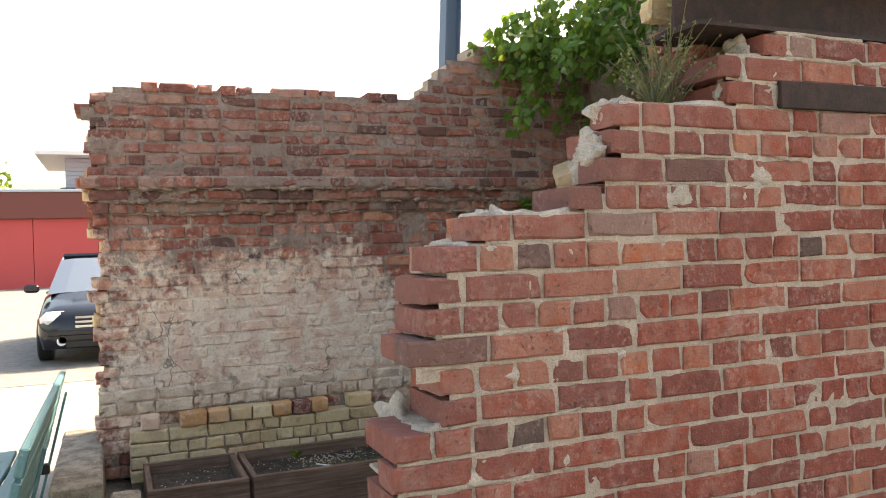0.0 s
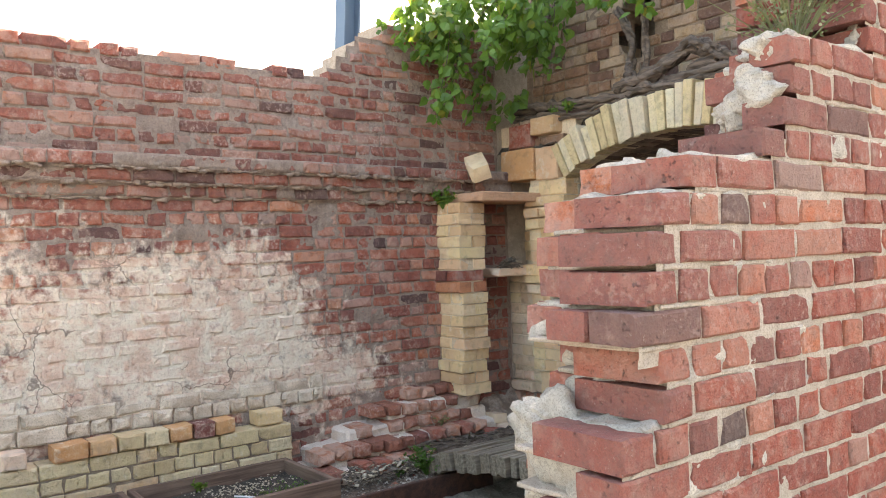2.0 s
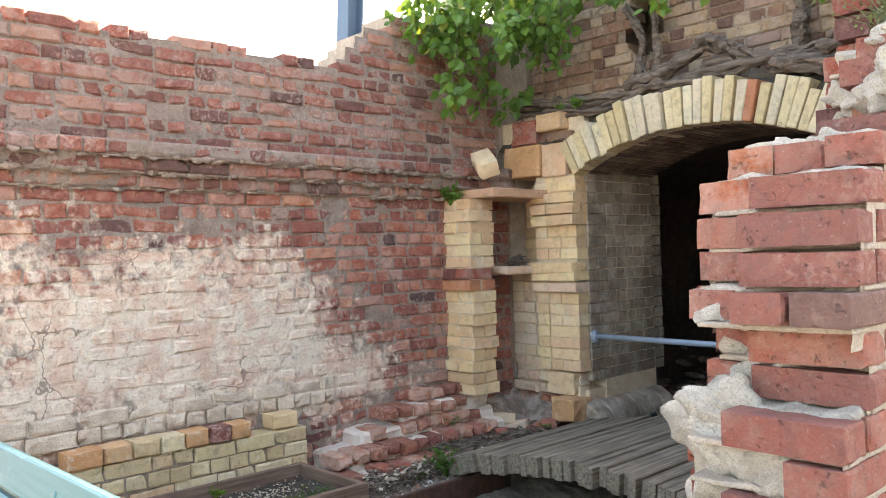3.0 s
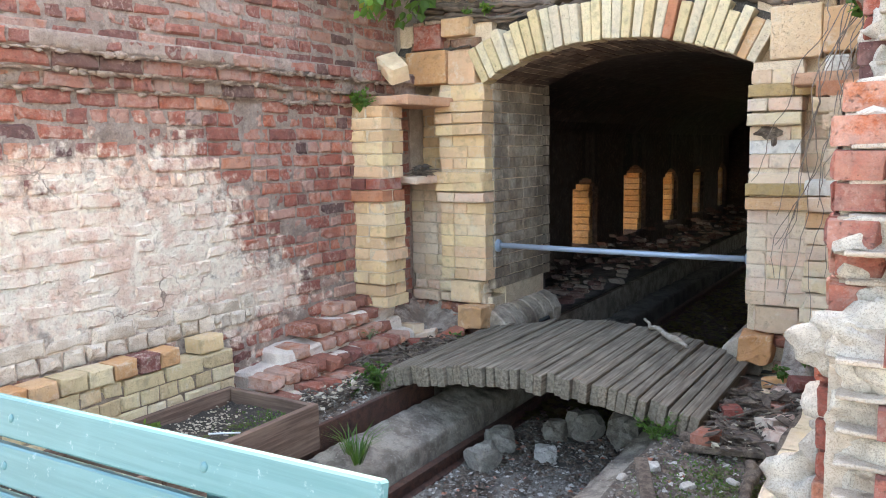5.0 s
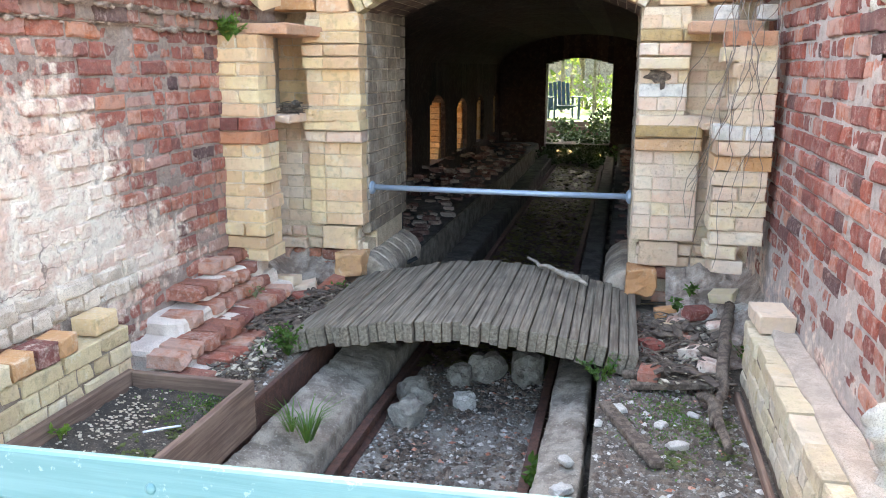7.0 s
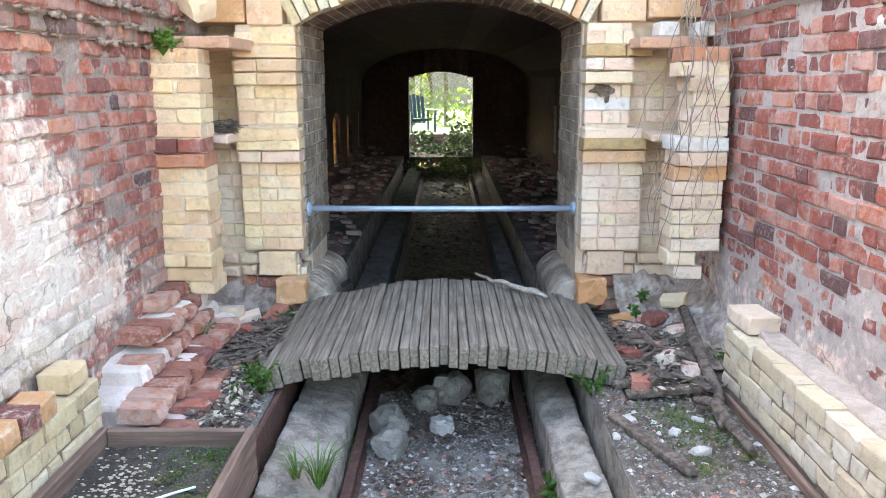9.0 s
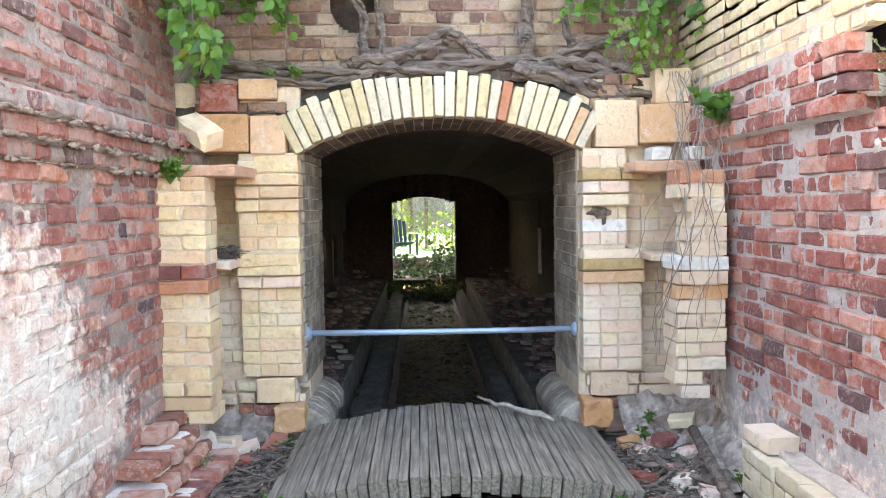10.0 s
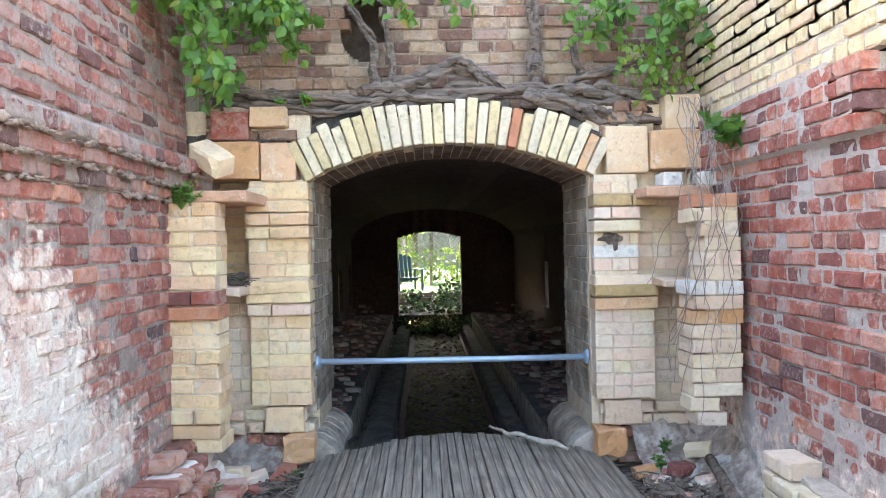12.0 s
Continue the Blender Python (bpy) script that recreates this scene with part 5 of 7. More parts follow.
moss(-2.45, -2.12, 1.45, 2.1, lambda x, y: ground_height(x, y) + 0.004, 900, 6, "thin green moss on the cinder ground")
bm = bmesh.new()
tube(bm, [(-4.52, 1.06, 0.085), (-4.46, 1.10, 0.088), (-4.40, 1.15, 0.084)], [0.005] * 3, 8)
tagged(part("white_stick", bm, M_WHITE, smooth=True), "thin white stick lying on the planter soil", "stick")
rs = random.Random(44)
for i in range(34):
    left = i < 24
    x, y = (rs.uniform(-4.70, -4.47), rs.uniform(2.45, 3.25)) if left else (rs.uniform(-2.45, -2.12), rs.uniform(2.15, 3.0))
    L, wd = rs.uniform(0.10, 0.26), rs.uniform(0.012, 0.03)
    bm = bmesh.new()
    worn_box(bm, -L / 2, L / 2, -wd, wd, -0.006, 0.006, 0.003, 4, 0.010, None, i * 1.9, 14)
    ob = tagged(part("wood_splinter", bm, M_ROOT if i % 3 else M_BARK), "brown splinter of rotten wood in the debris", "splinter", "wood splinters")
    ob.matrix_world = pose(x, y, 0.03 + rs.uniform(0, 0.05), rs.uniform(-35, 35), rs.uniform(-14, 14), rs.uniform(40, 130) if left else rs.uniform(0, 180))


def stick(name, pts, radii, mat, label, category="branch", wob=0.006, sides=8):
    bm = bmesh.new()
    fine, fr = [], []
    for i in range(len(pts) - 1):
        for k in range(5):
            f = k / 5
            fine.append(Vector(pts[i]).lerp(Vector(pts[i + 1]), f))
            fr.append(radii[i] * (1 - f) + radii[i + 1] * f)
    fine.append(Vector(pts[-1]))
    fr.append(radii[-1])
    fine = [p + noise.noise_vector(p * 9) * wob for p in fine]
    tube(bm, fine, fr, sides)
    for v in bm.verts:
        v.co += noise.noise_vector(v.co * 40) * min(fr) * 0.5
    return tagged(part(name, bm, mat, smooth=True), label, category)


stick("branch", [(-3.27, 3.78, 0.235), (-3.16, 3.58, 0.245), (-3.05, 3.44, 0.24), (-2.95, 3.33, 0.235), (-2.85, 3.26, 0.22)], [0.009, 0.014, 0.015, 0.022, 0.010], M_DRIFT, "bleached driftwood branch lying on the deck", "branch", 0.022)
stick("log", [(-2.01, 3.2, 0.16), (-2.08, 2.75, 0.12), (-2.14, 2.3, 0.08), (-2.17, 2.05, 0.05)], [0.03, 0.034, 0.03, 0.022], M_BARK, "rough grey log lying along the wall foot", "log", 0.012)
stick("log", [(-2.17, 2.08, 0.05), (-2.22, 1.85, 0.04), (-2.19, 1.55, 0.02)], [0.022, 0.026, 0.014], M_BARK, "rough grey log lying along the wall foot", "log", 0.012)
stick("log", [(-2.26, 2.1, 0.02), (-2.22, 1.95, 0.06), (-2.24, 1.8, 0.01)], [0.022, 0.024, 0.014], M_BARK, "short rough piece of dead wood", "log", 0.01)
for a, b in (((-2.62, 2.30, 0.0), (-2.26, 2.36, 0.03)), ((-2.58, 2.2, -0.01), (-2.2, 2.22, 0.02)), ((-2.48, 1.42, -0.02), (-2.70, 1.95, -0.01))):
    bm = bmesh.new()
    d = Vector(b) - Vector(a)
    worn_box(bm, 0, d.length, -0.03, 0.03, 0, 0.03, 0.004, 3, 0.005, None, a[1])
    ob = tagged(part("board_fragment", bm, M_BARK), "broken piece of grey weathered board", "board", "board fragments")
    ob.matrix_world = pose(*a, 0, -math.degrees(math.asin(d.z / d.length)), math.degrees(math.atan2(d.y, d.x)))
bm = bmesh.new()
worn_box(bm, -2.095, -2.072, 0.6, 2.2, -0.03, 0.02, 0.004, 4, 0.004)
tagged(part("edging_board", bm, M_PLANK_Y), "grey edging board along the brick ledge", "board")
bm = bmesh.new()
for i in range(260):
    left = i < 190
    x, y = (R.uniform(-4.75, -4.40), R.uniform(2.35, 3.45)) if left else (R.uniform(-2.55, -2.1), R.uniform(2.2, 3.2))
    L, a = R.uniform(0.04, 0.22), R.uniform(0, 6.28)
    p = Vector((x, y, 0.02 + R.uniform(0, 0.06)))
    q = p + Vector((math.cos(a) * L, math.sin(a) * L, R.uniform(-0.02, 0.03)))
    m = p.lerp(q, 0.5) + Vector((0, 0, R.uniform(0, 0.02)))
    tube(bm, [p, m, q], [R.uniform(0.002, 0.008)] * 3, 4)
for i in range(170):
    x, y = (R.uniform(-4.72, -4.42), R.uniform(2.45, 3.4)) if i < 120 else (R.uniform(-2.5, -2.12), R.uniform(2.2, 3.1))
    a, l = R.uniform(0, 6.28), R.uniform(0.03, 0.10)
    d, e = Vector((math.cos(a), math.sin(a), R.uniform(-0.3, 0.3))) * l, Vector((-math.sin(a), math.cos(a), R.uniform(-0.4, 0.4))) * l * 0.3
    c = Vector((x, y, 0.03 + R.uniform(0, 0.06)))
    t = Vector((0, 0, 0.006))
    v = [bm.verts.new(q) for q in (c - d, c + e, c + d, c - e, c - d + t, c + e + t, c + d + t, c - e + t)]
    for f in ((3, 2, 1, 0), (4, 5, 6, 7), (0, 1, 5, 4), (1, 2, 6, 5), (2, 3, 7, 6), (3, 0, 4, 7)):
        bm.faces.new([v[q] for q in f])
tagged(part("twigs", bm, M_BARK, kind="stuff"), "dry twigs and splinters of dead wood", "twigs")

# small finds on the kiln front
rs = random.Random(5)
clump = thing("twig_clump", "dark clump of twigs and dirt on the niche shelf", "nest", (-4.84, 3.44, 1.232))
bm = bmesh.new()
for i in range(70):
    a, z = rs.uniform(0, 6.28), rs.uniform(0.0, 0.10)
    c = Vector((rs.gauss(0, 0.035), rs.gauss(0, 0.03), z * rs.random()))
    d = Vector((math.cos(a), math.sin(a), rs.uniform(-0.3, 0.3))) * rs.uniform(0.02, 0.06)
    tube(bm, [c - d, c + Vector((0, 0, 0.006)), c + d], [0.003, 0.004, 0.002], 4)
part("twigs", bm, M_BARK, clump, kind="stuff")
bm = bmesh.new()
lump(bm, (0, 0, 0.03), 0.055, (1.2, 0.9, 0.7), 2.2, 3, 0.7)
part("dirt", bm, M_SOIL, clump)
bm = bmesh.new()
lump(bm, (0, 0, 0), 0.042, (1.5, 0.35, 0.7), 6.1, 3, 0.9)
lump(bm, (0.035, 0.0, -0.045), 0.02, (0.8, 0.4, 1.7), 2.1, 3, 0.9)
tagged(part("mud_lump", bm, M_BARK, wall_kiln), "rust-brown dried mud stuck to the pale firebricks").matrix_basis = pose(-2.49, FY - 0.045, 1.475)
bm = bmesh.new()
tube(bm, [(-4.95, 4.2, 0.03), (-4.7, 4.12, 0.035), (-4.45, 4.14, 0.03), (-4.25, 4.22, 0.05), (-4.20, 4.26, 0.075)], [0.016] * 5, 10)
tagged(part("black_hose", bm, M_BLACK, smooth=True), "short piece of black hose lying on the tunnel floor", "hose")
# dry leaves, bark flakes and wood chips heaped beside the deck
def flakes(name, count, spots, mat, label, seed):
    rr = random.Random(seed)
    bm = bmesh.new()
    for i in range(count):
        x0, x1, y0, y1 = spots[i % len(spots)]
        x, y = rr.uniform(x0, x1), rr.uniform(y0, y1)
        a, s = rr.uniform(0, 6.28), rr.uniform(0.008, 0.028)
        c = Vector((x, y, 0.012 + rr.uniform(0, 0.05)))
        e1 = Vector((math.cos(a), math.sin(a), rr.uniform(-0.5, 0.5))) * s
        e2 = Vector((-math.sin(a), math.cos(a), rr.uniform(-0.5, 0.5))) * s * rr.uniform(0.3, 0.7)
        up = e1.cross(e2).normalized() * 0.002
        lo = [bm.verts.new(c + q - up) for q in (e1, e2, -e1 * 0.8, -e2)]
        hi = [bm.verts.new(c + q + up) for q in (e1, e2, -e1 * 0.8, -e2)]
        bm.faces.new(lo[::-1])
        bm.faces.new(hi)
        for q in range(4):
            bm.faces.new((lo[q], lo[(q + 1) % 4], hi[(q + 1) % 4], hi[q]))
    tagged(part(name, bm, mat, kind="stuff"), label, "litter")


HEAPS = [(-4.74, -4.40, 2.35, 3.35), (-4.68, -4.42, 1.75, 2.5), (-2.55, -2.10, 2.15, 3.25), (-4.60, -4.42, 2.6, 3.5)]
flakes("leaf_litter", 1500, HEAPS, M_OLD_BOARD, "dark dry leaves and bark flakes beside the deck", 21)
flakes("wood_chips", 620, HEAPS, M_CHIP, "pale wood chips and dry leaf pieces beside the deck", 22)
# tunnel rubble
bm = bmesh.new()
for i in range(900):
    lft = R.random() < 0.5
    x = R.uniform(-5.2, -4.42) if lft else R.uniform(-2.66, -1.85)
    y = 4.7 + (R.random() ** 1.5) * 9.5
    z = 0.0 + (0.3 * R.random() ** 2 if (x < -4.7 or x > -2.3) and y > 6 else 0.02)
    lump(bm, (x, y, z), R.uniform(0.02, 0.085), (1.3, 0.9, 0.6), i * 0.7, 1, 0.6, 0.3)
tagged(part("rubble_heap", bm, brick_mat("rubble_brick", [(0, (0.12, 0.05, 0.04)), (0.5, (0.17, 0.09, 0.07)), (1, (0.30, 0.25, 0.21))], 0.3, dirt=0.6), kind="stuff"), "heaps of broken brick along the tunnel sides", "rubble")
bm = bmesh.new()
for i in range(4200):
    x, y = R.uniform(-3.9, -3.06), 3.2 + 11.0 * R.random() ** 1.4
    a, s = R.uniform(0, 6.28), R.uniform(0.018, 0.05)
    c = Vector((x, y, BED_Z + 0.03 + R.uniform(0, 0.03)))
    e1, e2 = Vector((math.cos(a), math.sin(a), R.uniform(-0.4, 0.4))) * s, Vector((-math.sin(a), math.cos(a), R.uniform(-0.4, 0.4))) * s * 0.6
    bm.faces.new([bm.verts.new(c + e1), bm.verts.new(c + e2), bm.verts.new(c - e1), bm.verts.new(c - e2)])
tagged(part("dead_leaves", bm, leaf_mat("dead_leaf", (0.05, 0.028, 0.02), (0.11, 0.058, 0.038), (0.20, 0.13, 0.08)), kind="stuff"), "brown dead leaves between the rails", "leaves")
bm = bmesh.new()
worn_box(bm, -3.62, -3.30, 4.55, 4.78, BED_Z + 0.02, BED_Z + 0.09, 0.01, 3, 0.01)
tagged(part("concrete_slab", bm, M_CONCRETE), "small concrete slab lying between the rails", "slab")


# ---------------- plants ----------------
def leaf(bm, c, tip, width, fold=0.25):
    """One heart-shaped leaf from its stalk end c, pointing along tip."""
    tip = Vector(tip)
    L = tip.length
    side = tip.cross(Vector((R.uniform(-1, 1), R.uniform(-1, 1), R.uniform(-0.3, 1)))).normalized() * width
    up = side.cross(tip).normalized() * (width * fold)
    c = Vector(c)
    p = [c, c + tip * 0.12 + side * 0.75 + up, c + tip * 0.45 + side + up, c + tip, c + tip * 0.45 - side + up, c + tip * 0.12 - side * 0.75 + up]
    v = [bm.verts.new(q) for q in p]
    bm.faces.new((v[0], v[1], v[2], v[3]))
    bm.faces.new((v[0], v[3], v[4], v[5]))


def vine(label, strands, per_metre, size, mat, stem=0.004, spread=0.05):
    """A climbing vine: stems that droop from their starts, with leaves on them."""
    o = thing("vine", label, "vine", strands[0][0])
    inv = o.matrix_world.inverted()
    bs, bl = bmesh.new(), bmesh.new()
    for a, b, sag in strands:
        a, b = Vector(a), Vector(b)
        n = 9
        pts = []
        for k in range(n + 1):
            f = k / n
            p = a.lerp(b, f)
            p.z -= sag * (f - 0.5) ** 2 * -4 * 0.25 + 0
            pts.append(p + noise.noise_vector(p * 3.1) * 0.05 * f)
        tube(bs, [inv @ p for p in pts], [stem * (1 - 0.6 * k / n) for k in range(n + 1)], 5)
        count = int((b - a).length * per_metre)
        for _ in range(count):
            f = R.random() * n
            k = min(int(f), n - 1)
            p = pts[k].lerp(pts[k + 1], f - k) + Vector((R.gauss(0, spread), R.gauss(0, spread), R.gauss(0, spread * 0.7)))
            s = size * R.uniform(0.6, 1.25)
            leaf(bl, inv @ p, Vector((R.uniform(-0.7, 0.7), R.uniform(-0.9, 0.3), R.uniform(-1.1, -0.1))).normalized() * s, s * 0.42)
    part("stem", bs, M_ROOT, o, "thin brown stems", kind="stuff")
    part("foliage", bl, mat, o, kind="stuff")
    return o


strands = []
for i in range(20):
    f = i / 19
    x, y = -5.15 + 0.75 * R.random(), 2.75 + 1.0 * R.random()
    top = 3.25 + R.uniform(-0.1, 0.3)
    drop = R.uniform(0.35, 0.75) if y > 3.1 else R.uniform(0.25, 0.6)
    strands.append(((x - 0.05, y + 0.2, top), (x + R.uniform(-0.05, 0.15), y - R.uniform(0.0, 0.25), top - drop), 0.1))
strands += [((-4.95, 3.05, 3.1), (-4.80, 2.72, 2.28), 0.1), ((-5.0, 3.2, 3.0), (-4.85, 2.85, 2.35), 0.1), ((-5.1, 3.5, 2.9), (-5.0, 3.3, 2.38), 0.1),
            ((-4.7, 3.6, 3.1), (-4.35, 3.4, 2.85), 0.1), ((-4.9, 3.7, 2.6), (-5.0, 3.5, 2.36), 0.0),
            ((-4.5, 3.8, 3.3), (-4.0, 3.7, 3.05), 0.1), ((-4.0, 3.85, 3.3), (-3.75, 3.8, 2.95), 0.1), ((-3.6, 3.85, 3.3), (-3.4, 3.8, 3.02), 0.1), ((-4.6, 3.9, 3.6), (-3.3, 3.9, 3.4), 0.1)]
vine("leafy green creeper hanging over the corner of the walls", strands, 88, 0.085, M_LEAF)
strands = []
for i in range(15):
    x, y = R.uniform(-2.75, -1.75), R.uniform(3.45, 3.95)
    top = R.uniform(2.95, 3.3)
    strands.append(((x, y + 0.1, top), (x + R.uniform(-0.1, 0.12), y - 0.05, top - R.uniform(0.2, 0.5)), 0.08))
strands += [((-1.9, 3.7, 3.0), (-1.75, 3.45, 2.55), 0.1), ((-1.8, 3.6, 2.8), (-1.7, 3.3, 2.45), 0.1)]
vine("leafy green creeper hanging over the corner of the walls", strands, 52, 0.08, M_LEAF)
vine("bright yellow-green young creeper shoots", [((-2.15, 3.75, 2.75), (-2.22, 3.55, 2.32), 0.08), ((-2.25, 3.75, 2.75), (-2.1, 3.55, 2.4), 0.08), ((-2.05, 3.75, 2.7), (-2.0, 3.55, 2.42), 0.05), ((-2.3, 3.75, 2.8), (-2.35, 3.6, 2.55), 0.05)], 85, 0.06, M_LEAF_LIGHT)


def root(name, pts, r, label, strands_n=3, twist=5.0):
    """Twisted dead wood: several strands wound about one line."""
    bm = bmesh.new()
    r *= 1.3
    fine = []
    for i in range(len(pts) - 1):
        for k in range(14):
            fine.append(Vector(pts[i]).lerp(Vector(pts[i + 1]), k / 14))
    fine.append(Vector(pts[-1]))
    for s in range(strands_n):
        line, rad = [], []
        for i, p in enumerate(fine):
            f = i / (len(fine) - 1)
            a = twist * f + 6.283 * s / strands_n
            taper = r * (1 - 0.55 * f)
            line.append(p + Vector((0.3 * math.sin(a), math.cos(a), math.sin(a))) * taper * 0.65 + noise.noise_vector(p * 7 + Vector((s, 0, 0))) * r * 0.7)
            rad.append(taper * (0.60 + 0.3 * noise.noise(Vector((i * 0.3, s, 0)))))
        tube(bm, line, rad, 9)
    for v in bm.verts:
        v.co += noise.noise_vector(v.co * 20) * r * 0.22 + noise.noise_vector(v.co * 70) * r * 0.13
    return tagged(part(name, bm, M_ROOT), label, "dead wood", "dead vine roots")


RL = "gnarled grey dead vine trunk on the ledge above the arch"
root("dead_vine_trunk", [(-5.12, 3.80, 2.50), (-4.6, 3.78, 2.44), (-4.1, 3.8, 2.42), (-3.7, 3.82, 2.46)], 0.038, RL)
root("dead_vine_trunk", [(-4.1, 3.85, 2.44), (-3.79, 3.85, 2.54), (-3.46, 3.84, 2.68), (-3.3, 3.84, 2.62), (-3.12, 3.86, 2.50)], 0.045, RL)
root("dead_vine_trunk", [(-3.9, 3.84, 2.42), (-3.5, 3.82, 2.46), (-3.0, 3.84, 2.50), (-2.6, 3.83, 2.48)], 0.04, RL)
root("dead_vine_trunk", [(-2.75, 3.83, 2.46), (-2.45, 3.83, 2.46), (-2.2, 3.80, 2.42), (-1.95, 3.78, 2.40)], 0.05, RL)
root("dead_vine_trunk", [(-3.0, 3.80, 2.44), (-2.72, 3.76, 2.38), (-2.50, 3.74, 2.30), (-2.28, 3.73, 2.24), (-2.08, 3.74, 2.24)], 0.045, RL, 4)
root("dead_vine_trunk", [(-2.70, 3.86, 2.52), (-2.45, 3.84, 2.60), (-2.2, 3.82, 2.66), (-1.95, 3.8, 2.74)], 0.03, RL, 3)
root("dead_vine_trunk", [(-2.85, 3.78, 2.44), (-2.66, 3.75, 2.36), (-2.42, 3.76, 2.38), (-2.15, 3.76, 2.33)], 0.03, RL, 3)
root("dead_vine_trunk", [(-5.05, 3.76, 2.40), (-4.7, 3.74, 2.38), (-4.3, 3.76, 2.34), (-3.95, 3.78, 2.40)], 0.025, RL, 3)
root("dead_vine_trunk", [(-2.93, 3.93, 2.40), (-2.90, 3.93, 2.62), (-2.89, 3.95, 2.85), (-2.93, 3.96, 3.3)], 0.05, "gnarled upright dead vine trunk against the brick wall", 4)
root("dead_vine_trunk", [(-2.58, 3.92, 2.42), (-2.60, 3.92, 2.62), (-2.66, 3.93, 2.84)], 0.035, "broken upright dead vine trunk against the brick wall", 3)
root("dead_vine_trunk", [(-3.95, 3.86, 2.42), (-4.02, 3.9, 2.66), (-4.0, 3.93, 2.84), (-4.17, 3.97, 3.1)], 0.036, "gnarled dead vine trunk growing into the hole", 3)
root("dead_vine_trunk", [(-3.90, 3.88, 2.42), (-3.88, 3.92, 2.7), (-3.93, 3.95, 3.0), (-3.9, 3.96, 3.3)], 0.026, "gnarled dead vine trunk growing into the hole", 3)
bm = bmesh.new()
lump(bm, (0, 0, 0), 0.10, (1.3, 0.5, 0.65), 3.3, 3, 0.7)
tagged(part("root_stump", bm, M_ROOT), "split dead root stump on the ledge", "dead wood").matrix_world = pose(-3.38, 3.88, 2.50)
# hanging tendrils
bm = bmesh.new()
for i in range(13):
    x0 = -1.95 + R.uniform(-0.12, 0.10)
    pts, x, y = [], x0, 3.5
    z1 = R.uniform(0.4, 1.3)
    for k in range(31):
        f = k / 30
        pts.append((x0 - (0.10 + 0.28 * (i % 4) / 3) * f + 0.12 * noise.noise(Vector((i * 3.3, f * 4, 0))) + 0.02 * noise.noise(Vector((i * 1.3, f * 17, 2))), 3.45 - 0.53 * min(1, f * 2.2) + 0.04 * noise.noise(Vector((f * 3, i, 5))), 2.35 - (2.35 - z1) * f))
    tube(bm, pts, [0.0034 - 0.0016 * k / 30 for k in range(31)], 5)
tagged(part("dry_tendrils", bm, M_TENDRIL, kind="stuff"), "thin dry tendrils hanging down the firebrick pillar", "vine")


def tuft(at, n, h, mat, label, width=0.004, lean=1.15):
    bm = bmesh.new()
    for i in range(n):
        a, l = R.uniform(0, 6.28), h * R.uniform(0.5, 1.1)
        d = Vector((math.cos(a), math.sin(a), 0))
        s = Vector((-d.y, d.x, 0)) * width
        p0 = d * R.uniform(0, 0.03)
        p1 = p0 + d * l * 0.25 * lean + Vector((0, 0, l * 0.6))
        p2 = p0 + d * l * 0.75 * lean + Vector((0, 0, l * 0.85))
        v = [bm.verts.new(q) for q in (p0 - s, p0 + s, p1 + s * 0.8, p1 - s * 0.8, p2)]
        bm.faces.new(v[:4])
        bm.faces.new((v[3], v[2], v[4]))
    ob = part("grass_tuft", bm, mat)
    ob.matrix_world = pose(*at)
    return tagged(ob, label, "grass", "weeds")


def weed(at, n, h, mat, label, size=0.03, name="weed", fold=0.25):
    o = thing(name, label, "plant", at, group="weeds")
    bs, bl = bmesh.new(), bmesh.new()
    for i in range(n):
        a, r = R.uniform(0, 6.28), h * R.uniform(0.2, 0.75)
        tip = Vector((math.cos(a) * r, math.sin(a) * r, h * R.uniform(0.4, 1.0)))
        tube(bs, [Vector((0, 0, -0.01)), tip * 0.5 + Vector((0, 0, 0.02)), tip], [0.0022, 0.0018, 0.001], 4)
        for k in range(7):
            p = tip * R.uniform(0.35, 1.0)
            leaf(bl, p, Vector((R.uniform(-1, 1), R.uniform(-1, 1), R.uniform(-0.3, 0.8))).normalized() * size * R.uniform(0.6, 1.2), size * 0.3, fold)
    part("stem", bs, mat, o, kind="stuff")
    part("leaves", bl, mat, o, kind="stuff")
    return o


tuft((-4.02, 1.56, -0.14), 42, 0.22, M_WEED, "tuft of green grass growing on the kerb")
tuft((-4.12, 1.62, -0.13), 22, 0.15, M_WEED, "tuft of green grass growing on the kerb")
weed((-4.42, 2.28, -0.02), 26, 0.19, M_WEED, "feathery green weed beside the deck", 0.03)
weed((-4.50, 2.12, -0.02), 8, 0.09, M_WEED, "feathery green weed beside the deck", 0.025)
weed((-2.97, 1.76, -0.36), 9, 0.14, M_WEED, "small broad-leaved weed beside the rail", 0.06)
weed((-2.72, 2.30, -0.05), 20, 0.19, M_WEED, "feathery green weed at the edge of the pit", 0.026)
weed((-1.99, 2.46, 0.02), 10, 0.16, M_WEED, "small green weed at the wall foot", 0.03)
weed((-2.30, 3.20, 0.10), 9, 0.08, M_WEED, "small green weed in the rubble", 0.03)
weed((-2.22, 3.42, 0.14), 9, 0.09, M_WEED, "small green weed in the rubble", 0.03)
weed((-4.50, 3.36, 0.02), 9, 0.10, M_WEED, "small green weed in the rubble", 0.03)
weed((-4.82, 2.72, 0.16), 6, 0.08, M_SAGE, "small dry weed on the footing", 0.02)
weed((-5.03, 2.96, 1.69), 64, 0.16, M_LEAF, "feathery green fern on the pillar top", 0.026, "fern")
weed((-1.93, 3.0, 1.98), 12, 0.20, M_WEED, "green dandelion plant growing from the wall", 0.10, "fern")
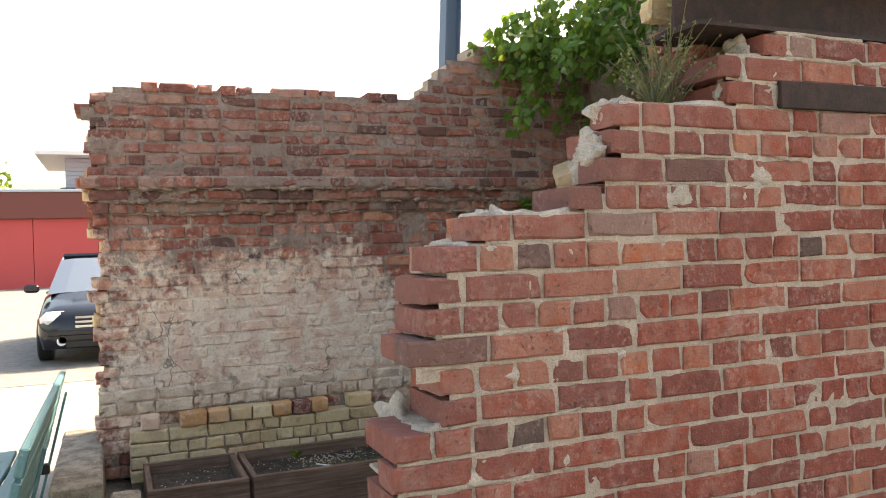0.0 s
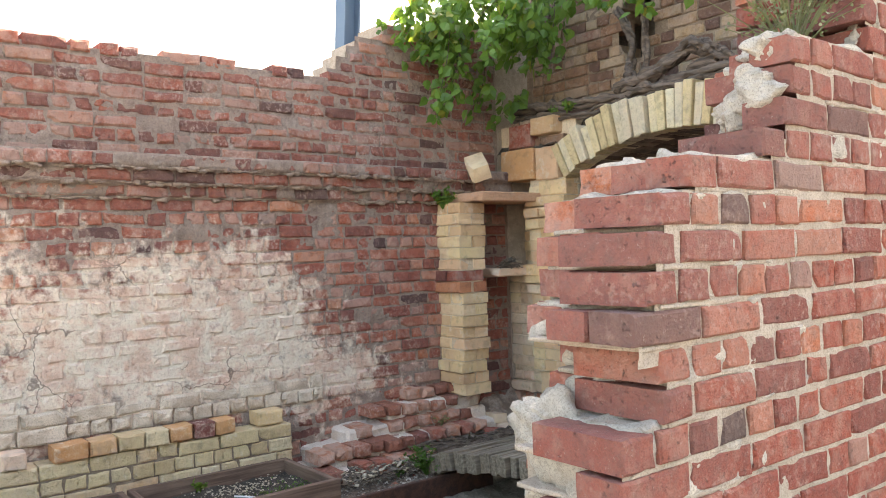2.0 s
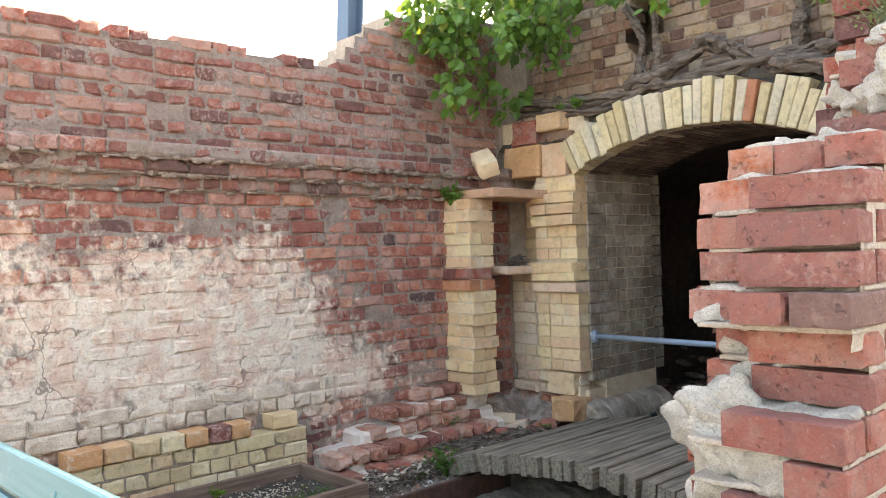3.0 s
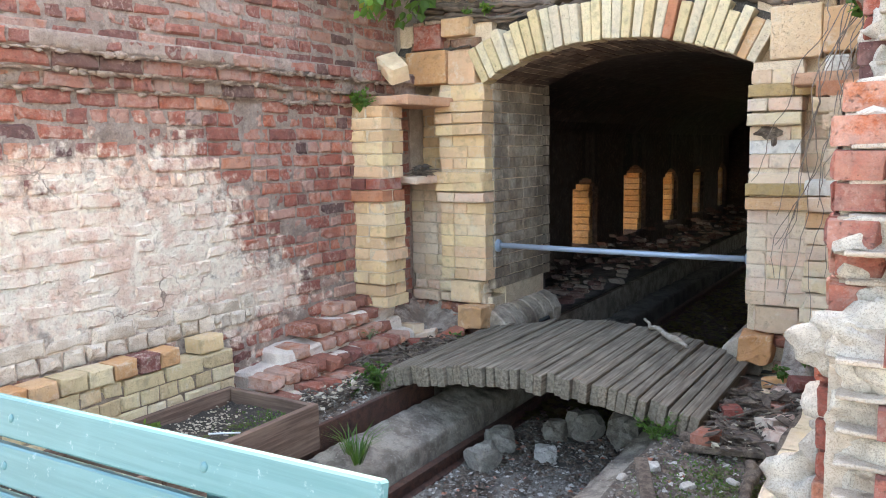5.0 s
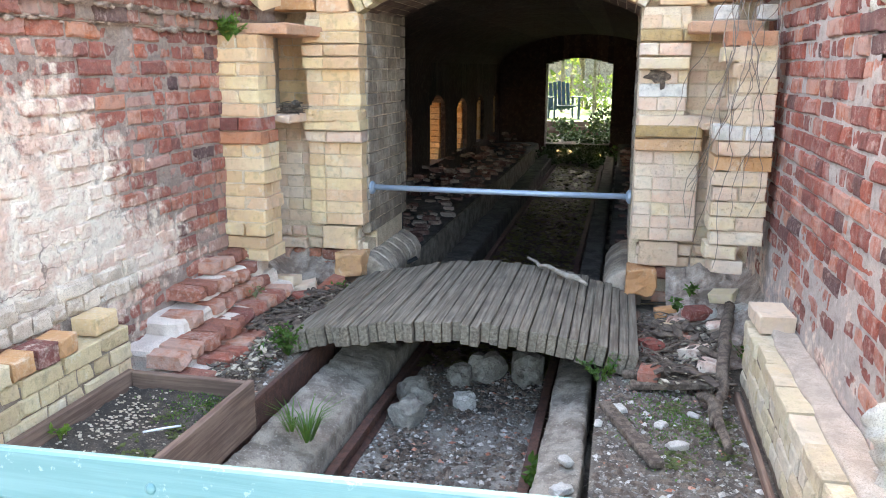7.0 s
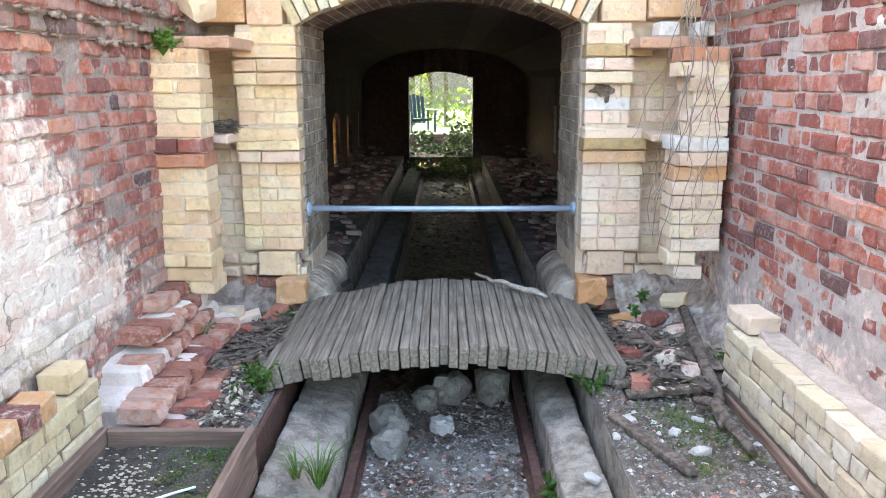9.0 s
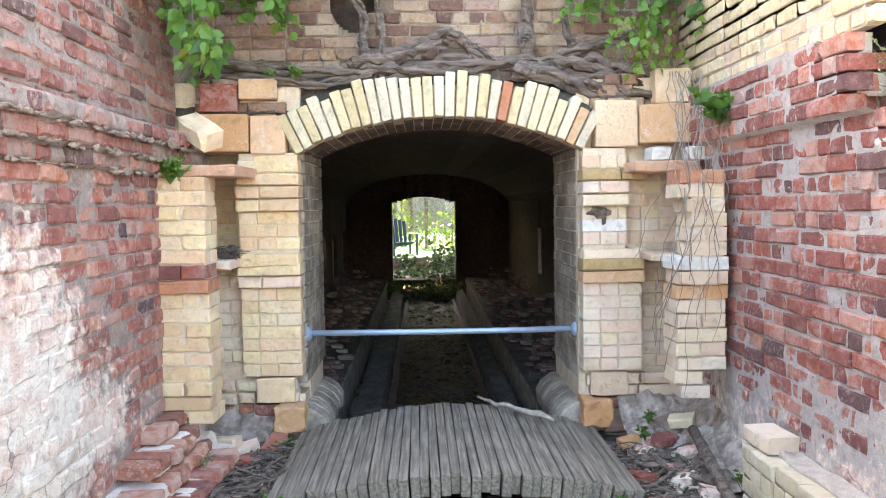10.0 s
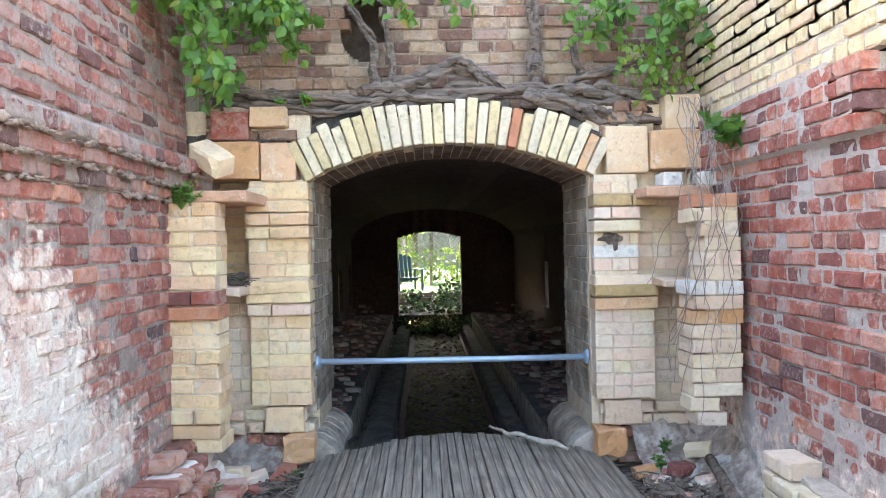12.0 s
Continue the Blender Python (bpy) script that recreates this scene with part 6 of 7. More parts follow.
weed((-4.45, 3.70, 2.37), 10, 0.08, M_LEAF, "small green plant on the ledge", 0.035)
weed((-4.62, 3.74, 2.37), 8, 0.08, M_LEAF, "small green plant on the ledge", 0.035)
weed((-4.86, 1.00, 0.05), 4, 0.07, M_LEAF_LIGHT, "tiny yellow-green weed in the planter", 0.03)
weed((-1.66, 1.62, 1.90), 46, 0.34, M_SAGE, "dry flowering wild plant on the wall top", 0.016, "wild_flowers")
weed((-1.58, 1.5, 1.90), 26, 0.26, M_SAGE, "dry flowering wild plant on the wall top", 0.016, "wild_flowers")
bm = bmesh.new()
for i in range(900):
    x, y = -2.40 + R.gauss(0, 0.12), 1.9 + R.gauss(0, 0.2)
    if x < -2.72 or x > -2.1:
        continue
    leaf(bm, (x, y, ground_height(x, y)), (R.uniform(-0.012, 0.012), R.uniform(-0.012, 0.012), R.uniform(0.005, 0.015)), 0.004)
tagged(part("ground_cover", bm, M_WEED, kind="stuff"), "low creeping green weeds on the ground", "plants")
bm = bmesh.new()
for i in range(500):
    x, y = -4.45 + R.gauss(0, 0.1), 1.42 + R.gauss(0, 0.1)
    if -4.88 < x < -4.33 and y < 1.53:
        leaf(bm, (x, y, 0.06), (R.uniform(-0.01, 0.01), R.uniform(-0.01, 0.01), 0.007), 0.004)
tagged(part("moss", bm, M_WEED, kind="stuff"), "green moss on the planter soil", "moss")


# ---------------- yard beyond the west wall ----------------
post = thing("steel_post", "slate-blue steel post behind the brick wall", "post", (-5.68, 2.40, 0))
bm = bmesh.new()
box(bm, -0.07, 0.07, -0.07, -0.056, 0, 5.2)
box(bm, -0.07, 0.07, 0.056, 0.07, 0, 5.2)
box(bm, -0.006, 0.006, -0.056, 0.056, 0, 5.2)
part("post_section", bm, M_POST, post).matrix_basis = pose(0, 0, 0, -3.5, 0, 0)
bm = bmesh.new()
box(bm, -0.12, 0.12, -0.12, 0.12, -0.01, 0.015)
part("base_plate", bm, M_POST, post)


def car():
    o = thing("car", "black saloon car parked on the asphalt, facing the wall", "car", (-11.0, -0.2, 0))
    # stations along the length from the nose: x back, half width, bonnet or roof height, sill height
    st = [(0.0, 0.60, 0.62, 0.30), (0.10, 0.78, 0.72, 0.22), (0.45, 0.86, 0.80, 0.20), (1.15, 0.88, 0.93, 0.20), (1.35, 0.88, 0.96, 0.20), (2.0, 0.89, 0.96, 0.20), (3.4, 0.89, 0.97, 0.20), (4.1, 0.86, 0.99, 0.22), (4.55, 0.75, 0.85, 0.30)]
    bm = bmesh.new()
    rings = []
    for x, hw, top, bot in st:
        ring = []
        for yy, zz in ((-0.96, 0), (-1.0, 0.35), (-1.0, 0.62), (-0.93, 0.86), (-0.7, 0.97), (-0.3, 1.0), (0.3, 1.0), (0.7, 0.97), (0.93, 0.86), (1.0, 0.62), (1.0, 0.35), (0.96, 0)):
            ring.append(bm.verts.new((-x, yy * hw, bot + (top - bot) * zz)))
        rings.append(ring)
    for a, b in zip(rings, rings[1:]):
        for i in range(12):
            bm.faces.new((a[i], b[i], b[(i + 1) % 12], a[(i + 1) % 12]))
    bm.faces.new(rings[0])
    bm.faces.new(rings[-1][::-1])
    bmesh.ops.recalc_face_normals(bm, faces=bm.faces)
    part("body", bm, M_CARPAINT, o, "glossy black body", True)
    bm = bmesh.new()
    cab = [(1.15, 0.78, 0.92), (1.85, 0.62, 1.40), (2.3, 0.61, 1.46), (3.2, 0.60, 1.42), (3.95, 0.72, 0.96)]
    rr = [[bm.verts.new((-x, s * w * k, z if k < 1 else z - 0.02)) for s, k in ((-1, 1), (-1, 0.7), (1, 0.7), (1, 1))] for x, w, z in cab]
    base = [[bm.verts.new((-x, s * 0.80, 0.93)) for s in (-1, 1)] for x, w, z in cab]
    for (a, b), (c, d) in zip(zip(rr, rr[1:]), zip(base, base[1:])):
        for i in range(3):
            bm.faces.new((a[i], a[i + 1], b[i + 1], b[i]))
        bm.faces.new((c[0], a[0], b[0], d[0]))
        bm.faces.new((a[3], c[1], d[1], b[3]))
    bmesh.ops.recalc_face_normals(bm, faces=bm.faces)
    part("cabin_glass", bm, M_GLASS, o, "dark window glass")
    bm = bmesh.new()
    worn_box(bm, -3.2, -1.9, -0.60, 0.60, 1.41, 1.475, 0.03, 3, 0)
    part("roof", bm, M_CARPAINT, o)
    for s in (-1, 1):
        bm = bmesh.new()
        worn_box(bm, -0.30, 0.03, -0.19, 0.19, -0.085, 0.085, 0.045, 2, 0.0)
        part("headlight", bm, M_LAMP, o, "clear headlight cover").matrix_basis = pose(-0.10, s * 0.58, 0.64, 0, -12, -s * 14)
        bm = bmesh.new()
        tube(bm, [(0.02, 0, 0), (-0.05, 0, 0)], [0.06, 0.06], 14)
        part("fog_lamp", bm, M_LAMP, o, "round fog lamp").matrix_basis = pose(-0.02, s * 0.55, 0.33)
        bm = bmesh.new()
        worn_box(bm, -0.05, 0.05, -0.10, 0.10, -0.06, 0.06, 0.03, 1, 0)
        part("mirror", bm, M_CARPAINT, o, "black door mirror").matrix_basis = pose(-1.45, s * 1.0, 0.98)
        for x in (-0.85, -3.6):
            bm = bmesh.new()
            tube(bm, [(0, -0.1, 0), (0, -0.08, 0), (0, 0.08, 0), (0, 0.1, 0)], [0.27, 0.31, 0.31, 0.27], 24)
            w = part("wheel", bm, M_BLACK, o, "black tyre")
            w.matrix_basis = pose(x, s * 0.79, 0.31)
            bm = bmesh.new()
            tube(bm, [(0, s * 0.10, 0), (0, s * 0.108, 0)], [0.2, 0.18], 16)
            part("rim", bm, M_CHROME, w, "silver rim")
    bm = bmesh.new()
    for k in range(3):
        box(bm, -0.03, 0.012, -0.38, 0.38, 0.50 + 0.06 * k, 0.53 + 0.06 * k)
    part("grille", bm, M_CHROME, o, "chrome grille bars")
    bm = bmesh.new()
    worn_box(bm, -0.06, 0.04, -0.72, 0.72, 0.40, 0.47, 0.015, 2, 0)
    part("bumper", bm, M_CARPAINT, o)
    bm = bmesh.new()
    worn_box(bm, -0.05, 0.02, -0.5, 0.5, 0.24, 0.33, 0.01, 0, 0)
    part("air_intake", bm, M_BLACK, o)


car()


def red_building():
    o = thing("red_building", "low red clad building with a brown fascia across the car park", "building", (-38, -2, 0))
    for k in range(14):
        bm = bmesh.new()
        worn_box(bm, -6, 0, -22 + 2.6 * k, -22 + 2.6 * k + 2.58, -0.1, 3.0, 0.01, 0, 0)
        part("wall_panel", bm, M_RED_PAINT, o)
    bm = bmesh.new()
    worn_box(bm, -6.2, 0.25, -22.2, 14.6, 3.0, 4.15, 0.02, 0, 0)
    part("fascia", bm, M_FASCIA, o, "brown timber fascia")
    bm = bmesh.new()
    worn_box(bm, -6.3, 0.32, -22.3, 14.7, 4.15, 4.28, 0.02, 0, 0)
    part("roof_edge", bm, M_SIDING, o, "pale metal roof edge")


red_building()
house = thing("house", "grey sided house with a dark shingle roof behind the red building", "house", (-52, 4, 0))
for k in range(16):
    bm = bmesh.new()
    worn_box(bm, -8, 0, -6.5, 9, 3.0 + 0.26 * k, 3.0 + 0.26 * k + 0.25, 0.02, 0, 0)
    part("siding_board", bm, M_SIDING, house).matrix_basis = pose(0.0, 0, 0, 0, 0, 0)
bm = bmesh.new()
worn_box(bm, -9, 1.6, -8, 10, 7.2, 7.45, 0.02, 0, 0)
part("eave", bm, M_WHITE, house, "white eaves board")
bm = bmesh.new()
v = [bm.verts.new(p) for p in ((0.1, -6.8, 5.4), (2.6, -6.8, 4.5), (2.6, 9, 4.5), (0.1, 9, 5.4), (0.1, -6.8, 5.2), (2.6, -6.8, 4.3), (2.6, 9, 4.3), (0.1, 9, 5.2))]
for f in ((0, 1, 2, 3), (7, 6, 5, 4), (0, 4, 5, 1), (1, 5, 6, 2), (2, 6, 7, 3), (3, 7, 4, 0)):
    bm.faces.new([v[q] for q in f])
part("lower_roof", bm, M_ROOF, house, "dark shingle roof")
bm = bmesh.new()
box(bm, -8, 0, -6.4, 8.9, -0.1, 3.0)
part("ground_floor", bm, M_SIDING, house)


def tree(at, h, crown, label, n=1400, size=0.3, mat=M_FAR_LEAF):
    o = thing("tree", label, "tree", at)
    bs, bl = bmesh.new(), bmesh.new()
    tube(bs, [(0, 0, -0.1), (0.05, 0, h * 0.3), (0, 0.1, h * 0.6), (0.1, 0.1, h * 0.85)], [0.05 * h * 0.5, 0.035 * h * 0.5, 0.02 * h * 0.5, 0.006 * h], 8)
    cs = []
    for k in range(11):
        a = 2.4 * k
        c = Vector((math.cos(a) * crown * R.uniform(0.3, 0.8), math.sin(a) * crown * R.uniform(0.3, 0.8), h * R.uniform(0.45, 0.95)))
        tube(bs, [(0, 0, h * 0.35), c * 0.5 + Vector((0, 0, h * 0.25)), c], [0.02 * h * 0.4, 0.01 * h * 0.4, 0.004 * h], 5)
        cs.append(c)
    for i in range(n):
        p = R.choice(cs) + Vector((R.gauss(0, 1), R.gauss(0, 1), R.gauss(0, 0.8))) * crown * 0.24
        leaf(bl, p, Vector((R.uniform(-1, 1), R.uniform(-1, 1), R.uniform(-1, 0.4))).normalized() * size, size * 0.4)
    part("trunk", bs, M_ROOT, o)
    part("crown", bl, mat, o, kind="stuff")


tree((-46, -8, 0), 7.0, 3.0, "leafy green tree behind the red building")

# ---------------- garden seen through the far end ----------------
bm = bmesh.new()
box(bm, -14, 8, 17.6, 46, -0.1, 0.27)
tagged(part("lawn", bm, ground_mat("mown_grass", (0.07, 0.13, 0.03), (0.12, 0.20, 0.05), (0.18, 0.24, 0.08), 6)), "sunlit mown lawn beyond the tunnel", "lawn", kind="structure")
for k in range(3):
    bm = bmesh.new()
    worn_box(bm, -5.2, -1.8, 17.50 - 0.03 * (k % 2), 17.58, -0.06 + 0.115 * k, 0.05 + 0.115 * k, 0.008, 4, 0.006, None, k)
    tagged(part("retaining_timber", bm, M_PLANK_X), "brown timber of a low retaining wall", "timber", "retaining timbers")


def garden_chair():
    o = thing("garden_chair", "dark slatted wooden garden chair on the lawn", "chair", (-4.15, 18.7, 0.27), 20)
    for k in range(5):
        bm = bmesh.new()
        worn_box(bm, -0.045, 0.045, -0.01, 0.01, 0.2, 0.95 - 0.03 * abs(k - 2), 0.004, 0, 0)
        part("back_slat", bm, M_BLUEWOOD, o).matrix_basis = pose(-0.22 + 0.11 * k, 0.25, 0, -14)
    for k in range(5):
        bm = bmesh.new()
        worn_box(bm, -0.28, 0.28, -0.045, 0.045, -0.01, 0.01, 0.004, 0, 0)
        part("seat_slat", bm, M_BLUEWOOD, o).matrix_basis = pose(0, -0.25 + 0.105 * k, 0.33 - 0.02 * k)
    for s in (-1, 1):
        bm = bmesh.new()
        worn_box(bm, -0.06, 0.06, -0.35, 0.3, 0.52, 0.545, 0.004, 0, 0)
        part("armrest", bm, M_BLUEWOOD, o).matrix_basis = pose(s * 0.33, 0, 0)
        for y in (-0.3, 0.25):
            bm = bmesh.new()
            worn_box(bm, -0.02, 0.02, -0.045, 0.045, 0, 0.52, 0.004, 0, 0)
            part("leg", bm, M_BLUEWOOD, o).matrix_basis = pose(s * 0.31, y, 0)


garden_chair()
fence = thing("lattice_fence", "grey lattice fence behind the lawn", "fence", (-3.5, 21.5, 0.27))
for k in range(-3, 4):
    bm = bmesh.new()
    worn_box(bm, k * 0.9 - 0.04, k * 0.9 + 0.04, -0.03, 0.03, 0, 1.5, 0.004, 0, 0)
    part("post", bm, M_CONCRETE, fence)
for k in range(60):
    for s in (-1, 1):
        bm = bmesh.new()
        box(bm, -0.009, 0.009, -0.004, 0.004, -0.9, 0.9)
        part("lath", bm, M_CONCRETE, fence).matrix_basis = pose(-2.9 + 0.1 * k, 0.012 * s, 0.8, 0, 42 * s, 0)
villa = thing("pale_building", "grey building behind the garden trees", "building", (-3, 40, 0))
bm = bmesh.new()
box(bm, -12, 12, 0, 6, 0, 5)
part("wall", bm, M_CONCRETE, villa)
for k in range(6):
    bm = bmesh.new()
    worn_box(bm, -9 + 3.2 * k, -8 + 3.2 * k, -0.05, 0.02, 1.0, 2.6, 0.02, 0, 0)
    part("window", bm, M_GLASS, villa)
bm = bmesh.new()
worn_box(bm, -12.4, 12.4, -0.5, 6.5, 5, 5.4, 0.05, 0, 0)
part("roof", bm, M_ROOF, villa)
# two trees added with crowns out of view to block sun at the opening
tree((-4.9, 19.6, 0.27), 7.4, 2.4, "tall leafy tree added over the tunnel end for shade", 5000, 0.26)
tree((-2.0, 20.4, 0.27), 7.6, 2.4, "tall leafy tree added over the tunnel end for shade", 5000, 0.26)
tree((-4.0, 24.0, 0.27), 3.4, 0.9, "small yellow-green tree behind the lattice fence", 900, 0.16, M_LEAF_LIGHT)
hedge = thing("hedge", "thin leafy green hedge behind the lattice fence", "hedge", (-3.5, 23, 0.27))
bm = bmesh.new()
for i in range(900):
    p = Vector((R.uniform(-3.5, 3.5), R.gauss(0, 0.35), R.uniform(0.0, 1.3) * (0.8 + 0.3 * noise.noise(Vector((i * 0.01, 0, 0))))))
    leaf(bm, p, Vector((R.uniform(-1, 1), R.uniform(-1, 1), R.uniform(-1, 0.5))).normalized() * 0.15, 0.06)
part("foliage", bm, M_FAR_LEAF, hedge, kind="stuff")
bm = bmesh.new()
for i in range(9):
    tube(bm, [(-3.2 + 0.8 * i, 0, -0.05), (-3.2 + 0.8 * i + 0.1, 0, 1.8)], [0.03, 0.012], 6)
part("stem", bm, M_ROOT, hedge, kind="stuff")
# further added trees that keep sun out of the tunnel end
tree((-5.5, 17.9, 0.27), 6.2, 2.2, "leafy tree added leaning over the tunnel end for shade", 4200, 0.24)
tree((-1.5, 18.1, 0.27), 6.4, 2.2, "leafy tree added leaning over the tunnel end for shade", 4200, 0.24)
tree((-6.4, 18.2, 0.27), 3.8, 1.6, "leafy green tree added beside the tunnel end for shade", 3000, 0.2)
tree((-1.2, 18.4, 0.27), 3.6, 1.5, "leafy green tree added beside the tunnel end for shade", 3000, 0.2)
weed((-2.95, 16.3, 0.0), 40, 0.85, M_BUSH, "green bush at the tunnel end, coloured dark for shade", 0.10, "bush")
weed((-3.3, 17.0, 0.0), 30, 0.4, M_BUSH, "green bush at the tunnel end, coloured dark for shade", 0.10, "bush")
weed((-4.0, 16.8, 0.0), 30, 0.4, M_BUSH, "green bush at the tunnel end, coloured dark for shade", 0.10, "bush")
for bx, by in ((-4.2, 15.6), (-3.9, 16.2), (-3.5, 15.5), (-3.0, 15.8), (-3.4, 16.6), (-3.75, 17.1), (-3.05, 17.2), (-4.3, 16.9)):
    weed((bx, by, -0.35), 34, 0.45, M_BUSH, "green weeds growing over the rails, coloured dark for shade", 0.10, "bush")
for bx, by in ((-3.95, 14.1), (-3.5, 14.4), (-3.15, 14.0), (-3.75, 14.7), (-3.3, 14.8), (-2.95, 14.6), (-4.15, 14.6)):
    weed((bx, by, -0.42), 26, 0.42, M_BUSH, "green weeds growing over the rails, coloured dark for shade", 0.09, "bush")
weed((-3.7, 15.9, -0.3), 36, 0.6, M_BUSH, "green weeds growing over the rails", 0.08, "bush")
weed((-3.2, 15.5, -0.3), 36, 0.55, M_BUSH, "green weeds growing over the rails", 0.08, "bush")


# ---------------- brickwork, laid course by course ----------------
# west wall
ms = Masonry(wall_west, **WEST)
for k in range(0, 40):
    w = (k + 0.5) * PITCH
    stops = [u for u in (-0.35, -0.3, -0.2, -0.1, 0.0, 0.1, 2.12, 2.2, 2.28, 2.36, 2.6, 3.1) if west_top(u + 0.01) > w + 0.03]
    if not stops:
        continue
    a = max(west_start(w), stops[0] if stops[0] > 1 else -9) + R.uniform(-0.03, 0.03)
    out = {5: -0.022, 6: -0.012}.get(k, 0.0) if k in (5, 6) else 0.0
    ms.course(w, a, 1.95 if k in (5, 6) else 3.66, M_LIMESTRIP if k in (5, 6) else (M_RED_UPPER if k > 20 else M_RED_WEST), "H" if k % 2 else "S", west_face(w) + out,
              0.008 if not 21 <= k <= 23 else 0.014, 0.012 if k > 18 else (0.010 if k > 6 else 0.016), 0.012 if k > 23 else 0.0, lz=(0.075 if k <= 20 else 0.071) if k > 6 else 0.087, gap=0.008 if k > 6 else 0.001)
    if k in (5, 6):
        ms.course(w, 1.97, 3.66, M_RED_WEST, "S", 0.0, 0.006, 0.009)
    # bricks of the broken end, one behind the other
    if 0.5 < w < 2.3 and stops[0] < 1:
        for j, d in enumerate((0.13, 0.25, 0.37)):
            ms.put(R.choice(kit(M_RED_WEST if R.random() < 0.6 else M_BUFF, (0.2, THICK, B_H), 0.012)), a + 0.11 + R.uniform(-0.05, 0.06), west_face(w) + d, w, R.uniform(-3, 3), R.uniform(-3, 3), R.uniform(-9, 9))
    if abs(w - west_top(1.0)) < 0.1 or (stops[0] > 1 and w < 3.3):
        for j, d in enumerate((0.13, 0.25)):
            ms.course(w, a + 0.05, 3.0, M_RED_WEST, "S", west_face(w) + d, 0.006, 0.008)
for u0, u1 in ((0.10, 0.58), (0.62, 0.86), (0.98, 1.46), (1.7, 1.95)):
    ms.course(31.5 * PITCH, u0, u1, M_RED_WEST, "H", 0.10, 0.01, 0.010)
    ms.course(31.5 * PITCH, u0 + 0.04, u1, M_RED_WEST, "S", 0.23, 0.01, 0.010)
ms.build((-5.1, 1.6, 1.2))

# east wall: outer face, inner face and the stepped end
ms = Masonry(wall_east, (EX_OUT, 0, 0), (0, 1, 0), (-1, 0, 0))
for k in range(0, 26):
    w = (k + 0.5) * PITCH
    a = east_start(w) + R.uniform(-0.02, 0.02)
    bond = "H" if k % 2 else "S"
    ms.course(w, a, 1.90 if k == 23 else 3.6, M_RED_OUT, bond, 0.0, 0.004, 0.006)
    for d in (0.128, 0.256):
        off = R.uniform(-0.012, 0.04) + (0.06 if d > 0.2 else 0.02) + (0.10 if w < 0.98 else 0.0) + (0.12 * d / 0.128 if 1.53 < w < 1.9 else 0)
        ms.course(w, a + off, a + off + 0.62, M_RED_OUT, "S", d, 0.008, 0.010, depth=THICK)
ms.build((-1.5, 1.4, 1.2))
ms = Masonry(wall_east, (EX_IN, 4.2, 0), (0, -1, 0), (1, 0, 0))
for k in range(0, 27):
    w = (k + 0.5) * PITCH
    ms.course(w, 0.4, 4.2 - east_start(min(w, 2.0)) - (0.13 if w < 1.35 else 0.06) - (0.2 if 1.53 < w < 1.9 else 0), M_RED_EAST, "H" if k % 2 else "S", east_face(w), 0.008, 0.008, lz=0.074, gap=0.009, depth=0.08 if k > 25 else None)
ms.build((-1.85, 2.2, 1.0), 240)

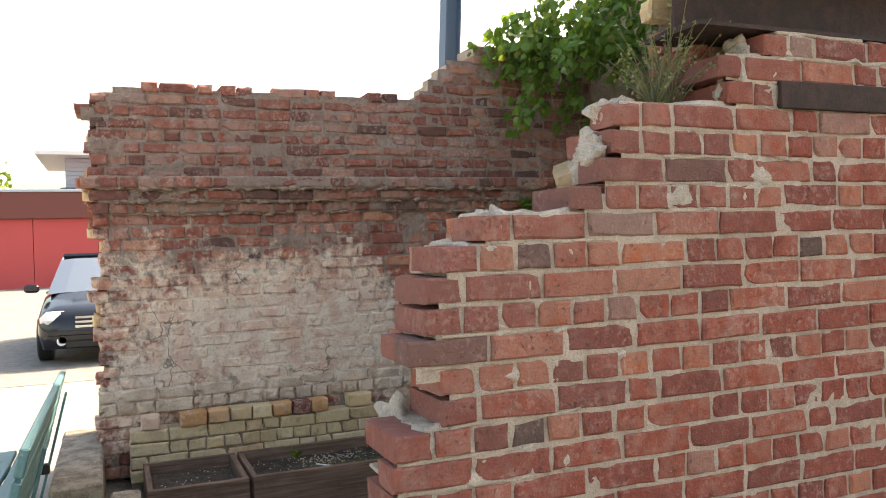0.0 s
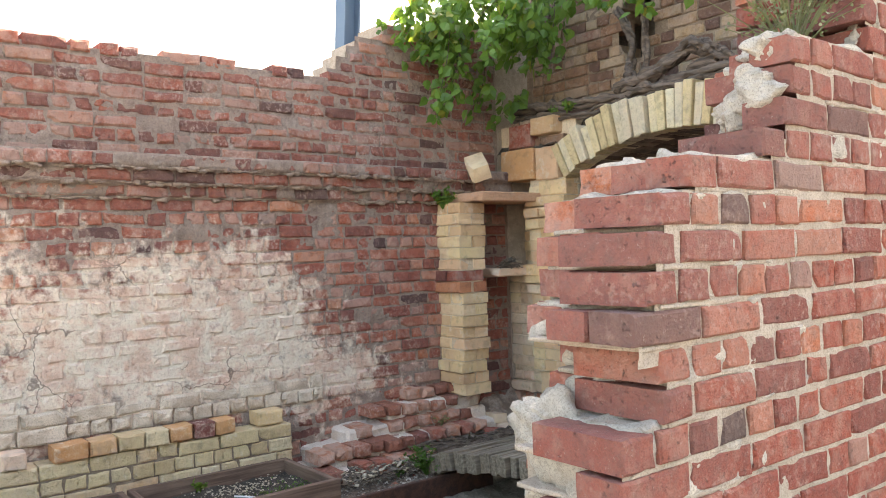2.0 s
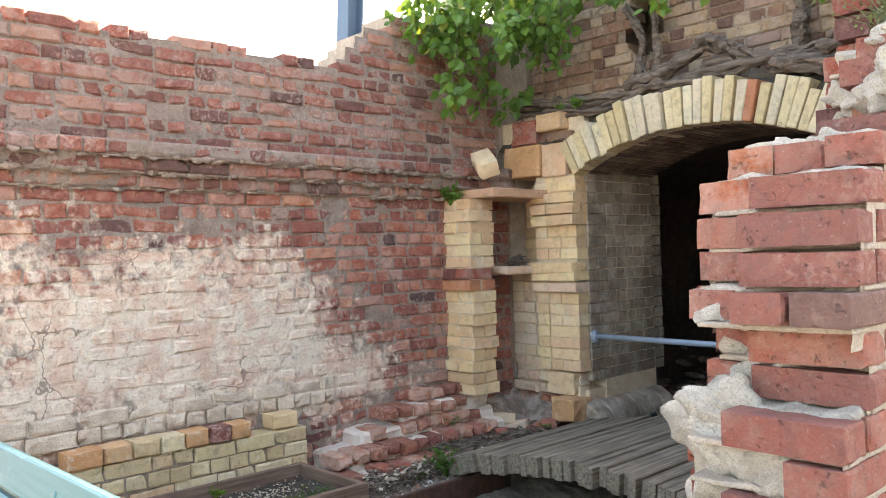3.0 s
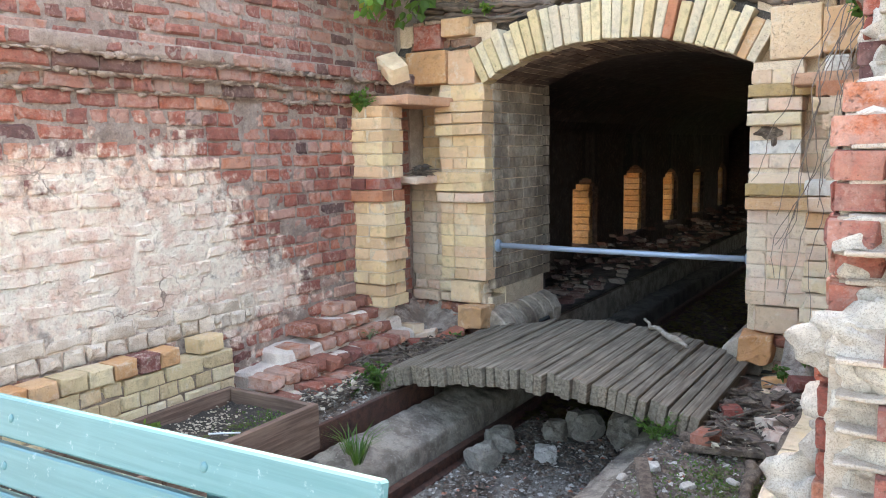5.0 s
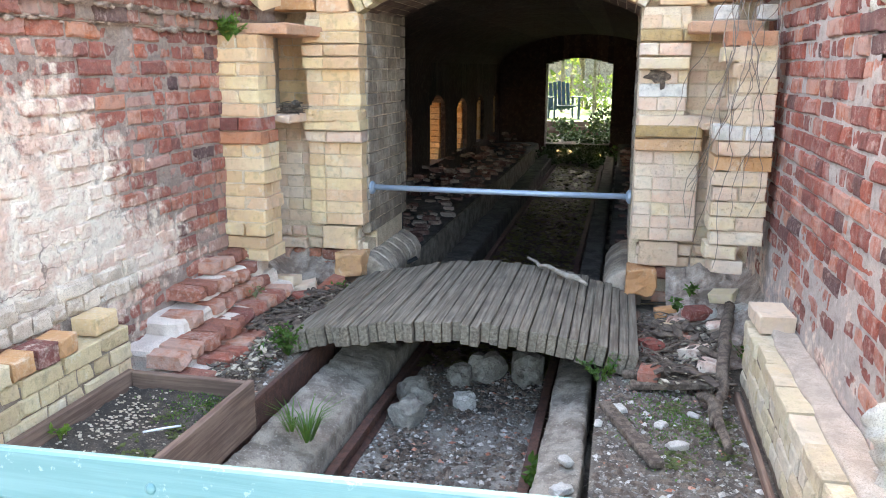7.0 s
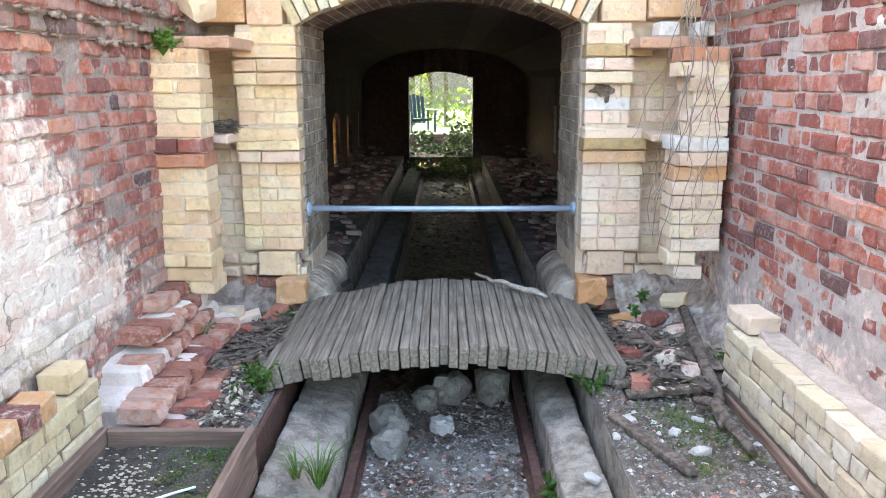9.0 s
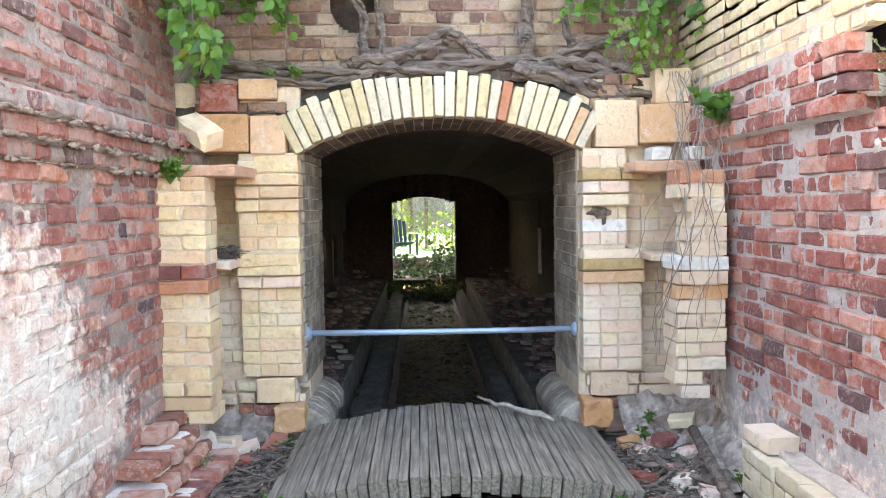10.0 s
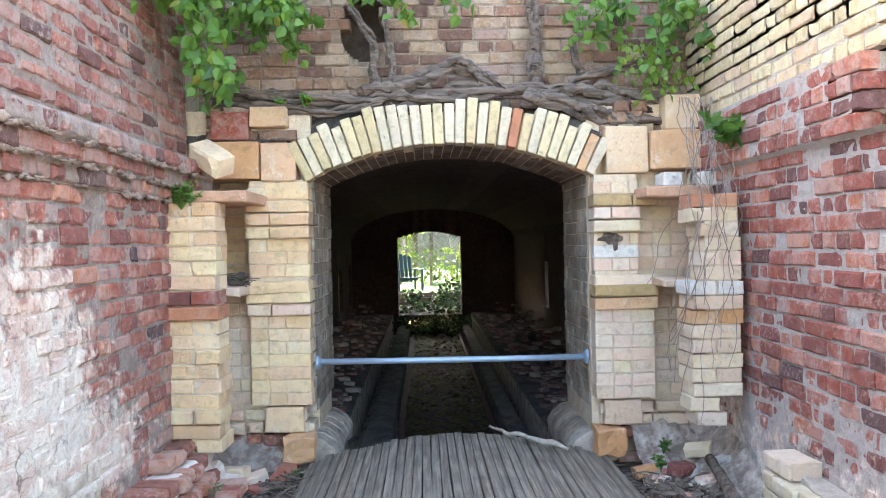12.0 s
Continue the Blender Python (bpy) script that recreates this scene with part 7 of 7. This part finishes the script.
# kiln front: jamb piers, niches, pillars
ms = Masonry(wall_kiln, (0, 0, 0), (1, 0, 0), (0, 1, 0))
for sgn, mat, mat2 in ((-1, M_BUFF, M_BUFF), (1, M_BUFF_PALE, M_BUFF_PALE)):
    def span(a, b):
        return (AX - b, AX - a) if sgn < 0 else (AX + a, AX + b)
    fy = FY if sgn < 0 else FY - 0.04
    for k in range(5, 22):
        w = (k + 0.5) * PITCH + 0.03
        slab = k in (20, 19, 18, 13, 12)
        out = {20: -0.045, 19: -0.055, 18: -0.05, 13: -0.055, 12: -0.04}.get(k, 0.0)
        if slab:                                     # long fireclay slabs standing proud of the face
            a, b = span(0.905, 1.315 if k in (12, 13) or sgn < 0 else (1.33 if k == 20 else 1.21))
            mt = {(1, 20): M_OCHRE, (1, 13): M_OCHRE, (1, 12): M_ORANGE, (-1, 12): M_BUFF_PALE}.get((sgn, k), mat2)
            cut = a + (b - a) * R.choice((0.38, 0.6, 1.0))
            for q0, q1 in ((a, cut), (cut, b)):
                if q1 - q0 > 0.05:
                    ms.put(R.choice(kit(mt, (round(q1 - q0 - 0.004, 3), 0.2, 0.074), 0.006)), (q0 + q1) / 2, fy + out + R.uniform(-0.008, 0.008), w, 0, R.uniform(-0.6, 0.6), R.uniform(-1, 1))
        elif k != 14 and w < 1.81:
            wide = 1.305 if sgn < 0 or k < 12 else 1.20
            mt = M_FIREWHITE if sgn > 0 and k == 16 else mat2
            ms.course(w, *span(0.915, wide), mt, "H" if k % 2 else "S", fy + out, 0.004 if k not in (6, 7, 8, 9, 10) else 0.002, 0.004, lz=0.0805, gap=0.003)
        if k != 14 and w < 1.73:
            ms.course(w, *span(1.315 if sgn < 0 or k < 12 else 1.215, 1.62), (M_BUFF if sgn < 0 else M_BUFF_PALE) if k > 13 else M_BUFF_PALE, "S" if k % 2 else "H", FY + (0.25 if sgn < 0 and k > 14 else 0.07), 0.006, 0.004, lz=0.077, gap=0.005)
    for k in range(0, 5):
        ms.course((k + 0.5) * PITCH, *span(0.95, 1.60), M_RED_STEP if k < 3 else M_BUFF_PALE, "H" if k % 2 else "S", FY + 0.05 - 0.03 * R.random(), 0.02, 0.012, 0.12)
    # pillar at the corner, bricks laid alternately
    for k in range(4, 21):
        w = (k + 0.5) * PITCH - 0.01
        m3 = {(-1, 13): M_TERRACOTTA, (-1, 14): M_RED_EAST, (-1, 20): M_ORANGE, (1, 14): M_FIREWHITE, (1, 12): M_ORANGE, (1, 20): M_TERRACOTTA}.get((sgn, k), mat)
        out = -0.025 if k in (13, 14) else (-0.02 if k in (5, 6) and sgn < 0 else 0.0)
        if sgn > 0 and k < 5:
            continue
        x0, x1 = span(1.325, 1.615)
        if sgn > 0 and k in (5, 6):
            ms.put(R.choice(kit(m3, (0.17, 0.18, 0.077), 0.008)), x0 + 0.07 + 0.04 * (6 - k), 2.955, w, 0, 2, 5 - 4 * (k - 5))
            continue
        if sgn > 0 and 15 <= k <= 18:
            x0 += 0.06
        x0, x1 = x0 + R.uniform(-0.012, 0.012), x1 + R.uniform(-0.01, 0.01)
        if k % 2:
            ms.put(R.choice(kit(m3, (round(x1 - x0, 2) - 0.01, THICK, 0.077), 0.006)), (x0 + x1) / 2 + R.uniform(-0.008, 0.008), 2.96 + out + R.uniform(-0.012, 0.008), w, 0, 0, R.uniform(-2, 2))
            ms.put(R.choice(kit(m3, (round(x1 - x0, 2) - 0.01, THICK, 0.077), 0.006)), (x0 + x1) / 2, 3.085, w, 0, 0, R.uniform(-2, 2))
        else:
            half = round((x1 - x0) / 2, 2)
            for xx in ((x0 + x1) / 2 - half / 2, (x0 + x1) / 2 + half / 2):
                ms.put(R.choice(kit(m3, (round(half - 0.006, 3), 0.243, 0.077), 0.006)), xx + R.uniform(-0.008, 0.008), 2.96 + R.uniform(-0.013, 0.010) + out, w, 0, 0, R.uniform(-2, 2))
    bm = bmesh.new()
    for (x0, x1), y0, y1, z0, z1 in ((span(0.925, 1.295 if sgn < 0 else 1.195), fy + 0.012, FY + 0.31, 0.44, 1.89), (span(0.925, 1.295), fy + 0.014, FY + 0.31, 0.44, 1.14), (span(1.196, 1.60), FY + 0.082, FY + 0.31, 0.3, 1.24 if sgn < 0 else 1.86), (span(1.216, 1.60), FY + 0.256, FY + 0.305, 1.241, 1.86), (span(0.92, 1.60), FY + 0.1, FY + 0.308, -0.1, 0.299), (span(1.345 if sgn < 0 else 1.41, 1.60), 2.972, 3.18, 0.36 if sgn < 0 else 0.58, 1.70)):
        box(bm, x0, x1, y0, y1, z0, z1)
    part("mortar_bed", bm, M_MORTAR_TAN, wall_kiln)
for w in (2.19, 2.275, 2.345):
    ms.course(w, -5.10, -4.50 - (w - 2.19) * 0.6, M_UPPER, "H", FY + 0.07, 0.015, 0.01, 0.1)
    ms.course(w, -2.52 + (w - 2.19) * 0.6, -1.86, M_UPPER, "S", FY + 0.07, 0.015, 0.01, 0.1)
# reveals of the mouth
for sgn in (-1, 1):
    mm = Masonry(wall_kiln, (X_L, FY + 0.12, 0), (0, 1, 0), (-1, 0, 0)) if sgn < 0 else Masonry(wall_kiln, (X_R, 4.64, 0), (0, -1, 0), (1, 0, 0))
    for k in range(4, 23):
        w = (k + 0.5) * PITCH + 0.03
        if w < SPRING + 0.02:
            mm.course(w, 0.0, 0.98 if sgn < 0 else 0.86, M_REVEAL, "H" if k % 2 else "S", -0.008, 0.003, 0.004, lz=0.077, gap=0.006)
    ms.got += mm.got
ms.build((-3.5, 3.0, 1.0), 460)

def lime_bank(x_wall, x_out, y0, y1, high, seed):
    """Crumbled lime and brick dust banked up in a corner of the walls."""
    def f(u, v):
        x, y = x_out + (x_wall - x_out) * u, y0 + (y1 - y0) * v
        k = max(u * u, v * v * v) * min(1.0, 2.2 * v + 0.15)
        n = 0.06 * noise.noise(Vector((x * 5, y * 5, seed))) + 0.03 * noise.noise(Vector((x * 17, y * 17, seed))) + 0.012 * noise.noise(Vector((x * 50, y * 50, seed)))
        return Vector((x, y, -0.04 + high * k + n * min(1, 0.3 + 2 * k)))
    bm = bmesh.new()
    sheet(bm, 46, 60, f)
    part("lime_rubble", bm, M_LIMEROUGH, wall_kiln, "crumbled grey lime banked against the wall foot", True, "stuff")


lime_bank(-1.84, -2.36, 2.60, 3.72, 0.34, 3.0)
lime_bank(-5.09, -4.56, 3.05, 3.74, 0.28, 8.0)
lumps = random.Random(12)
for i in range(16):
    right = i < 11
    x, y = (lumps.uniform(-2.32, -1.92), lumps.uniform(2.7, 3.4)) if right else (lumps.uniform(-4.95, -4.5), lumps.uniform(3.0, 3.45))
    bm = bmesh.new()
    r = lumps.uniform(0.035, 0.075)
    worn_box(bm, -r * 1.4, r * 1.4, -r * 0.8, r * 0.8, -r * 0.6, r * 0.6, r * 0.3, 2, r * 0.4, None, i * 3.1, 16)
    ob = tagged(part("brick_fragment", bm, (M_WHITE_STONE, M_RED_STEP, M_LIMEROUGH, M_RED_EAST)[i % 4]), "broken lime-smeared lump of brick in the corner rubble", "brick", "brick fragments")
    ob.matrix_world = pose(x, y, 0.03 + 0.22 * max(0, (x + 2.3) * 2 if right else (-4.6 - x) * 1.2) ** 2, lumps.uniform(-25, 25), lumps.uniform(-25, 25), lumps.uniform(0, 180))

# chamfered foot of the reveals
for sgn in (-1, 1):
    x = X_L if sgn < 0 else X_R
    for j in range(6):
        y = FY + 0.02 + j * 0.165
        bm = bmesh.new()
        v = [bm.verts.new(p) for yy in (y, y + 0.155) for p in ((x + sgn * 0.10, yy, -0.02), (x - sgn * 0.15, yy, -0.02), (x - sgn * 0.16, yy, 0.09), (x - sgn * 0.12, yy, 0.16), (x - sgn * 0.04, yy, 0.215), (x + sgn * 0.10, yy, 0.24))]
        for f in ((0, 1, 2, 3, 4, 5), (11, 10, 9, 8, 7, 6), (0, 6, 7, 1), (1, 7, 8, 2), (2, 8, 9, 3), (3, 9, 10, 4), (4, 10, 11, 5), (5, 11, 6, 0)):
            bm.faces.new([v[q] for q in f])
        bmesh.ops.recalc_face_normals(bm, faces=bm.faces)
        bmesh.ops.bevel(bm, geom=bm.edges[:], offset=0.008, segments=1, affect="EDGES")
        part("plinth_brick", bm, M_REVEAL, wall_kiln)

# upper wall
ms = Masonry(wall_upper, (-5.5, UY, 2.3), (1, 0, 0), (0, 1, 0))
for k in range(0, 15):
    w = (k + 0.5) * PITCH
    ms.course(w, 0.35, 4.15, M_UPPER, "S" if k % 3 else "H", 0.0, 0.009, 0.007, lz=0.075, gap=0.007)
ms.got = [g for g in ms.got if not in_hole(g[1].translation.x, g[1].translation.z)]
ms.build((-3.5, 4.0, 2.6), 250)
ms = Masonry(wall_east_upper, (-1.83, 4.05, EAST_TOP), (0, -1, 0), (1, 0, 0))
for k in range(0, 12):
    ms.course((k + 0.5) * PITCH, 0.0, 2.42 - 0.03 * (k % 3), M_LEDGE, "S" if k % 2 else "H", 0.0, 0.006, 0.007, depth=0.06 if k < 3 else None)
end = Masonry(wall_east_upper, (-1.83, 1.63, EAST_TOP), (1, 0, 0), (0, 1, 0))
for k in range(0, 12):
    end.course((k + 0.5) * PITCH, 0.0, 0.08 if k < 3 else 0.22, M_LEDGE, "S" if k % 2 else "H", 0.03 * (k % 3), 0.01, 0.012)
ms.got += end.got
ms.build((-1.7, 2.5, 2.3), 140)


# low buff brick ledges at the feet of both walls
def ledge(name, label, origin, along, into, length, courses, mat, top_row):
    o = tagged(new(name), label, "wall", kind="structure")
    x, y, p = Vector(along), Vector(into), Vector(origin)
    bm = bmesh.new()
    m = Matrix.Translation(p) @ Matrix((x, y, Vector((0, 0, 1)))).transposed().to_4x4()
    box(bm, 0.01, length - 0.01, 0.012, 0.165, -0.1, courses * PITCH - 0.035, m)
    part("wall_core", bm, M_MORTAR_BROWN, o)
    s = Masonry(o, origin, along, into)
    for k in range(courses):
        s.course((k + 0.5) * PITCH, 0, length, mat, "S" if k % 2 else "H", 0.0, 0.007, 0.008, depth=0.16, lz=0.077, gap=0.005)
    top_row(s, courses * PITCH)
    s.build()
    return o


def west_top_row(s, z):
    for y, wd, mt in ((0.13, 0.12, M_BUFF_PALE), (0.40, 0.17, M_ORANGE), (0.56, 0.14, M_ORANGE), (0.71, 0.14, M_LEDGE), (0.85, 0.13, M_LEDGE), (0.985, 0.13, M_ORANGE), (1.12, 0.12, M_RED_EAST), (1.245, 0.12, M_ORANGE), (1.55, 0.17, M_BUFF)):
        s.put(R.choice(kit(mt, (wd, 0.13, 0.085), 0.008)), y, 0.0 + (0.02 if y > 1.5 else -0.01), z + 0.044, 0, R.uniform(-2, 2), R.uniform(-3, 3))


def east_top_row(s, z):
    s.put(R.choice(kit(M_BUFF_PALE, (0.245, 0.16, 0.085), 0.008)), 0.12, 0.02, z + 0.044, 0, 0, 4)


ledge("wall_ledge_west", "low ledge of buff and orange firebricks along the wall foot", (-4.935, -0.05, 0), (0, 1, 0), (-1, 0, 0), 1.68, 4, M_LEDGE, west_top_row)
ledge("wall_ledge_east", "low ledge of pale buff firebricks along the wall foot", (-2.05, 2.38, 0), (0, -1, 0), (1, 0, 0), 1.95, 4, M_LEDGE_PALE, east_top_row)

bm = bmesh.new()
worn_box(bm, -1.965, -1.855, 0.44, 2.36, 4 * PITCH - 0.06, 4 * PITCH + 0.016, 0.006, 16, 0.02, None, 3.3, 14)
tagged(part("mortar_cap", bm, M_MORTAR), "crumbling sandy mortar on top of the brick ledge", "mortar", kind="structure")

# mortar squeezed out under the corbel courses
bm = bmesh.new()
for i in range(340):
    k = R.choice((21, 22, 22, 23, 23, 24))
    y = R.uniform(-0.15, 3.3)
    lump(bm, (-5.10 - west_face((k + 0.5) * PITCH) - 0.012, y, k * PITCH + R.uniform(-0.012, 0.006)), R.uniform(0.007, 0.019), (0.7, R.uniform(1.0, 2.6), R.uniform(0.4, 0.9)), i * 0.77, 2, 0.9)
part("mortar_drips", bm, ground_mat("old_joint_mortar", (0.28, 0.20, 0.16), (0.43, 0.335, 0.28), (0.18, 0.12, 0.095), 14), wall_west, smooth=True, kind="stuff")


# stepped red footing further along the west wall
footing = tagged(new("wall_footing"), "stepped red brick footing with lime mortar at the wall foot", "wall", kind="structure")
bm = bmesh.new()
for x1, z, ys_ in ((-4.91, 0.345, 2.34), (-4.86, 0.25, 1.98), (-4.75, 0.165, 1.74), (-4.60, 0.06, 1.69)):
    worn_box(bm, -5.15, x1 - 0.025, ys_ + 0.02, 3.2, -0.1, z - 0.03, 0.02, 9, 0.022, None, x1, 8)
part("wall_core", bm, M_LIME, footing)
s = Masonry(footing, (0, 0, 0), (0, 1, 0), (-1, 0, 0))
for x1, z, y0 in ((-4.99, 0.41, 2.5), (-4.90, 0.335, 2.28), (-4.85, 0.245, 2.0), (-4.72, 0.165, 1.76), (-4.59, 0.085, 1.72)):
    u = y0
    while u < 3.1 - (0.6 if z < 0.1 else 0.0):
        if R.random() > 0.08:
            s.put(R.choice(kit(M_RED_STEP if R.random() < 0.85 else M_RED_WEST, (0.114, 0.2, 0.072), 0.017)), u, -x1 + R.uniform(-0.025, 0.02), z - 0.045 + R.uniform(-0.012, 0.004), R.uniform(-3, 3), R.uniform(-3.5, 3.5), R.uniform(-4, 4))
        u += 0.125
s.build()
